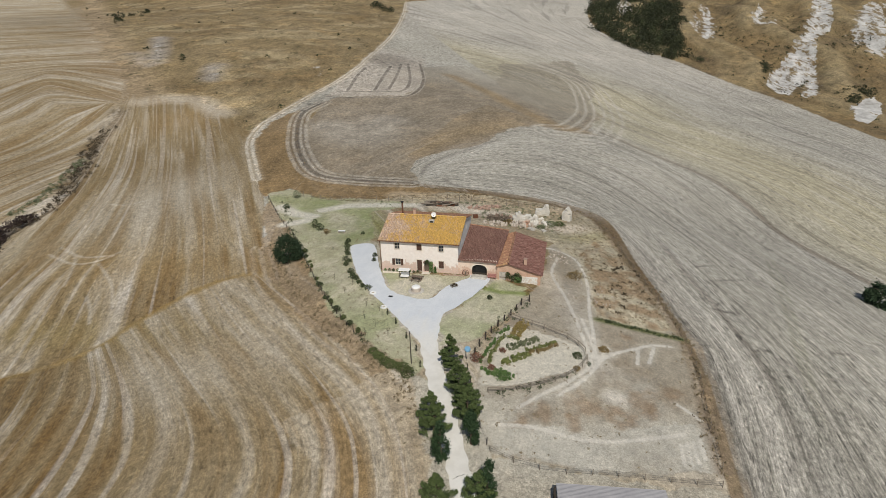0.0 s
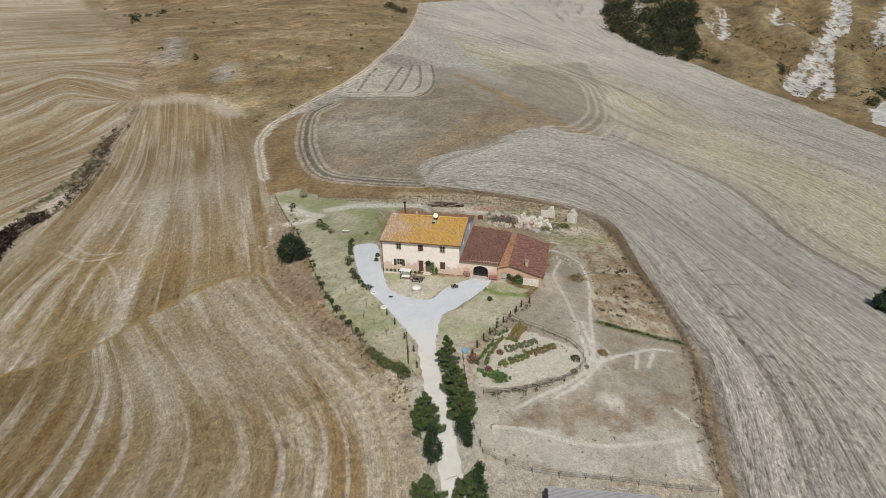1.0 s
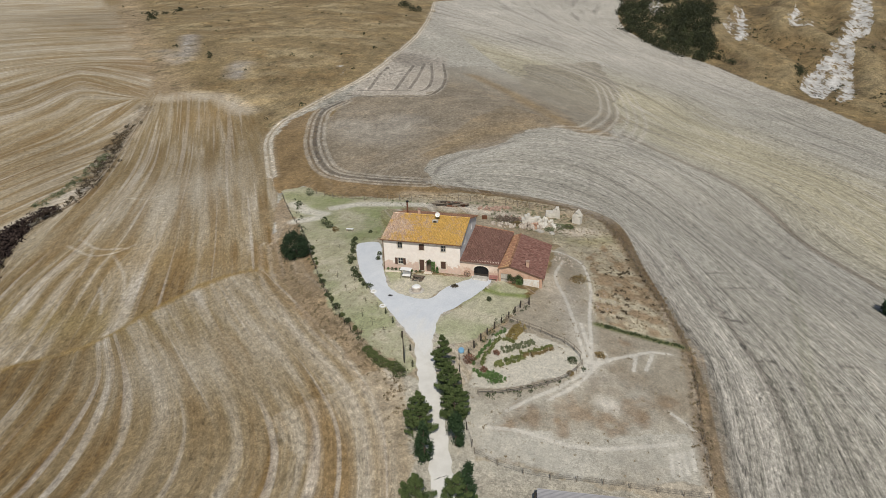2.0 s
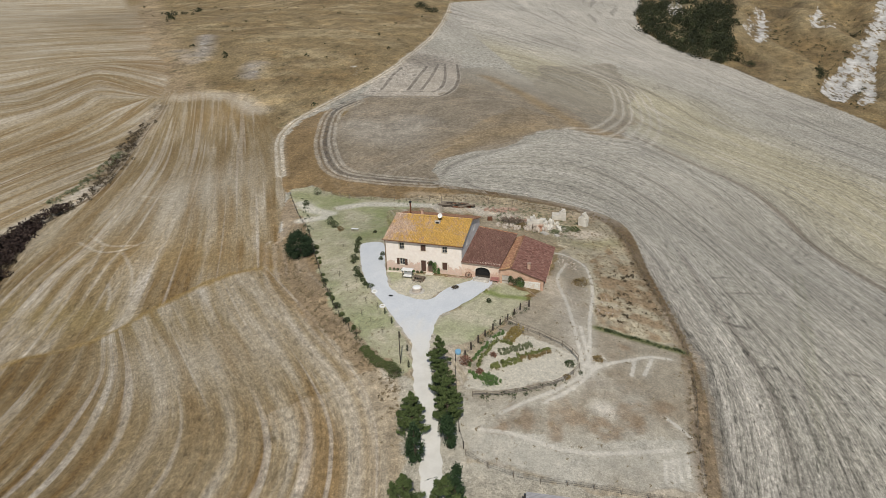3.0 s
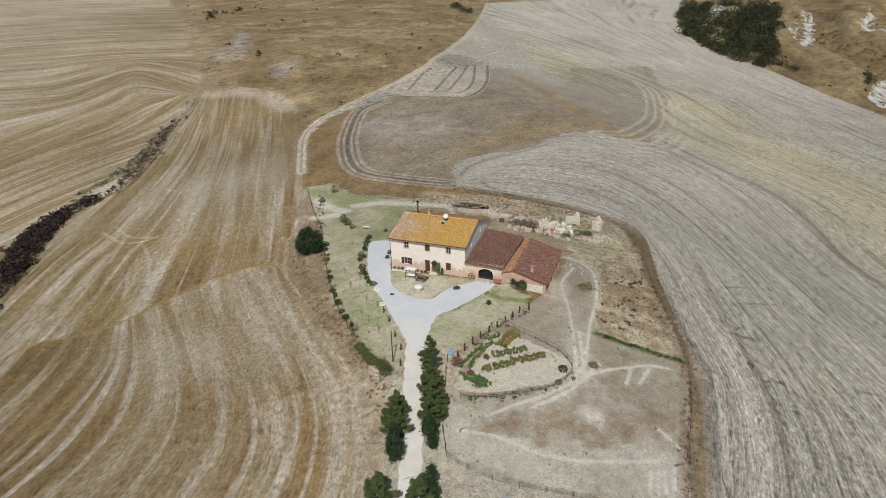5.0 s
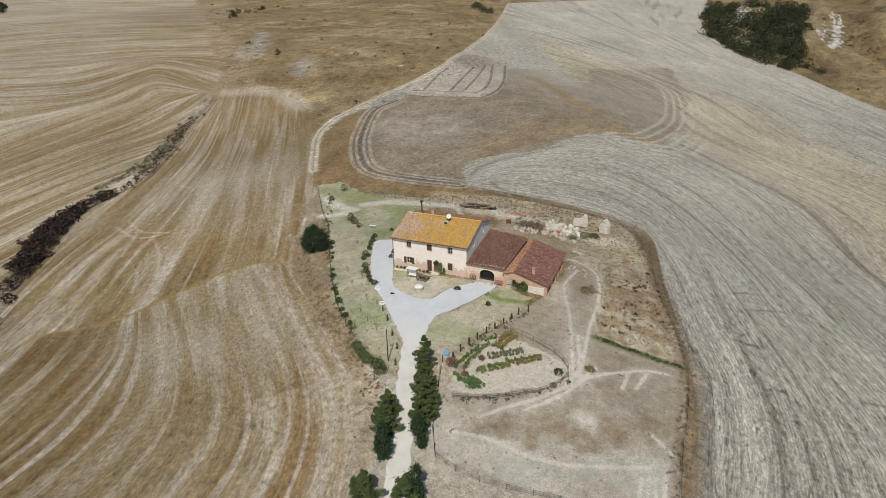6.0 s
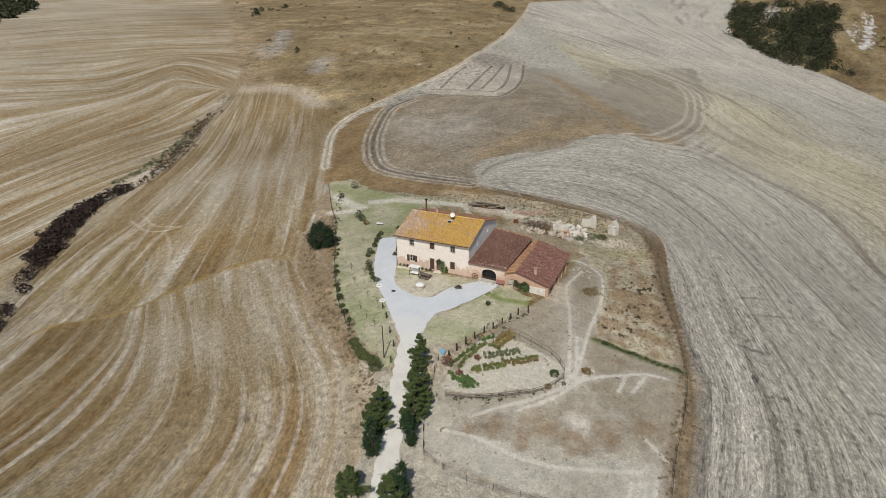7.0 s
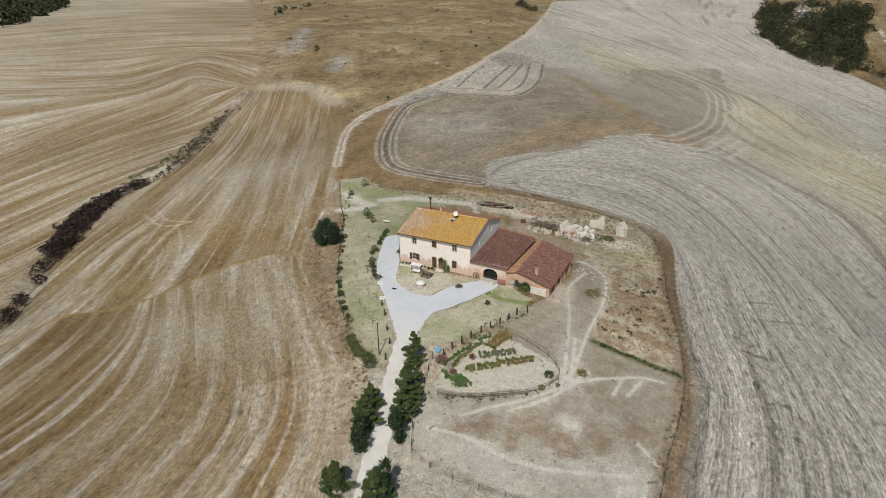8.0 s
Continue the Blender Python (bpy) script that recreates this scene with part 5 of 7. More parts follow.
part("mast", rod((0, 0, -0.05), (0, 0, 1.0), 0.03), M_DARK, dish)
bowl = lathe([(0.02, 0.0), (0.2, 0.03), (0.38, 0.10), (0.46, 0.16), (0.45, 0.185), (0.36, 0.13), (0.2, 0.06), (0.02, 0.03)], 20)
bmesh.ops.transform(bowl, matrix=Matrix.Translation((0, -0.06, 1.0)) @ Matrix.Rotation(radians(65), 4, "X"), verts=bowl.verts)
part("reflector", bowl, M_WHITE, dish)
part("feed_arm", rod((0, -0.1, 0.75), (0, -0.6, 1.15), 0.018), M_DARK, dish)

# ---- the barn between, with its archway, and the wing ----
barn = empty("barn", (14, 0, 0), "low barn with a brick arch and dark red tiles", "barn")
PE, PR = 3.12, 4.35
wall("front_wall", barn, (0.003, 0.06), (6.9, 0.06), -2.0, [(0, PE), (6.9, PE - 0.15)], 0.45, [(2.4, 5.05, -1.0, 1.35, 0.85)], M_PORCH, "peeling pink plaster over brick")
wall("back_wall", barn, (6.9, 13.0), (0.003, 13.0), -2.5, [(0, 3.4), (6.9, 3.9)], 0.45, [], M_GABLE)
# floor in near-black wood, so the archway looks deep in shade
part("barn_floor", box(0.02, 0.5, -1.6, 6.9, 12.5, 0.35, 0), M_POST, barn)
ring = bmesh.new()
for k in range(15):
    t0, t1 = math.pi * k / 15, math.pi * (k + 1) / 15 - 0.015
    q = [(3.725 + a * math.cos(t), 1.35 + b * math.sin(t)) for a, b, t in ((1.325, 0.85, t0), (1.325, 0.85, t1), (1.55, 1.08, t1), (1.55, 1.08, t0))]
    vs = [ring.verts.new((a, y, b)) for y in (0.025, 0.1) for a, b in q]
    for f in ((0, 1, 2, 3), (7, 6, 5, 4), (0, 4, 5, 1), (1, 5, 6, 2), (2, 6, 7, 3), (3, 7, 4, 0)):
        ring.faces.new([vs[i] for i in f])
part("arch_ring", ring, M_TRIM, barn)
# dark panel added close behind the arch, in place of the shade within
part("arch_shade_panel", box(2.1, 0.75, 0.36, 5.35, 0.82, 2.6, 0), M_DARK, barn, "dark panel standing in for the shade inside the arch")
part("ramp", box(2.3, -1.5, -1.2, 5.1, 0.05, 0.42, 0.22), M_STONE, barn, "pale stone ramp")
barn_roof = tiled_slope(barn, (0.02, -0.40, PE - 0.02), (6.95, -0.40, PE - 0.22), (0.02, 13.3, PR), (7.6, 13.0, PR - 0.75), M_ROOF_RED, "dark red barrel tiles")
ridge_caps(barn_roof, (0.02, 13.3, PR + 0.06), (7.6, 13.0, PR - 0.69), M_ROOF_BROWN)
wing = empty("wing", (20.9, -0.35, 0), "brick stable wing with asymmetric gable and dark red tiles", "stable")
WX, WL, WA, WR = 7.35, 2.55, 3.0, 1.35
wall("front_wall", wing, (0.02, 0), (WX, 0), -3.2, [(0, WL), (1.85, WA), (WX, WR)], 0.45, [(0.35, 1.55, -0.75, 1.35, 0)], M_BRICK, "old orange brick")
wall("side_wall", wing, (WX, 0.451), (WX, 13.8), -3.8, [(0, WR), (13.35, WR)], 0.45, [(1.4, 3.0, -1.6, 0.9, 0), (5.2, 6.6, -1.6, 0.9, 0), (10.0, 11.8, -2, 0.9, 0)], M_BRICK)
wall("back_wall", wing, (WX - 0.451, 13.8), (0.02, 13.8), -3.8, [(0, WR + 0.1), (WX - 2.3, WA), (WX - 0.47, WL)], 0.45, [], M_GABLE)
wall("inner_wall", wing, (0.02, 13.3), (0.02, 0.46), -3.2, [(0, WL), (12.8, WL)], 0.40, [], M_BRICK)
facing = new("stone_facing")
facing.parent = wing
for j in range(9):
    z0, x0 = -2.6 + j * 0.37, 3.65
    while x0 < WX - 0.4:
        w = min(rnd.uniform(0.35, 0.7), WX - 0.36 - x0)
        if w > 0.12:
            part("stone", box(x0, -0.07 + rnd.uniform(-0.02, 0.015), z0, x0 + w - 0.025, -0.003, z0 + 0.345, 0.02), M_FACING if rnd.random() < 0.8 else M_TRIM, facing)
        x0 += w
part("corner_pier", box(WX - 0.33, -0.12, -3.2, WX + 0.12, 0.42, WR - 0.1, 0.02), M_BRICK, wing)
part("corner_pier", box(0.0, -0.10, -3.2, 0.32, -0.005, WL - 0.1, 0.02), M_BRICK, wing)
for y0 in (3.3, 6.8, 9.2, 12.6):
    part("pier", box(WX + 0.002, y0, -3.6, WX + 0.2, y0 + 0.45, WR - 0.1, 0.02), M_BRICK, wing)
stable_door = new("stable_door")
stable_door.parent = wing
bm = bmesh.new()
for k in range(6):
    add_box(bm, 0.36 + k * 0.2, 0.12, -1.4, 0.545 + k * 0.2, 0.17, 1.34, 0.006)
part("door_leaf", bm, M_FRAME, stable_door)
part("cross_bar", box(0.40, 0.085, 0.2, 1.50, 0.119, 0.34), M_WOOD, stable_door)
tiled_slope(wing, (-0.12, 14.2, WL - 0.10), (-0.12, -0.35, WL - 0.10), (1.85, 14.2, WA + 0.06), (1.85, -0.35, WA + 0.06), M_ROOF_BROWN, "brown weathered tiles")
tiled_slope(wing, (WX + 0.5, -0.35, WR - 0.13), (WX + 0.5, 14.2, WR - 0.13), (1.85, -0.35, WA + 0.06), (1.85, 14.2, WA + 0.06), M_ROOF_WING, "dark red barrel tiles")
ridge_caps(wing, (1.85, -0.37, WA + 0.14), (1.85, 14.2, WA + 0.14), M_ROOF_BROWN)
wing_chimney = new("chimney")
wing_chimney.parent = wing
part("stack", box(4.45, 1.4, 1.9, 4.95, 1.95, 3.25, 0.03), M_BRICK, wing_chimney)
part("cap", box(4.38, 1.33, 3.25, 5.02, 2.02, 3.36, 0.02), M_BRICKS, wing_chimney)


# ---- drive and lane: sheets of gravel just above the ground ----
from mathutils import geometry


def sheet(name, outline, gap, material, lift, label, category):
    line = curve(outline + outline[:1])[:-1]
    pts = [Vector((x + rnd.uniform(-0.1, 0.1), y + rnd.uniform(-0.1, 0.1))) for x, y in line]
    lo, hi = line.min(0), line.max(0)
    gx, gy = np.meshgrid(np.arange(lo[0], hi[0], gap), np.arange(lo[1], hi[1], gap))
    gx, gy = gx.ravel(), gy.ravel()
    keep = inside(gx, gy, line) & (off_line(gx, gy, np.vstack([line, line[:1]]))[0] > gap * 0.5)
    pts += [Vector((a, b)) for a, b in zip(gx[keep], gy[keep])]
    v, _, f, *_ = geometry.delaunay_2d_cdt(pts, [], [list(range(len(line)))], 1, 1e-4)
    xy = np.array([(p.x, p.y) for p in v])
    z = land(xy[:, 0], xy[:, 1]) + lift
    ob = mesh_ob(name, np.column_stack([xy, z]), f, material, smooth=True)
    return tagged(ob, label, category, kind="structure")


sheet("road", DRIVE, 0.7, M_GRAVEL, 0.07, "pale blue-grey gravel drive before the house", "driveway")
lane_line = curve(LANE)
flow = np.gradient(lane_line, axis=0)
flow /= np.hypot(*flow.T)[:, None]
left = np.stack([-flow[:, 1], flow[:, 0]], 1)
lv, lf = [], []
for i, (p, l) in enumerate(zip(lane_line, left)):
    for s in (-1.25, -0.6, 0, 0.6, 1.25):
        q = p + l * (s * (1.0 + 0.1 * math.sin(i * 1.7 + s)))
        lv.append((q[0], q[1], float(land(q[0], q[1])) + 0.055 - 0.02 * (abs(s) > 1)))
for i in range(len(lane_line) - 1):
    lf += [(i * 5 + k, i * 5 + k + 1, i * 5 + k + 6, i * 5 + k + 5) for k in range(4)]
tagged(mesh_ob("road", lv, lf, M_LANE, smooth=True), "white dusty farm lane between conifers", "lane", kind="structure")

# ---- plants ----
def leaves(centres, size, flat=0.5):
    """Bent leaf clumps: two triangles each, turned at random."""
    n = len(centres)
    a = rng.normal(size=(n, 3))
    a /= np.linalg.norm(a, axis=1)[:, None]
    b = np.cross(a, rng.normal(size=(n, 3)))
    b /= np.linalg.norm(b, axis=1)[:, None]
    c = np.cross(a, b)
    s = size * rng.uniform(0.6, 1.4, (n, 1))
    p = np.stack([centres - a * s, centres + b * s * flat + c * s * 0.15, centres + a * s, centres - b * s * flat + c * s * 0.15], 1)
    return p.reshape(-1, 3), np.arange(4 * n).reshape(-1, 4)


def shell(n, radius, height, profile, lump=0.25, seed=0, inner=0.35):
    """Points through a crown of revolution with an uneven outline; profile gives the width at each height from 0 to 1."""
    h = rng.uniform(0, 1, n)
    t = rng.uniform(0, 2 * math.pi, n)
    w = np.interp(h, np.linspace(0, 1, len(profile)), profile)
    out = 1 + lump * np.sin(3 * t + 9 * h + seed) * np.sin(11 * h + 2 * t + 1.7 * seed) + lump * 0.6 * np.sin(7 * t - 17 * h + seed)
    r = radius * w * out * np.maximum(inner, rng.uniform(0, 1, n)) ** 0.4
    return np.stack([r * np.cos(t), r * np.sin(t), h * height], 1)


def tree(name, at, radius, height, profile, leaf, count, size, label, category, lump=0.25, trunk=0.12, low=0.05, group=""):
    ob = empty(name, on(*at, -0.05), label, category, rnd.uniform(0, 6), group)
    bm = bmesh.new()
    add_rod(bm, (0, 0, -0.2), (0, 0, height * 0.55), trunk, trunk * 0.5, 7)
    add_rod(bm, (0, 0, height * 0.55), (0.05, 0.03, height * 0.9), trunk * 0.5, trunk * 0.12, 6)
    for k in range(7):
        t, h = k * 2.4, height * (0.15 + 0.09 * k)
        add_rod(bm, (0, 0, h), (0.6 * radius * math.cos(t), 0.6 * radius * math.sin(t), h + 0.25 * radius), trunk * 0.35, trunk * 0.1, 5)
    part("trunk", bm, M_BARK, ob)
    top = np.array([0, 0, height * low])
    if profile is CONE:
        # tiers of boughs, each a spray of clumps
        sprays = []
        for k in range(int(10 * height)):
            h = (k + rnd.random()) / int(10 * height)
            w = radius * float(np.interp(h, np.linspace(0, 1, len(profile)), profile)) * rnd.uniform(0.7, 1.22)
            t, m = rnd.uniform(0, 6.283), max(8, int(count * 1.3 / int(10 * height)))
            s = rng.uniform(0.25, 1, m) ** 0.6
            width = 0.24 * w * (1.15 - s)
            q = np.stack([s * w, rng.normal(0, 1, m) * (width + 0.05), 0.22 * w * s * s - 0.16 * w + rng.normal(0, 0.06, m)], 1)
            c0, s0 = math.cos(t), math.sin(t)
            sprays.append(np.stack([q[:, 0] * c0 - q[:, 1] * s0, q[:, 0] * s0 + q[:, 1] * c0, q[:, 2] + h * height * (1 - low)], 1))
        p = np.vstack(sprays) + top
    else:
        n = max(24, count // 70)
        hubs = shell(n, radius * 0.9, height * (1 - low) * 0.94, profile, lump, rnd.uniform(0, 9), 0.75)
        r = (0.26 if profile is ROUND else 0.34) * radius
        p = np.vstack([h + rng.normal(0, r * rnd.uniform(0.4, 0.65), (count // n, 3)) * (1, 1, 1.0 if profile is ROUND else 1.5) for h in hubs]) + top
        p[:, 2] = np.maximum(p[:, 2], 0.05)
    v, f = leaves(p, size, 0.34 if profile is CONE else 0.5)
    mesh_ob("crown", v, f, leaf, ob)
    return ob


CONE = [0.45, 0.85, 1.0, 0.95, 0.82, 0.68, 0.52, 0.36, 0.2, 0.06]
FLAME = [0.35, 0.7, 0.9, 1.0, 1.0, 0.95, 0.85, 0.65, 0.4, 0.1]
ROUND = [0.35, 0.75, 0.93, 1.0, 1.0, 0.96, 0.88, 0.74, 0.52, 0.15]
tree("evergreen_oak", (-21.5, 6.6), 2.75, 5.3, ROUND, M_OAK, 7000, 0.17, "dense dark evergreen tree at the lawn's edge", "tree", 0.12, 0.2)
tree("conifer", (17.7, -26.9), 2.0, 4.9, CONE, M_CONIFER, 9500, 0.115, "dark green conifer where the lane meets the drive", "conifer", 0.3, group="conifers along the lane")
for (x0, y0), r0, h0 in (((19.8, -31.6), 1.85, 4.4), ((20.8, -34.1), 2.0, 4.8), ((21.7, -36.6), 1.9, 4.6), ((17.3, -36.9), 1.6, 3.9), ((18.3, -39.7), 1.9, 4.6)):
    tree("conifer", (x0, y0), r0, h0, CONE, M_CONIFER, 9500, 0.115, "bushy green conifer lining the white lane", "conifer", 0.3, group="conifers along the lane")
tree("conifer", (20.5, -48.8), 2.0, 4.2, CONE, M_CONIFER, 9500, 0.115, "bushy green conifer lining the white lane", "conifer", 0.3, group="conifers along the lane")
tree("conifer", (24.8, -47.7), 2.1, 4.4, CONE, M_CONIFER, 9500, 0.115, "bushy green conifer lining the white lane", "conifer", 0.3, group="conifers along the lane")
for (x0, y0), h0 in (((22.7, -40.1), 4.6), ((19.8, -43.1), 5.2), ((25.5, -47.2), 5.8)):
    tree("cypress", (x0, y0), 0.95, h0, FLAME, M_CYPRESS, 2600, 0.13, "slim dark cypress beside the white lane", "cypress", 0.12, group="cypresses")
tree("evergreen_oak", (97.5, 32.2), 3.2, 4.6, ROUND, M_OAK, 2600, 0.32, "lone dark tree in the grey field", "tree", 0.2, 0.2)


def shrub(name, at, r, h, leaf, label, count=240, size=0.13, group=""):
    ob = empty(name, on(*at, -0.03), label, "shrub", rnd.uniform(0, 6), group)
    bm = bmesh.new()
    for k in range(5):
        t = k * 1.3
        add_rod(bm, (0, 0, -0.1), (0.5 * r * math.cos(t), 0.5 * r * math.sin(t), h * 0.7), 0.03, 0.01, 5)
    part("stems", bm, M_BARK, ob)
    v, f = leaves(shell(count, r, h, ROUND, 0.3, rnd.uniform(0, 9)), size)
    mesh_ob("foliage", v, f, leaf, ob)
    return ob


for x0, y0, a in spaced([(6.2, -25.2), (8.0, -26.8), (10.1, -28.4), (12.4, -29.6), (13.7, -30.3)], 1.15):
    shrub("hedge_bush", (x0 + rnd.uniform(-.3, .3), y0 + rnd.uniform(-.3, .3)), rnd.uniform(0.6, 1.1) * (0.75 + 0.06 * (x0 - 6)), rnd.uniform(0.7, 1.2) * (0.7 + 0.12 * (x0 - 6)), M_HEDGE, "overgrown green bush on the fence line", 620, 0.10, "bushes on the fence line")
for x0, y0, a in spaced([(-13.2, 16.9), (-10.2, 9.8), (-7.8, 2.9), (-4.1, -3.2), (-1.4, -6.4), (-0.2, -7.8)], 1.25):
    if rnd.random() < 0.85:
        shrub("border_shrub", (x0 + rnd.uniform(-.4, .4), y0 + rnd.uniform(-.3, .3)), rnd.uniform(.4, .75), rnd.uniform(.5, 1.0), M_SHRUB, "low dark shrub edging the gravel drive", 220, 0.11, "shrubs edging the drive")
for x0, y0, a in spaced([(-19.8, 9.9), (-13.8, 0.4), (-9.3, -6.5), (-4.7, -12.5), (-1.1, -16.9), (3.0, -21.1), (4.8, -22.7)], 2.9):
    if rnd.random() < 0.2:
        continue
    shrub("fence_shrub", (x0 + rnd.uniform(-.3, .3), y0 + rnd.uniform(-.3, .3)), rnd.uniform(.22, .75), rnd.uniform(.3, 1.0), rnd.choice((M_SHRUB, M_SHRUB, M_HEDGE)), "small green shrub along the wire fence", 240, 0.12, "shrubs along the fence")
for (x0, y0), r, h, m, l in (((-36.7, 43.6), 1.2, 1.9, M_SAGE, "blue-green bush in the yard's corner"), ((-36.1, 36.3), .9, 1.2, M_SHRUB, "green bush on the bank"),
                             ((-23.3, 24.1), 1.0, 2.0, M_SHRUB, "ragged shrub on the lawn"), ((-21.5, 22.4), 1.0, 1.6, M_SHRUB, "ragged shrub on the lawn"), ((-19.1, 20.3), .8, 1.0, M_DRY, "half-dry shrub on the lawn"),
                             ((-10.3, 19.3), .4, .6, M_SHRUB, "small shrub behind the drive"), ((-3.5, 6.6), .5, .8, M_SHRUB, "pot shrub at the house corner"), ((-3.0, 4.4), .45, .7, M_SHRUB, "pot shrub at the house corner"),
                             ((14.2, -5.0), .6, .55, M_BRAMBLE, "dry bush on the front lawn"), ((20.6, -8.1), .45, .7, M_SHRUB, "small bush on the front lawn"),
                             ((34.1, 5.7), 1.6, .8, M_DRY, "yellowed bramble clump on rough ground"), ((38.3, -17.5), .8, .5, M_DRY, "dry weed clump in the paddock")):
    shrub("shrub", (x0, y0), r, h, m, l, int(300 * r), 0.13)
for q in [(-13.0, 9.2), (-8.1, -3.2), (-3.8, -5.4), (1.2, -12.8), (3.9, -14.4), (2.1, -16.6), (7.2, -20.9), (3.8, -21.3), (-4.1, -8.6), (4.6, -18.9)]:
    ob = empty("sapling", on(*q), "thin young fruit tree on dry lawn", "sapling", rnd.uniform(0, 6), "saplings on the lawn")
    bm = bmesh.new()
    add_rod(bm, (0, 0, -0.1), (0.03, 0, 1.3), 0.03, 0.015, 6)
    for k in range(6):
        t = k * 2.1
        add_rod(bm, (0, 0, 0.5 + k * 0.12), (0.4 * math.cos(t), 0.4 * math.sin(t), 0.95 + k * 0.13), 0.015, 0.006, 5)
    part("stem", bm, M_BARK, ob)
    v, f = leaves(shell(26, 0.45, 0.9, ROUND, 0.3) + np.array([0, 0, 0.6]), 0.06)
    mesh_ob("foliage", v, f, M_SHRUB, ob)
# climbers on the walls
for (x0, y0, z0, x1, z1), m, l in (((8.75, -0.22, 0.1, 9.45, 2.1), M_GREEN, "green vine by the arched door"), ((8.0, -0.15, 1.7, 8.9, 2.35), M_SHRUB, "vine over the arched door"), ((9.6, -0.3, 0.0, 10.1, 1.2), M_GREEN, "green climber on the wall"),
                                   ((22.4, -0.65, 0.1, 25.2, 1.3), M_SHRUB, "creeper on the stable wall"), ((24.0, -0.75, -0.9, 25.0, 0.6), M_GREEN, "creeper on the stable wall")):
    ob = empty("climber", (x0, y0, z0), l, "climbing plant")
    n = int(220 * (x1 - x0) * (z1 - z0)) + 120
    p = np.stack([rng.uniform(0, x1 - x0, n), rng.normal(0, 0.1, n), rng.uniform(0, z1 - z0, n)], 1)
    p[:, 2] += 0.25 * np.sin(p[:, 0] * 4)
    v, f = leaves(p, 0.10)
    mesh_ob("foliage", v, f, m, ob)
    part("stem", rod((0.3, 0.02, -0.6), (0.4, 0.05, z1 - z0), 0.03, 0.015, 6), M_BARK, ob)
border = empty("flower_bed", (0.3, -0.75, 0.0), "narrow flower bed with stone edging under the facade", "flower bed")
part("edging", box(0, -0.12, -0.5, 7.0, 0.0, 0.05, 0.03), M_TRIM, border, "pale stone edging")
part("soil", box(0, 0.002, -0.5, 7.0, 0.70, 0.08, 0.02), M_SOIL, border)
for k in range(9):
    v, f = leaves(shell(120, 0.28, rnd.uniform(.35, .6), ROUND, 0.3) + np.array([0.4 + k * 0.75, 0.33, 0.05]), 0.08)
    mesh_ob("plant", v, f, M_SHRUB if k % 3 else M_GREEN, border)

# ---- kitchen garden ----
for q, gap, m, l in (([(24.5, -24.7), (26.1, -23.3), (28.0, -21.8)], 0.36, M_VEG, "row of leafy vegetables"), ([(24.8, -25.2), (26.4, -23.9), (28.1, -22.4)], 0.36, M_VEG, "row of leafy vegetables"), ([(27.7, -21.4), (29.8, -19.7), (31.7, -17.9)], 0.36, M_VEG, "row of yellowing bean plants"),
                     ([(28.0, -21.9), (30.1, -20.3), (31.9, -18.5)], 0.40, M_DRY, "row of yellowing bean plants"), ([(25.0, -21.0), (27.1, -19.3), (28.9, -17.6)], 0.40, M_SAGE, "row of grey-green vegetables"), ([(25.3, -21.8), (27.2, -20.1), (29.2, -18.3)], 0.45, M_SAGE, "row of grey-green vegetables"),
                     ([(22.0, -27.0), (23.3, -27.3), (25.3, -27.3)], 0.40, M_GREEN, "patch of bright green vegetables"), ([(22.8, -27.7), (24.1, -28.0), (26.0, -28.2)], 0.40, M_GREEN, "patch of bright green vegetables"), ([(23.7, -26.5), (24.7, -26.8), (26.2, -27.5)], 0.45, M_GREEN, "patch of bright green vegetables"),
                     ([(21.6, -25.4), (22.1, -23.2), (23.1, -20.0)], 0.40, M_GREEN, "row of green herbs"), ([(22.8, -25.3), (23.0, -22.9), (23.8, -19.2)], 0.45, M_VEG, "row of green herbs"), ([(25.3, -18.3), (25.9, -16.0), (26.5, -14.7)], 0.30, M_MAIZE, "row of ripening maize"),
                     ([(26.1, -18.6), (26.6, -16.6), (27.2, -15.4)], 0.30, M_MAIZE, "row of ripening maize"), ([(23.5, -18.1), (24.2, -17.2), (24.8, -16.1)], 0.40, M_GREEN, "row of green leaves"), ([(24.3, -18.7), (25.2, -18.7), (26.5, -19.1)], 0.40, M_VEG, "row of green leaves")):
    line = spaced(q, gap)
    bed = empty("vegetable_row", on(line[0][0], line[0][1]), l + " on pale garden soil", "vegetables", group="vegetable rows")
    o = bed.location
    for x0, y0, a in line:
        h = rnd.uniform(.3, .65) * (2.2 if m is M_MAIZE else 1)
        v, f = leaves(shell(54, rnd.uniform(.14, .30), h, ROUND, 0.4) + np.array(on(x0 + rnd.uniform(-.16, .16), y0 + rnd.uniform(-.16, .16)) - o), 0.13)
        mesh_ob("plant", v, f, m, bed)
for q, r, h, m, l in (((24.3, -22.4), .5, .7, M_REDLEAF, "red-leaved plant in the garden"), ((23.3, -26.4), .6, .5, M_REDLEAF, "red-leaved plant in the garden"), ((21.0, -25.2), .9, 1.2, M_REDLEAF, "rust-brown bush by the garden fence"),
                      ((25.0, -28.1), .9, .8, M_GREEN, "bright green leafy clump"), ((34.6, -20.3), .8, .6, M_SHRUB, "low green courgette clump on soil"), ((34.6, -23.4), .5, .6, M_DRY, "yellow weed at the fence")):
    shrub("garden_plant", q, r, h, m, l, int(330 * r), 0.12)
tarp = empty("water_butt", on(19.5, -23.3), "low blue plastic water butt by the garden", "water butt")
part("barrel", lathe([(0.34, 0), (0.42, 0.15), (0.44, 0.35), (0.38, 0.5)], 14), M_BLUE, tarp)
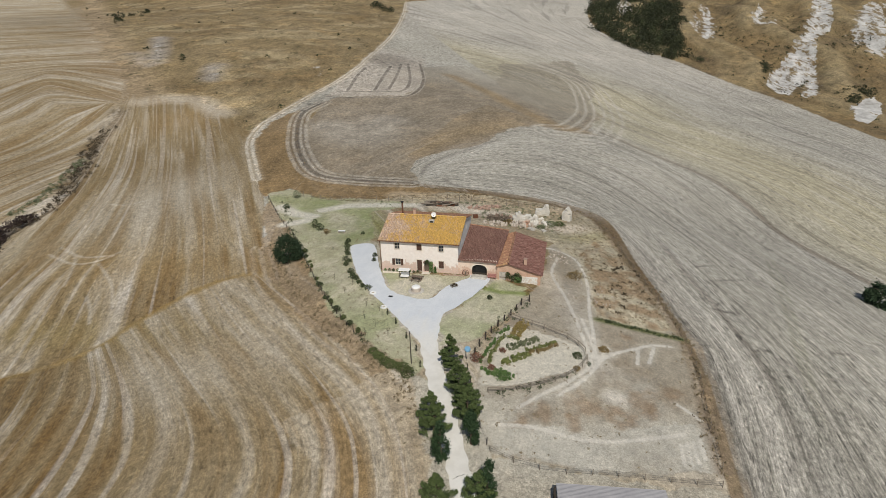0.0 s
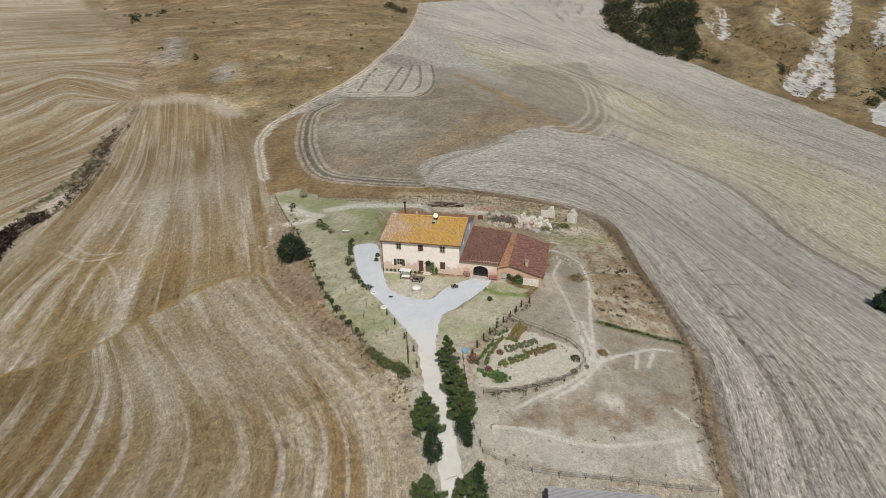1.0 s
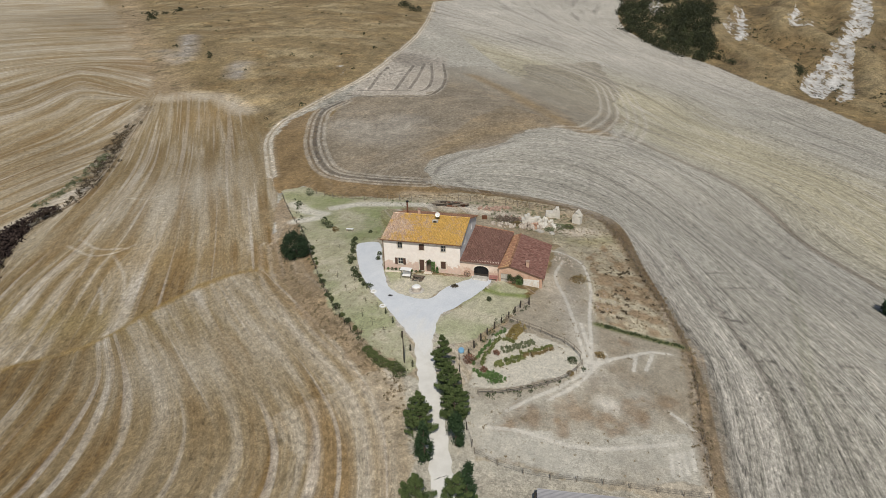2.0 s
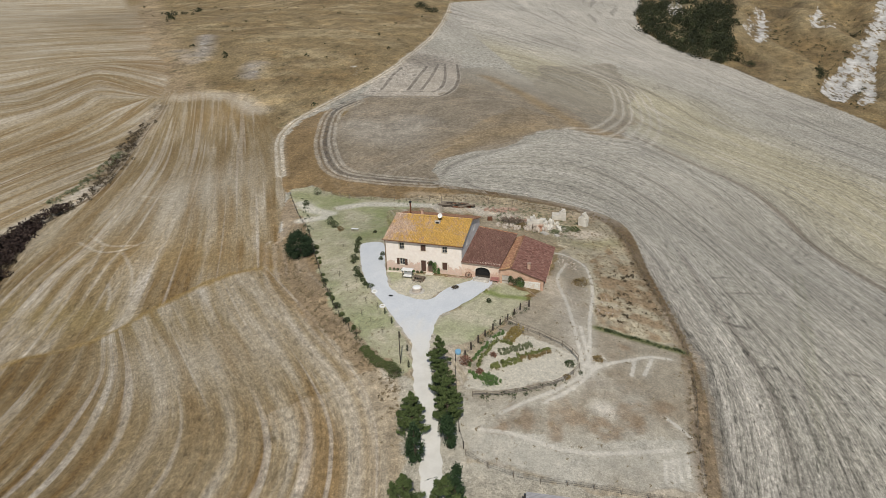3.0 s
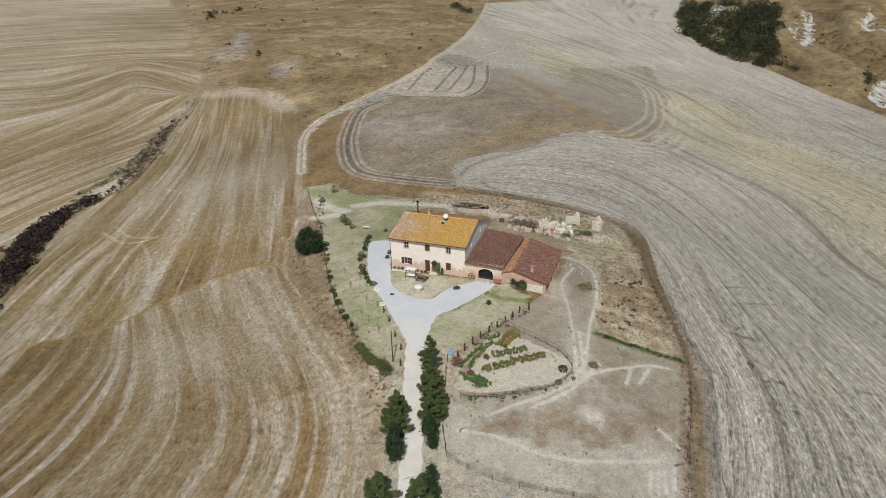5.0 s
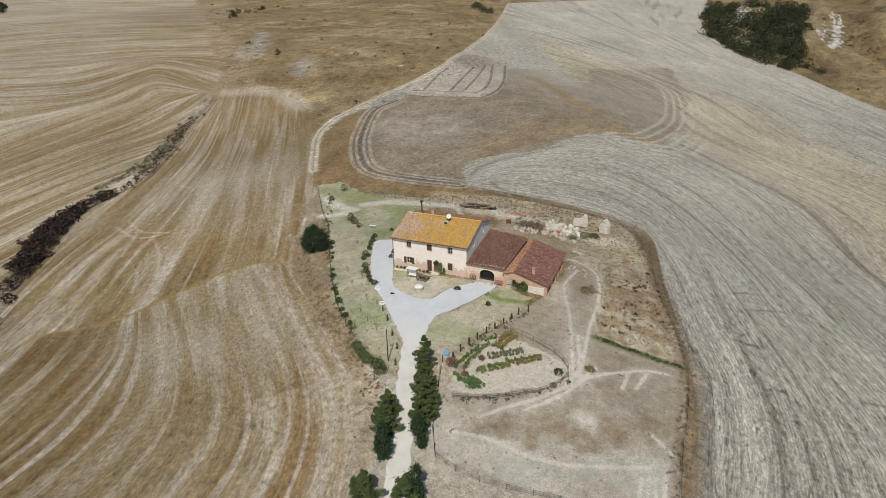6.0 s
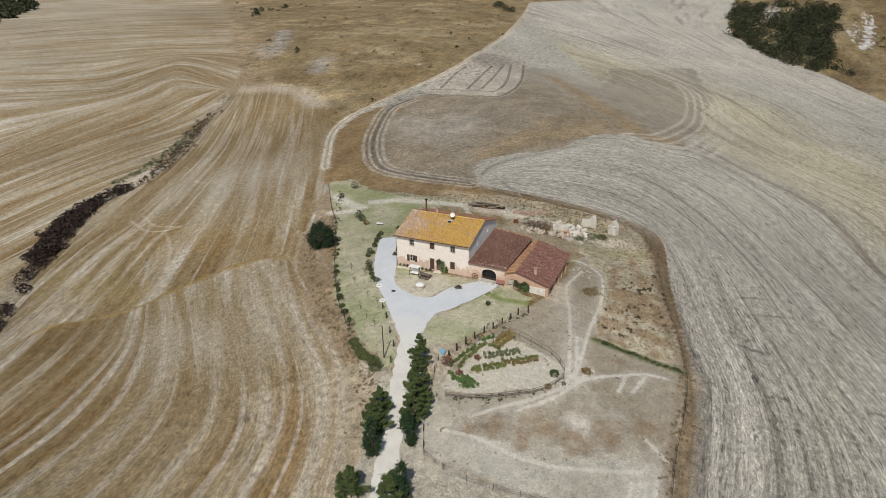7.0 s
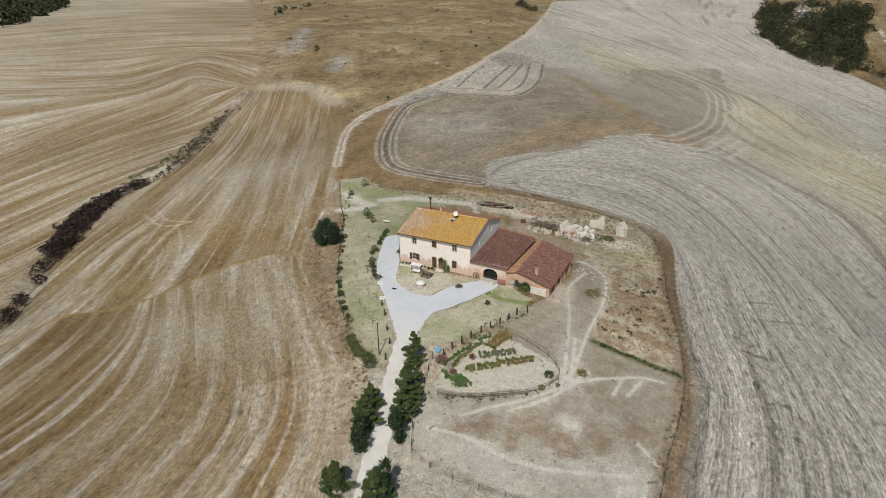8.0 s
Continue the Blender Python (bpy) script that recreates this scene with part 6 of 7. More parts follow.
part("lid", lathe([(0.40, 0.501), (0.38, 0.56), (0.05, 0.58)], 14), M_BLUE, tarp)


# ---- fences ----
def fence(name, line, gap, post_h, post_r, rails, post_mat, rail_mat, label, wire=0.012):
    pts = spaced(line, gap)
    ob = empty(name, on(pts[0][0], pts[0][1]), label, "fence")
    o = ob.location
    tops = []
    for x0, y0, a in pts:
        p = on(x0, y0) - o
        lean = Vector((rnd.uniform(-.06, .06), rnd.uniform(-.06, .06), 0))
        h = post_h * rnd.uniform(0.9, 1.1)
        part("post", rod(p - Vector((0, 0, 0.3)), p + lean + Vector((0, 0, h)), post_r, post_r * 0.85, 7), post_mat, ob)
        tops.append((p, lean, h))
    for f in rails:
        for (p, l, h), (q, m, g) in zip(tops[:-1], tops[1:]):
            part("rail" if wire > 0.02 else "wire", rod(p + l * f + Vector((0, 0, h * f)), q + m * f + Vector((0, 0, g * f)), wire, wire, 5), rail_mat, ob)
    return ob


GARDEN_RAIL = [(24.3, -13.3), (27.7, -14.5), (30.8, -15.4), (33.8, -16.8), (35.5, -18.9), (36.0, -20.6)]
GARDEN_RAIL_LOW = [(36.0, -20.6), (35.2, -22.6), (33.7, -25.0), (30.7, -27.6), (27.5, -29.7), (24.1, -31.1), (21.8, -31.4)]
fence("garden_fence", GARDEN_RAIL, 1.9, 1.0, 0.06, (0.5, 0.92), M_RAIL, M_RAIL, "grey rustic rail fence round the garden", 0.045)
fence("garden_fence", GARDEN_RAIL_LOW, 1.9, 0.9, 0.06, (0.5, 0.92), M_RAIL, M_RAIL, "grey rustic rail fence round the garden", 0.045)
fence("lane_fence", [(19.6, -25.0), (20.5, -28.5), (21.5, -31.6), (23.2, -37.0), (24.8, -40.5)], 2.6, 1.1, 0.06, (0.4, 0.8), M_POST, M_DARK, "thin post fence beside the conifers")
fence("yard_fence", [(27.0, -7.1), (25.8, -8.7), (24.7, -11.9), (22.8, -16.5), (21.9, -19.0), (21.1, -21.6), (20.5, -24.7)], 2.0, 1.15, 0.13, (0.35, 0.75), M_POST, M_DARK, "dark stout posts with wire along the lawn")
fence("field_fence", [(-43.6, 41.5), (-33.4, 27.7), (-26.6, 19.3), (-15.1, 1.7), (-8.0, -8.6), (-0.6, -18.2), (5.1, -23.3)], 2.4, 1.1, 0.05, (0.3, 0.6, 0.9), M_POST, M_DARK, "thin wire fence along the dry lawn")
fence("back_fence", [(-35.3, 44.7), (-27.5, 42.2), (-18.2, 42.5), (-6.8, 44.8), (2.9, 47.3), (13.1, 47.2), (24.3, 46.8), (34.9, 50.4)], 3.0, 1.5, 0.07, (0.3, 0.6, 0.9), M_RAIL, M_DARK, "pale post and wire fence behind the house")
fence("paddock_fence", [(25.0, -40.7), (28.7, -41.8), (33.1, -41.7), (38.0, -40.6), (42.6, -39.9), (45.7, -39.3), (51.3, -38.1)], 2.9, 0.95, 0.05, (0.3, 0.6, 0.9), M_RAIL, M_DARK, "grey post and wire fence at the paddock")
fence("field_fence", YARD_RIM[4:], 3.2, 1.1, 0.05, (0.3, 0.6, 0.9), M_RAIL, M_DARK, "thin wire fence at the paddock's edge")
pole = empty("utility_pole", on(12.4, -27.3), "thin dark wooden pole beside the lane", "pole")
part("shaft", rod((0, 0, -0.4), (0, 0, 5.0), 0.085, 0.06), M_POST, pole)
part("cap", rod((0, 0, 5.001), (0, 0, 5.06), 0.07), M_DARK, pole)
for q in [(5.6, -15.6), (7.6, -18.0), (10.2, -21.6), (12.4, -24.5), (13.8, -27.9)]:
    ob = empty("stake", on(*q), "short dark post with climbing plant by the drive", "post", group="posts by the drive")
    part("shaft", rod((0, 0, -0.2), (0.03, 0, 1.1), 0.06), M_POST, ob)
    v, f = leaves(shell(60, 0.2, 1.0, ROUND, 0.3), 0.08)
    mesh_ob("climber", v, f, M_SHRUB, ob)
for q in [(1.0, -8.7), (4.3, -13.4)]:
    ob = empty("planter", on(*q, 0.02), "white painted tyre planter at the drive's edge", "planter", group="tyre planters")
    part("tyre", lathe([(0.28, 0.02), (0.48, 0.0), (0.56, 0.12), (0.48, 0.26), (0.28, 0.24), (0.24, 0.12)], 18), M_WHITE, ob)
    part("soil", lathe([(0.2, 0.1), (0.27, 0.16), (0.05, 0.18)], 12), M_SOIL, ob)

# ---- before the house ----
wx0, wy0 = 8.2, -7.5
well = empty("well", on(wx0, wy0), "round stone well with a white domed cover", "well")
part("apron", lathe([(1.35, -0.3), (1.35, 0.06), (1.25, 0.1), (0.7, 0.1)], 28), M_STONE, well)
part("curb", lathe([(0.78, 0.101), (0.76, 0.6), (0.86, 0.63), (0.86, 0.75), (0.65, 0.75)], 24), M_RUBBLE, well)
part("cover", lathe([(0.72, 0.755), (0.68, 0.85), (0.45, 0.98), (0.08, 1.04)], 24), M_WHITE, well)
swing = empty("garden_swing", on(5.0, -3.0, 0.02), "white canopied garden swing seat", "garden swing")
for s in (-0.9, 0.9):
    part("leg", rod((s, -0.5, -0.05), (s, 0, 1.65), 0.04), M_DARK, swing)
    part("leg", rod((s, 0.5, -0.05), (s, 0, 1.65), 0.04), M_DARK, swing)
part("crossbar", rod((-0.95, 0, 1.66), (0.95, 0, 1.66), 0.04), M_DARK, swing)
part("seat", box(-0.75, -0.35, 0.45, 0.75, 0.25, 0.55, 0.03), M_WHITE, swing)
part("backrest", box(-0.75, 0.26, 0.5, 0.75, 0.36, 1.1, 0.03), M_WHITE, swing)
part("canopy", box(-1.0, -0.65, 1.70, 1.0, 0.55, 1.77, 0.03), M_WHITE, swing, "white cloth canopy")
table = empty("garden_table", on(7.3, -3.5, 0.02), "dark wooden garden table with benches", "table", -0.15)
part("tabletop", box(-1.0, -0.4, 0.70, 1.0, 0.4, 0.76, 0.02), M_WOOD, table)
for s in (-0.8, 0.8):
    part("trestle", box(s - 0.05, -0.35, -0.05, s + 0.05, 0.35, 0.699, 0.01), M_WOOD, table)
for s in (-0.75, 0.75):
    b = part("bench", box(-1.0, s - 0.15, 0.40, 1.0, s + 0.15, 0.45, 0.01), M_WOOD, table)
    part("bench_leg", box(-0.7, s - 0.1, -0.05, -0.62, s + 0.1, 0.399, 0.01), M_WOOD, b)
    part("bench_leg", box(0.62, s - 0.1, -0.05, 0.7, s + 0.1, 0.399, 0.01), M_WOOD, b)
drain = empty("drain_cover", on(4.4, -9.8, 0.08), "dark iron drain cover in the gravel", "drain cover")
part("grate", box(-0.35, -0.25, -0.02, 0.35, 0.25, 0.03, 0.01), M_DARK, drain)
wheel = empty("cart_wheel", (15.35, -0.42, float(land(15.35, -0.4))), "old iron-rimmed cart wheel against the barn", "cart wheel")
rim = bmesh.new()
for k in range(20):
    t0, t1 = 2 * math.pi * k / 20, 2 * math.pi * (k + 1) / 20
    add_rod(rim, (0.55 * math.cos(t0), 0, 0.58 + 0.55 * math.sin(t0)), (0.55 * math.cos(t1), 0, 0.58 + 0.55 * math.sin(t1)), 0.05, None, 6)
part("rim", rim, M_RUST, wheel)
part("hub", rod((0, -0.1, 0.58), (0, 0.1, 0.58), 0.1), M_WOOD, wheel)
for k in range(8):
    t = math.pi * k / 4 + 0.2
    part("spoke", rod((0.08 * math.cos(t), 0, 0.58 + 0.08 * math.sin(t)), (0.52 * math.cos(t), 0, 0.58 + 0.52 * math.sin(t)), 0.025, None, 5), M_WOOD, wheel)
bench = empty("bench", (20.0, -0.55, float(land(20.0, -0.6))), "faded red wooden bench against the barn wall", "bench")
part("seat", box(-0.75, -0.25, 0.40, 0.75, 0.2, 0.46, 0.01), M_RED, bench)
part("backrest", box(-0.75, 0.2, 0.5, 0.75, 0.25, 0.9, 0.01), M_RED, bench)
for s in (-0.6, 0.6):
    part("leg", box(s - 0.04, -0.2, -0.1, s + 0.04, 0.18, 0.399, 0.01), M_RED, bench)
trough = empty("brick_kerb", (11.3, -0.75, 0.0), "low brick kerb along the facade", "kerb")
for k in range(14):
    part("brick", box(k * 0.28, -0.14, -0.4, k * 0.28 + 0.265, 0.14, 0.22 + 0.02 * (k % 3), 0.015), M_BRICKS, trough)
seat = empty("lawn_bench", on(-15.6, 20.4), "white slab bench on dark feet on the lawn", "bench", 0.1)
part("slab", box(-0.8, -0.3, 0.42, 0.8, 0.3, 0.52, 0.03), M_WHITE, seat)
for s in (-0.6, 0.6):
    part("foot", box(s - 0.1, -0.22, -0.1, s + 0.1, 0.22, 0.419, 0.02), M_RUBBLE, seat)


# ---- rubble and ruins behind the barn ----
def lump(r, seed, squash=0.7):
    bm = bmesh.new()
    bmesh.ops.create_icosphere(bm, subdivisions=1, radius=r)
    q = random.Random(seed)
    for v in bm.verts:
        v.co *= q.uniform(0.7, 1.25)
        v.co.z *= squash
    return bm


STONE_MESHES = []
for k in range(6):
    bm = lump(1.0, k, 0.75)
    me = bpy.data.meshes.new("stone")
    bm.to_mesh(me)
    bm.free()
    STONE_MESHES.append(me)


def pile(at, rx, ry, h, n, size, material, name, label):
    ob = empty(name, on(*at), label, "rubble")
    shared = []
    for me in STONE_MESHES:
        c = me.copy()
        c.materials.append(material)
        shared.append(c)
    for k in range(n):
        t, r = rnd.uniform(0, 6.28), math.sqrt(rnd.random())
        x0, y0 = rx * r * math.cos(t), ry * r * math.sin(t)
        s = size * (0.3 + 1.5 * rnd.random() ** 2.2)
        st = new("stone", rnd.choice(shared))
        st.parent = ob
        zz = float(land(at[0] + x0, at[1] + y0)) - ob.location.z + h * (1 - r) * rnd.random() + s * 0.3
        st.matrix_basis = Matrix.LocRotScale((x0, y0, zz), Euler((rnd.uniform(0, 6), rnd.uniform(0, 6), rnd.uniform(0, 6))), (s, s * rnd.uniform(0.6, 1), s * rnd.uniform(0.5, 0.9)))
    return ob


def ruin(at, w, d, h, turn, label, material=M_ASHLAR, drop=0.45):
    """A stump of wall in courses of squared stone, broken off unevenly at the top."""
    ob = empty("ruin", on(*at, -0.25), label, "ruin", turn)
    course, z0 = 0.34, 0.0
    high, lean = rnd.uniform(0.25, 0.75), rnd.uniform(0, 6)
    while z0 < h:
        x0 = -w / 2 + rnd.uniform(-0.1, 0.1)
        while x0 < w / 2 - 0.12:
            x1 = min(x0 + rnd.uniform(0.4, 0.85), w / 2 + 0.06)
            at_x = (x0 + x1) / 2 / w + 0.5
            top = h * (1 - drop * abs(at_x - high) * 1.6 - 0.12 * math.sin(9 * at_x + lean))
            if z0 + course * 0.5 < top:
                y0, y1 = -d / 2 + rnd.uniform(-0.06, 0.06), d / 2 + rnd.uniform(-0.06, 0.06)
                if z0 + course > top - 0.3 and rnd.random() < 0.5:
                    y0 += d * rnd.uniform(0.1, 0.45)
                part("stone", box(x0, y0, z0, x1 - 0.012, y1, z0 + course - 0.012, 0.03), material, ob)
            x0 = x1
        z0 += course
    return ob


ruin((26.7, 42.1), 3.2, 1.5, 2.5, 0.1, "broken white stone wall stump in rough grass")
ruin((32.4, 40.5), 1.9, 1.6, 3.1, -0.3, "broken white stone pillar in rough grass", M_ASHLAR, 0.2)
ruin((21.8, 33.8), 2.6, 1.4, 2.6, 0.2, "ruined pale stone wall among rubble")
ruin((24.0, 34.6), 1.7, 1.2, 2.3, -0.2, "ruined pale stone wall among rubble")
ruin((23.6, 31.4), 1.3, 1.0, 1.9, -0.2, "ruined brown brick wall among rubble", M_BRICK)
pile((22.6, 31.2), 2.6, 1.7, 1.1, 90, 0.40, M_RUBBLE, "rubble_heap", "heap of brown brick rubble and broken masonry")
pile((26.8, 34.2), 3.2, 1.7, 0.7, 60, 0.40, M_ASHLAR, "stone_heap", "scattered heap of pale building stones")
pile((24.8, 37.4), 2.4, 1.2, 0.6, 36, 0.42, M_ASHLAR, "stone_heap", "scattered heap of pale building stones")
for q, r, h, m, l in (((28.8, 34.2), 1.5, 1.0, M_SAGE, "grey-green bramble bush among the ruins"), ((30.8, 35.4), 1.3, 0.9, M_HEDGE, "green bramble bush among the ruins"), ((26.8, 31.2), 1.2, 0.7, M_SAGE, "grey-green weeds among the ruins"), ((19.8, 31.8), 1.1, 1.0, M_DRY, "dry brown bush beside the rubble")):
    shrub("bramble_bush", q, r, h, m, l, int(360 * r), 0.13)
pile((16.9, 30.4), 2.8, 1.5, 0.7, 90, 0.34, M_RUBBLE, "rubble_heap", "grey heap of stones and branches behind the barn")
pile((11.4, 41.7), 3.0, 1.3, 0.8, 120, 0.24, M_BRICKS, "brick_heap", "heap of old red bricks by the fence")
pile((14.3, 44.5), 2.5, 1.0, 0.6, 50, 0.28, M_BRICKS, "brick_heap", "heap of old red bricks by the fence")
pile((18.5, 36.4), 4.5, 1.6, 0.4, 80, 0.22, M_BRICKS, "brick_heap", "scattered old bricks and broken tiles behind the barn")
pile((31.5, 14.6), 2.5, 3.5, 0.15, 70, 0.16, M_RUBBLE, "loose_stones", "loose stones on bare ground beside the wing")
pile((36.8, -1.0), 4.0, 5.0, 0.1, 90, 0.13, M_RUBBLE, "loose_stones", "loose stones on the rough paddock ground")
wood = empty("log_pile", on(2.0, 42.3), "long stack of dark weathered logs and beams", "log pile", 0.05)
for k in range(52):
    x0, z0 = rnd.uniform(-3.4, 3.6), rnd.uniform(0.05, 0.95)
    part("log", rod((x0 - rnd.uniform(.7, 1.4), rnd.uniform(-.7, .7), z0), (x0 + rnd.uniform(.7, 1.4), rnd.uniform(-.7, .7), z0 + rnd.uniform(-.1, .15)), rnd.uniform(.12, .24), None, 7), (M_POST, M_WOOD, M_POST, M_RUST, M_RAIL)[k % 5], wood)
brush = empty("brush_heap", on(17.2, 33.6), "heap of grey dead branches", "brushwood")
bm = bmesh.new()
for k in range(160):
    x0, y0, t = rnd.uniform(-2.4, 2.4), rnd.uniform(-1.2, 1.2), rnd.uniform(0, 6.28)
    add_rod(bm, (x0, y0, rnd.uniform(0.1, 1.2)), (x0 + math.cos(t), y0 + 0.7 * math.sin(t), rnd.uniform(0.1, 1.4)), 0.06, 0.025, 4)
tagged(part("branches", bm, M_WOOD, brush), kind="stuff")
crate = empty("crate", on(11.9, 33.9), "small faded red wooden crate", "crate", 0.3)
for k in range(4):
    part("slat", box(-0.55, -0.4, 0.02 + k * 0.2, 0.55, 0.4, 0.18 + k * 0.2, 0.02), M_RUST, crate)
for (x0, y0), s in (((24.9, 29.2), 0.8), ((27.6, 29.2), 0.6)):
    slab = empty("stone_slab", on(x0, y0), "pale squared stone slab lying in grass", "stone", rnd.uniform(0, 3), "stone slabs")
    part("slab", box(-s, -s * 0.7, -0.1, s, s * 0.7, 0.35, 0.04), M_STONE, slab)

# ---- shed roof below the paddock ----
shed = empty("shed", on(38.2, -47.7), "long open shed with grey corrugated roof", "shed", 0.09)
v, f = [], []
ROOF_LINE = [(-5.0, 2.2), (0.0, 3.2), (3.4, 2.75)]
ys = np.linspace(-5.0, 3.4, 169)
for j, yy in enumerate(ys):
    zz = float(np.interp(yy, [q[0] for q in ROOF_LINE], [q[1] for q in ROOF_LINE])) + 0.03 * math.cos(j * math.pi / 2)
    v += [(-5.5, yy, zz), (5.5, yy, zz)]
f = [(2 * j, 2 * j + 1, 2 * j + 3, 2 * j + 2) for j in range(len(ys) - 1)]
shed_roof = mesh_ob("roof", v, f, M_SHEET, shed, "grey corrugated sheets")
for s in (-5.1, 5.1):
    for yy, zz in ((-4.7, 2.15), (0, 3.1), (3.1, 2.7)):
        part("post", rod((s, yy, -1.5), (s, yy, zz), 0.09), M_WOOD, shed)
part("beam", box(-5.2, 3.05, 2.58, 5.2, 3.15, 2.72, 0.01), M_WOOD, shed)
part("side_wall", box(-5.75, -4.6, -1.5, -5.55, 3.2, 2.5, 0.01), M_POST, shed, "black boarded end")

# ---- thickets, ditch scrub and tufts ----
def scatter(name, pts, sizes, per, leaf, label, category, squash=0.8, leafsize=0.35):
    vs, fs, k = [], [], 0
    zs = land(pts[:, 0], pts[:, 1])
    for (x0, y0), z0, s in zip(pts, zs, sizes):
        p = shell(per, s, s * 1.5 * squash, ROUND, 0.35, rnd.uniform(0, 9)) + np.array([x0, y0, z0 - 0.1 * s])
        v, f = leaves(p, leafsize * s)
        vs.append(v), fs.append(f + k)
        k += len(v)
    v, f = np.vstack(vs), np.vstack(fs)
    me = bpy.data.meshes.new(name)
    me.vertices.add(len(v)), me.loops.add(f.size), me.polygons.add(len(f))
    me.vertices.foreach_set("co", v.astype(np.float32).ravel())
    me.loops.foreach_set("vertex_index", f.astype(np.int32).ravel())
    me.polygons.foreach_set("loop_start", (np.arange(len(f)) * 4).astype(np.int32))
    me.update(calc_edges=True)
    me.materials.append(leaf)
    return tagged(new(name, me), label, category, kind="stuff")


def within(poly, n):
    poly = np.array(poly)
    lo, hi = poly.min(0), poly.max(0)
    p = rng.uniform(lo, hi, (n * 8, 2))
    return p[inside(p[:, 0], p[:, 1], poly)][:n]


def along(line, n, wide):
    c = curve(line)
    s = np.concatenate([[0], np.cumsum(np.hypot(*np.diff(c, axis=0).T))])
    t = rng.uniform(0, s[-1], n)
    return np.stack([np.interp(t, s, c[:, 0]), np.interp(t, s, c[:, 1])], 1) + rng.normal(0, wide, (n, 2))


WOOD_A = [(53.2, 838.5), (48.9, 732.1), (57.9, 641.7), (85.8, 572.7), (105.4, 542.6), (129.3, 523.4), (142.2, 633.7), (150.5, 742.8), (165.0, 832.1), (111.6, 860.4)]
p = np.vstack([within(WOOD_A, 330), along([(163.2, 812.2), (143.2, 691.7), (136.3, 595.1), (131.2, 526.5)], 60, 6), along([(58.8, 628.2), (85.1, 561.3), (104.9, 537.4), (128.7, 518.7)], 40, 3)])
p = p[np.hypot((p[:, 0] - 96) / 9, (p[:, 1] - 800) / 45) > 1]
scatter("wood", p, rng.uniform(2.5, 8, len(p)), 170, M_THICKET, "dark thicket of scrub oak on the far slope", "wood", 1.0, 0.13)
p = within(WOOD_A, 45)
scatter("wood", p, rng.uniform(2, 5, len(p)), 110, M_SHRUB, "lighter green scrub oak in the thicket", "wood", 1.25, 0.15)
for q, n0, s in (([(133.6, 536.3), (149.6, 523.5), (153.3, 516.0)], 14, 3), ([(192.0, 494.5), (199.7, 507.5), (196.6, 484.9)], 22, 3), ([(228.7, 409.6), (243.6, 425.2), (238.3, 400.0), (224.8, 382.6)], 40, 3.5), ([(-162.5, 509.2), (-146.7, 494.3), (-138.2, 483.9)], 16, 4), ([(250.3, 615.0), (250.2, 604.4)], 4, 2.5)):
    p = along(q, n0, 3)
    scatter("far_bushes", p, rng.uniform(s * 0.5, s, len(p)), 100, M_THICKET, "dark bushes on the far slope", "bushes", 1.0, 0.17)
p = np.vstack([within(HILL_EDGE + LANE_UP[7:], 150), within([(168.8, 755.6), (161.4, 480.6), (214.2, 353.6), (206.6, 286.5), (337.4, 629.4)], 900)])
bare = np.zeros(len(p), bool)
for face in SCREE_FACES:
    bare |= inside(p[:, 0], p[:, 1], face)
p = p[~bare]
scatter("hill_scrub", p, rng.uniform(0.3, 1.3, len(p)) ** 1.8, 16, M_THICKET, "scattered dark scrub on the dry hillside", "scrub", 0.7, 0.4)
p = within([(-651.7, 306.2), (-414.1, 168.9), (-418.4, 182.0), (-444.3, 210.4), (-518.8, 274.5), (-605.5, 346.3)], 120)
scatter("wood", p, rng.uniform(4, 8, len(p)), 40, M_THICKET, "dark wooded gully beyond the field crest", "wood", 0.8, 0.3)
p = along([(-287.9, 301.7), (-385.5, 437.5), (-314.8, 362.9), (-362.0, 441.3)], 26, 2)
scatter("far_bushes", p, rng.uniform(1, 2.6, len(p)), 36, M_THICKET, "dark bushes on the dry hill", "bushes", 0.9, 0.3)
p = np.array([(-162.1, 188.8), (-163.4, 191.3)])
scatter("far_bushes", p, np.array([1.8, 1.2]), 60, M_THICKET, "single dark bush on the dry hill", "bushes", 1.2, 0.25)
p = along(DITCH[2:10], 260, 1.5)
scatter("ditch_scrub", p, rng.uniform(0.2, 0.8, len(p)), 26, M_BRAMBLE, "brown brambles and dead scrub in the ditch", "scrub", 0.8, 0.35)
p = np.vstack([along([(-91.0, -9.5), (-96.3, -2.0), (-99.5, 6.0), (-101.5, 13.4)], 230, 1.9), along([(-70.6, -34.3), (-75.5, -28.5), (-86.1, -15.6), (-90.5, -6.8)], 40, 0.8), along([(-94.1, 0.4), (-102.3, 15.2), (-101.6, 24.1)], 50, 1.2)])
scatter("ditch_scrub", p, rng.uniform(0.6, 1.5, len(p)) ** 1.5, 80, M_THORN, "thick dark brambles in the ditch", "scrub", 0.7, 0.19)
p = along([(-109.6, 25.5), (-108.1, 29.4), (-109.3, 38.9), (-114.9, 53.2), (-119.8, 65.5)], 90, 1.2)
scatter("ditch_scrub", p, rng.uniform(0.3, 0.9, len(p)), 30, M_SAGE, "grey-green weeds on the ditch bank", "weeds", 0.6, 0.3)
p = along(PADDOCK_DITCH, 100, 0.25)
scatter("ditch_grass", p, rng.uniform(0.12, 0.34, len(p)), 16, M_SHRUB, "green weeds along the paddock ditch", "weeds", 0.6, 0.4)
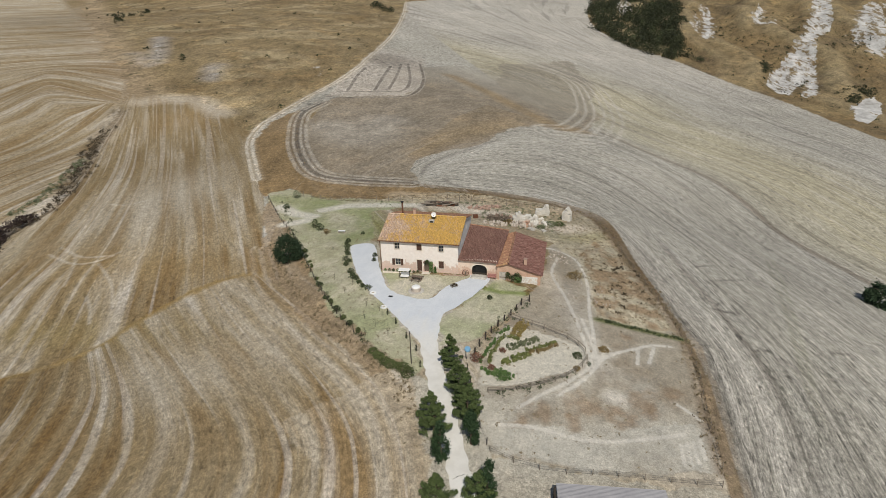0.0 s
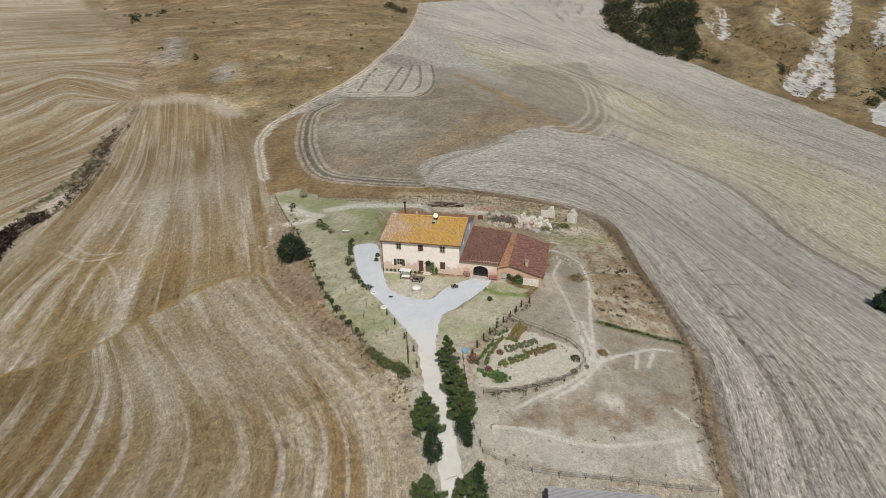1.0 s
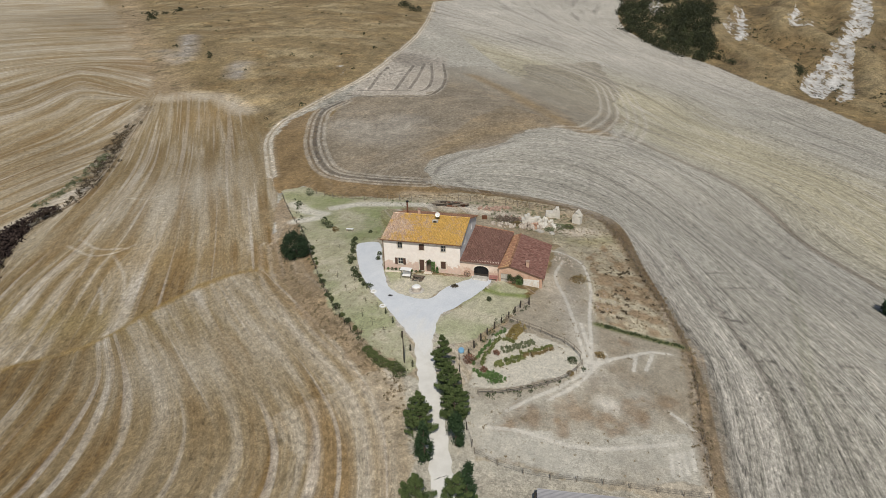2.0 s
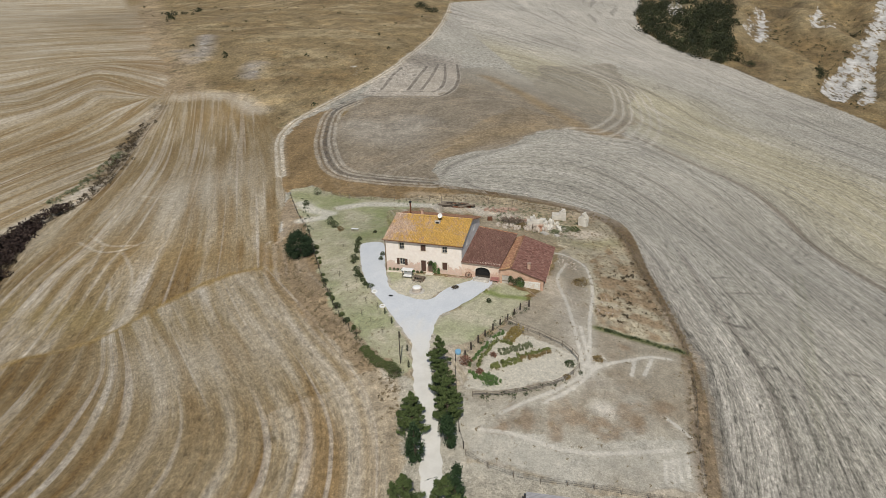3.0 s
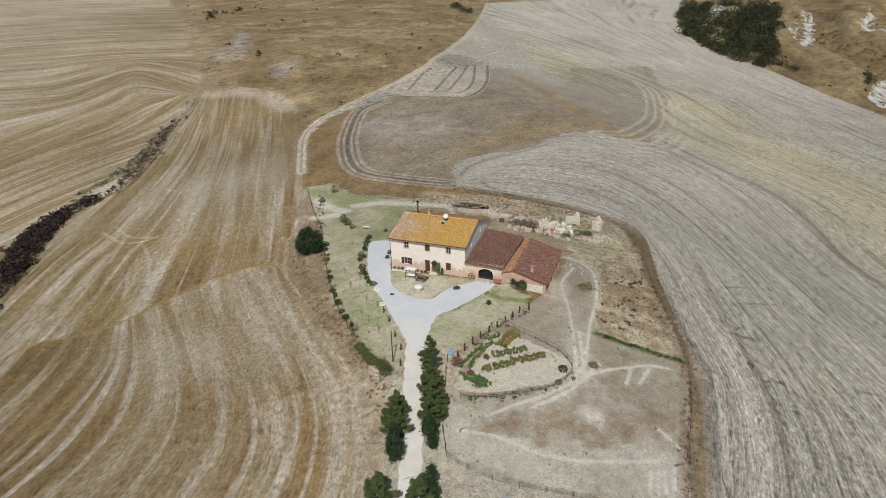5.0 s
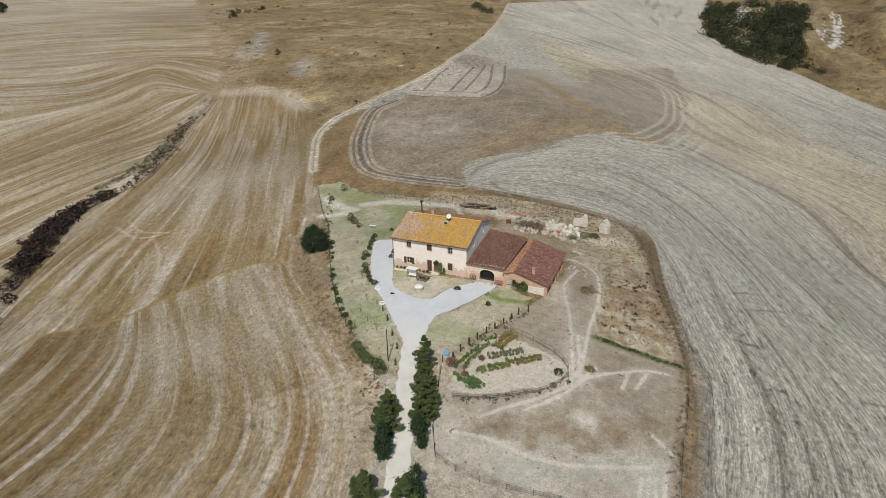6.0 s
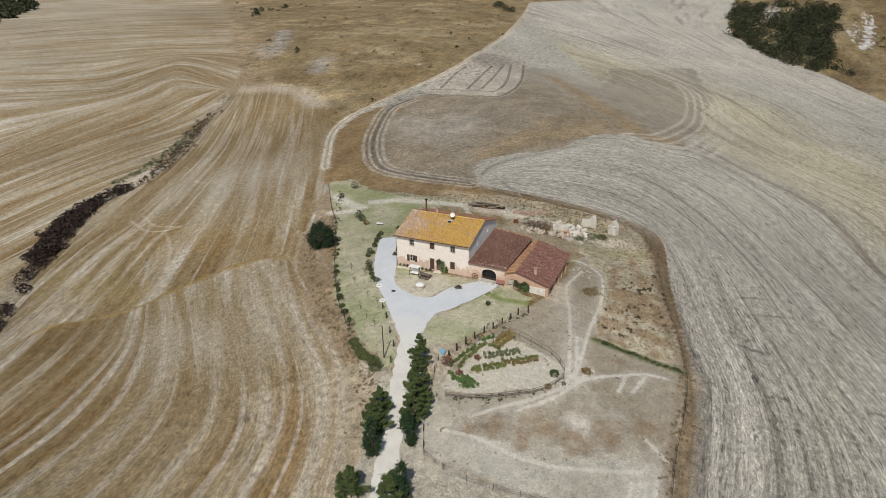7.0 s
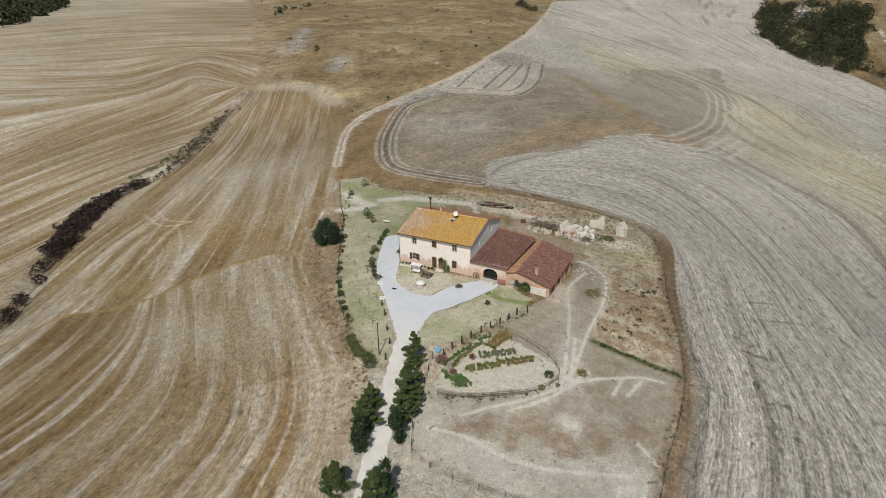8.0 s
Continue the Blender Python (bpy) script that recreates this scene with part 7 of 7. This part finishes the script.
p = np.vstack([along(YARD_RIM, 700, 0.7), along(RING, 260, 4), along(LANE_LOW[:7], 420, 1.0) + np.array([2.0, 1.2]), along([(-31.7, 44.3), (-16.0, 44.8), (3.3, 51.7), (19.6, 50.5), (33.6, 49.8)], 320, 1.3)])
scatter("grass_tufts", p, rng.uniform(0.08, 0.3, len(p)), 14, M_GRASS, "dry brown grass tufts on the verges", "grass", 0.8, 0.45)
p = np.vstack([within(PADDOCK, 320), within([(27.2, 45.0), (39.1, 44.3), (45.2, 20.1), (48.2, 3.8), (49.8, -7.6), (37.7, -8.9), (34.6, 15.9), (27.3, 27.0)], 900)])
scatter("grass_tufts", p, rng.uniform(0.08, 0.26, len(p)), 10, M_GRASS, "sparse dry weeds on the trodden ground", "grass", 0.6, 0.45)
p = within([(35.8, 13.7), (40.7, 30.5), (46.1, 14.9), (47.7, 1.3), (42.3, -7.6), (37.9, -4.5)], 70)
scatter("dark_weeds", p, rng.uniform(0.25, 0.65, len(p)) ** 2 * 1.3, 20, M_BRAMBLE, "dark dead thistles on rough ground", "weeds", 0.5, 0.4)
p = np.vstack([within([(11.1, 43.1), (26.5, 51.5), (32.6, 43.8), (29.0, 28.1), (20.5, 28.4), (13.8, 30.5)], 230), within([(-15.3, 43.1), (7.0, 48.9), (21.4, 48.2), (22.3, 41.9), (8.5, 42.1), (-14.3, 40.5)], 60)])
scatter("weeds", p, rng.uniform(0.12, 0.45, len(p)), 22, M_SAGE, "green and brown weeds among the rubble", "weeds", 0.6, 0.32)
p = within(LAWN, 380)
scatter("grass_tufts", p, rng.uniform(0.08, 0.22, len(p)), 10, M_GRASS, "dry tufts on the parched lawn", "grass", 0.5, 0.45)
p = np.vstack([along([(-39.9, 42.4), (-24.5, 16.0), (-11.9, -3.1), (-2.1, -16.0), (5.5, -24.1)], 110, 0.4), along([(27.1, -7.7), (24.7, -12.4), (22.0, -19.4), (20.5, -24.7)], 40, 0.5), along(GARDEN_RAIL_LOW, 36, 0.4)])
scatter("fence_weeds", p, rng.uniform(0.15, 0.4, len(p)), 18, M_SHRUB, "weeds growing along the fences", "weeds", 0.8, 0.35)
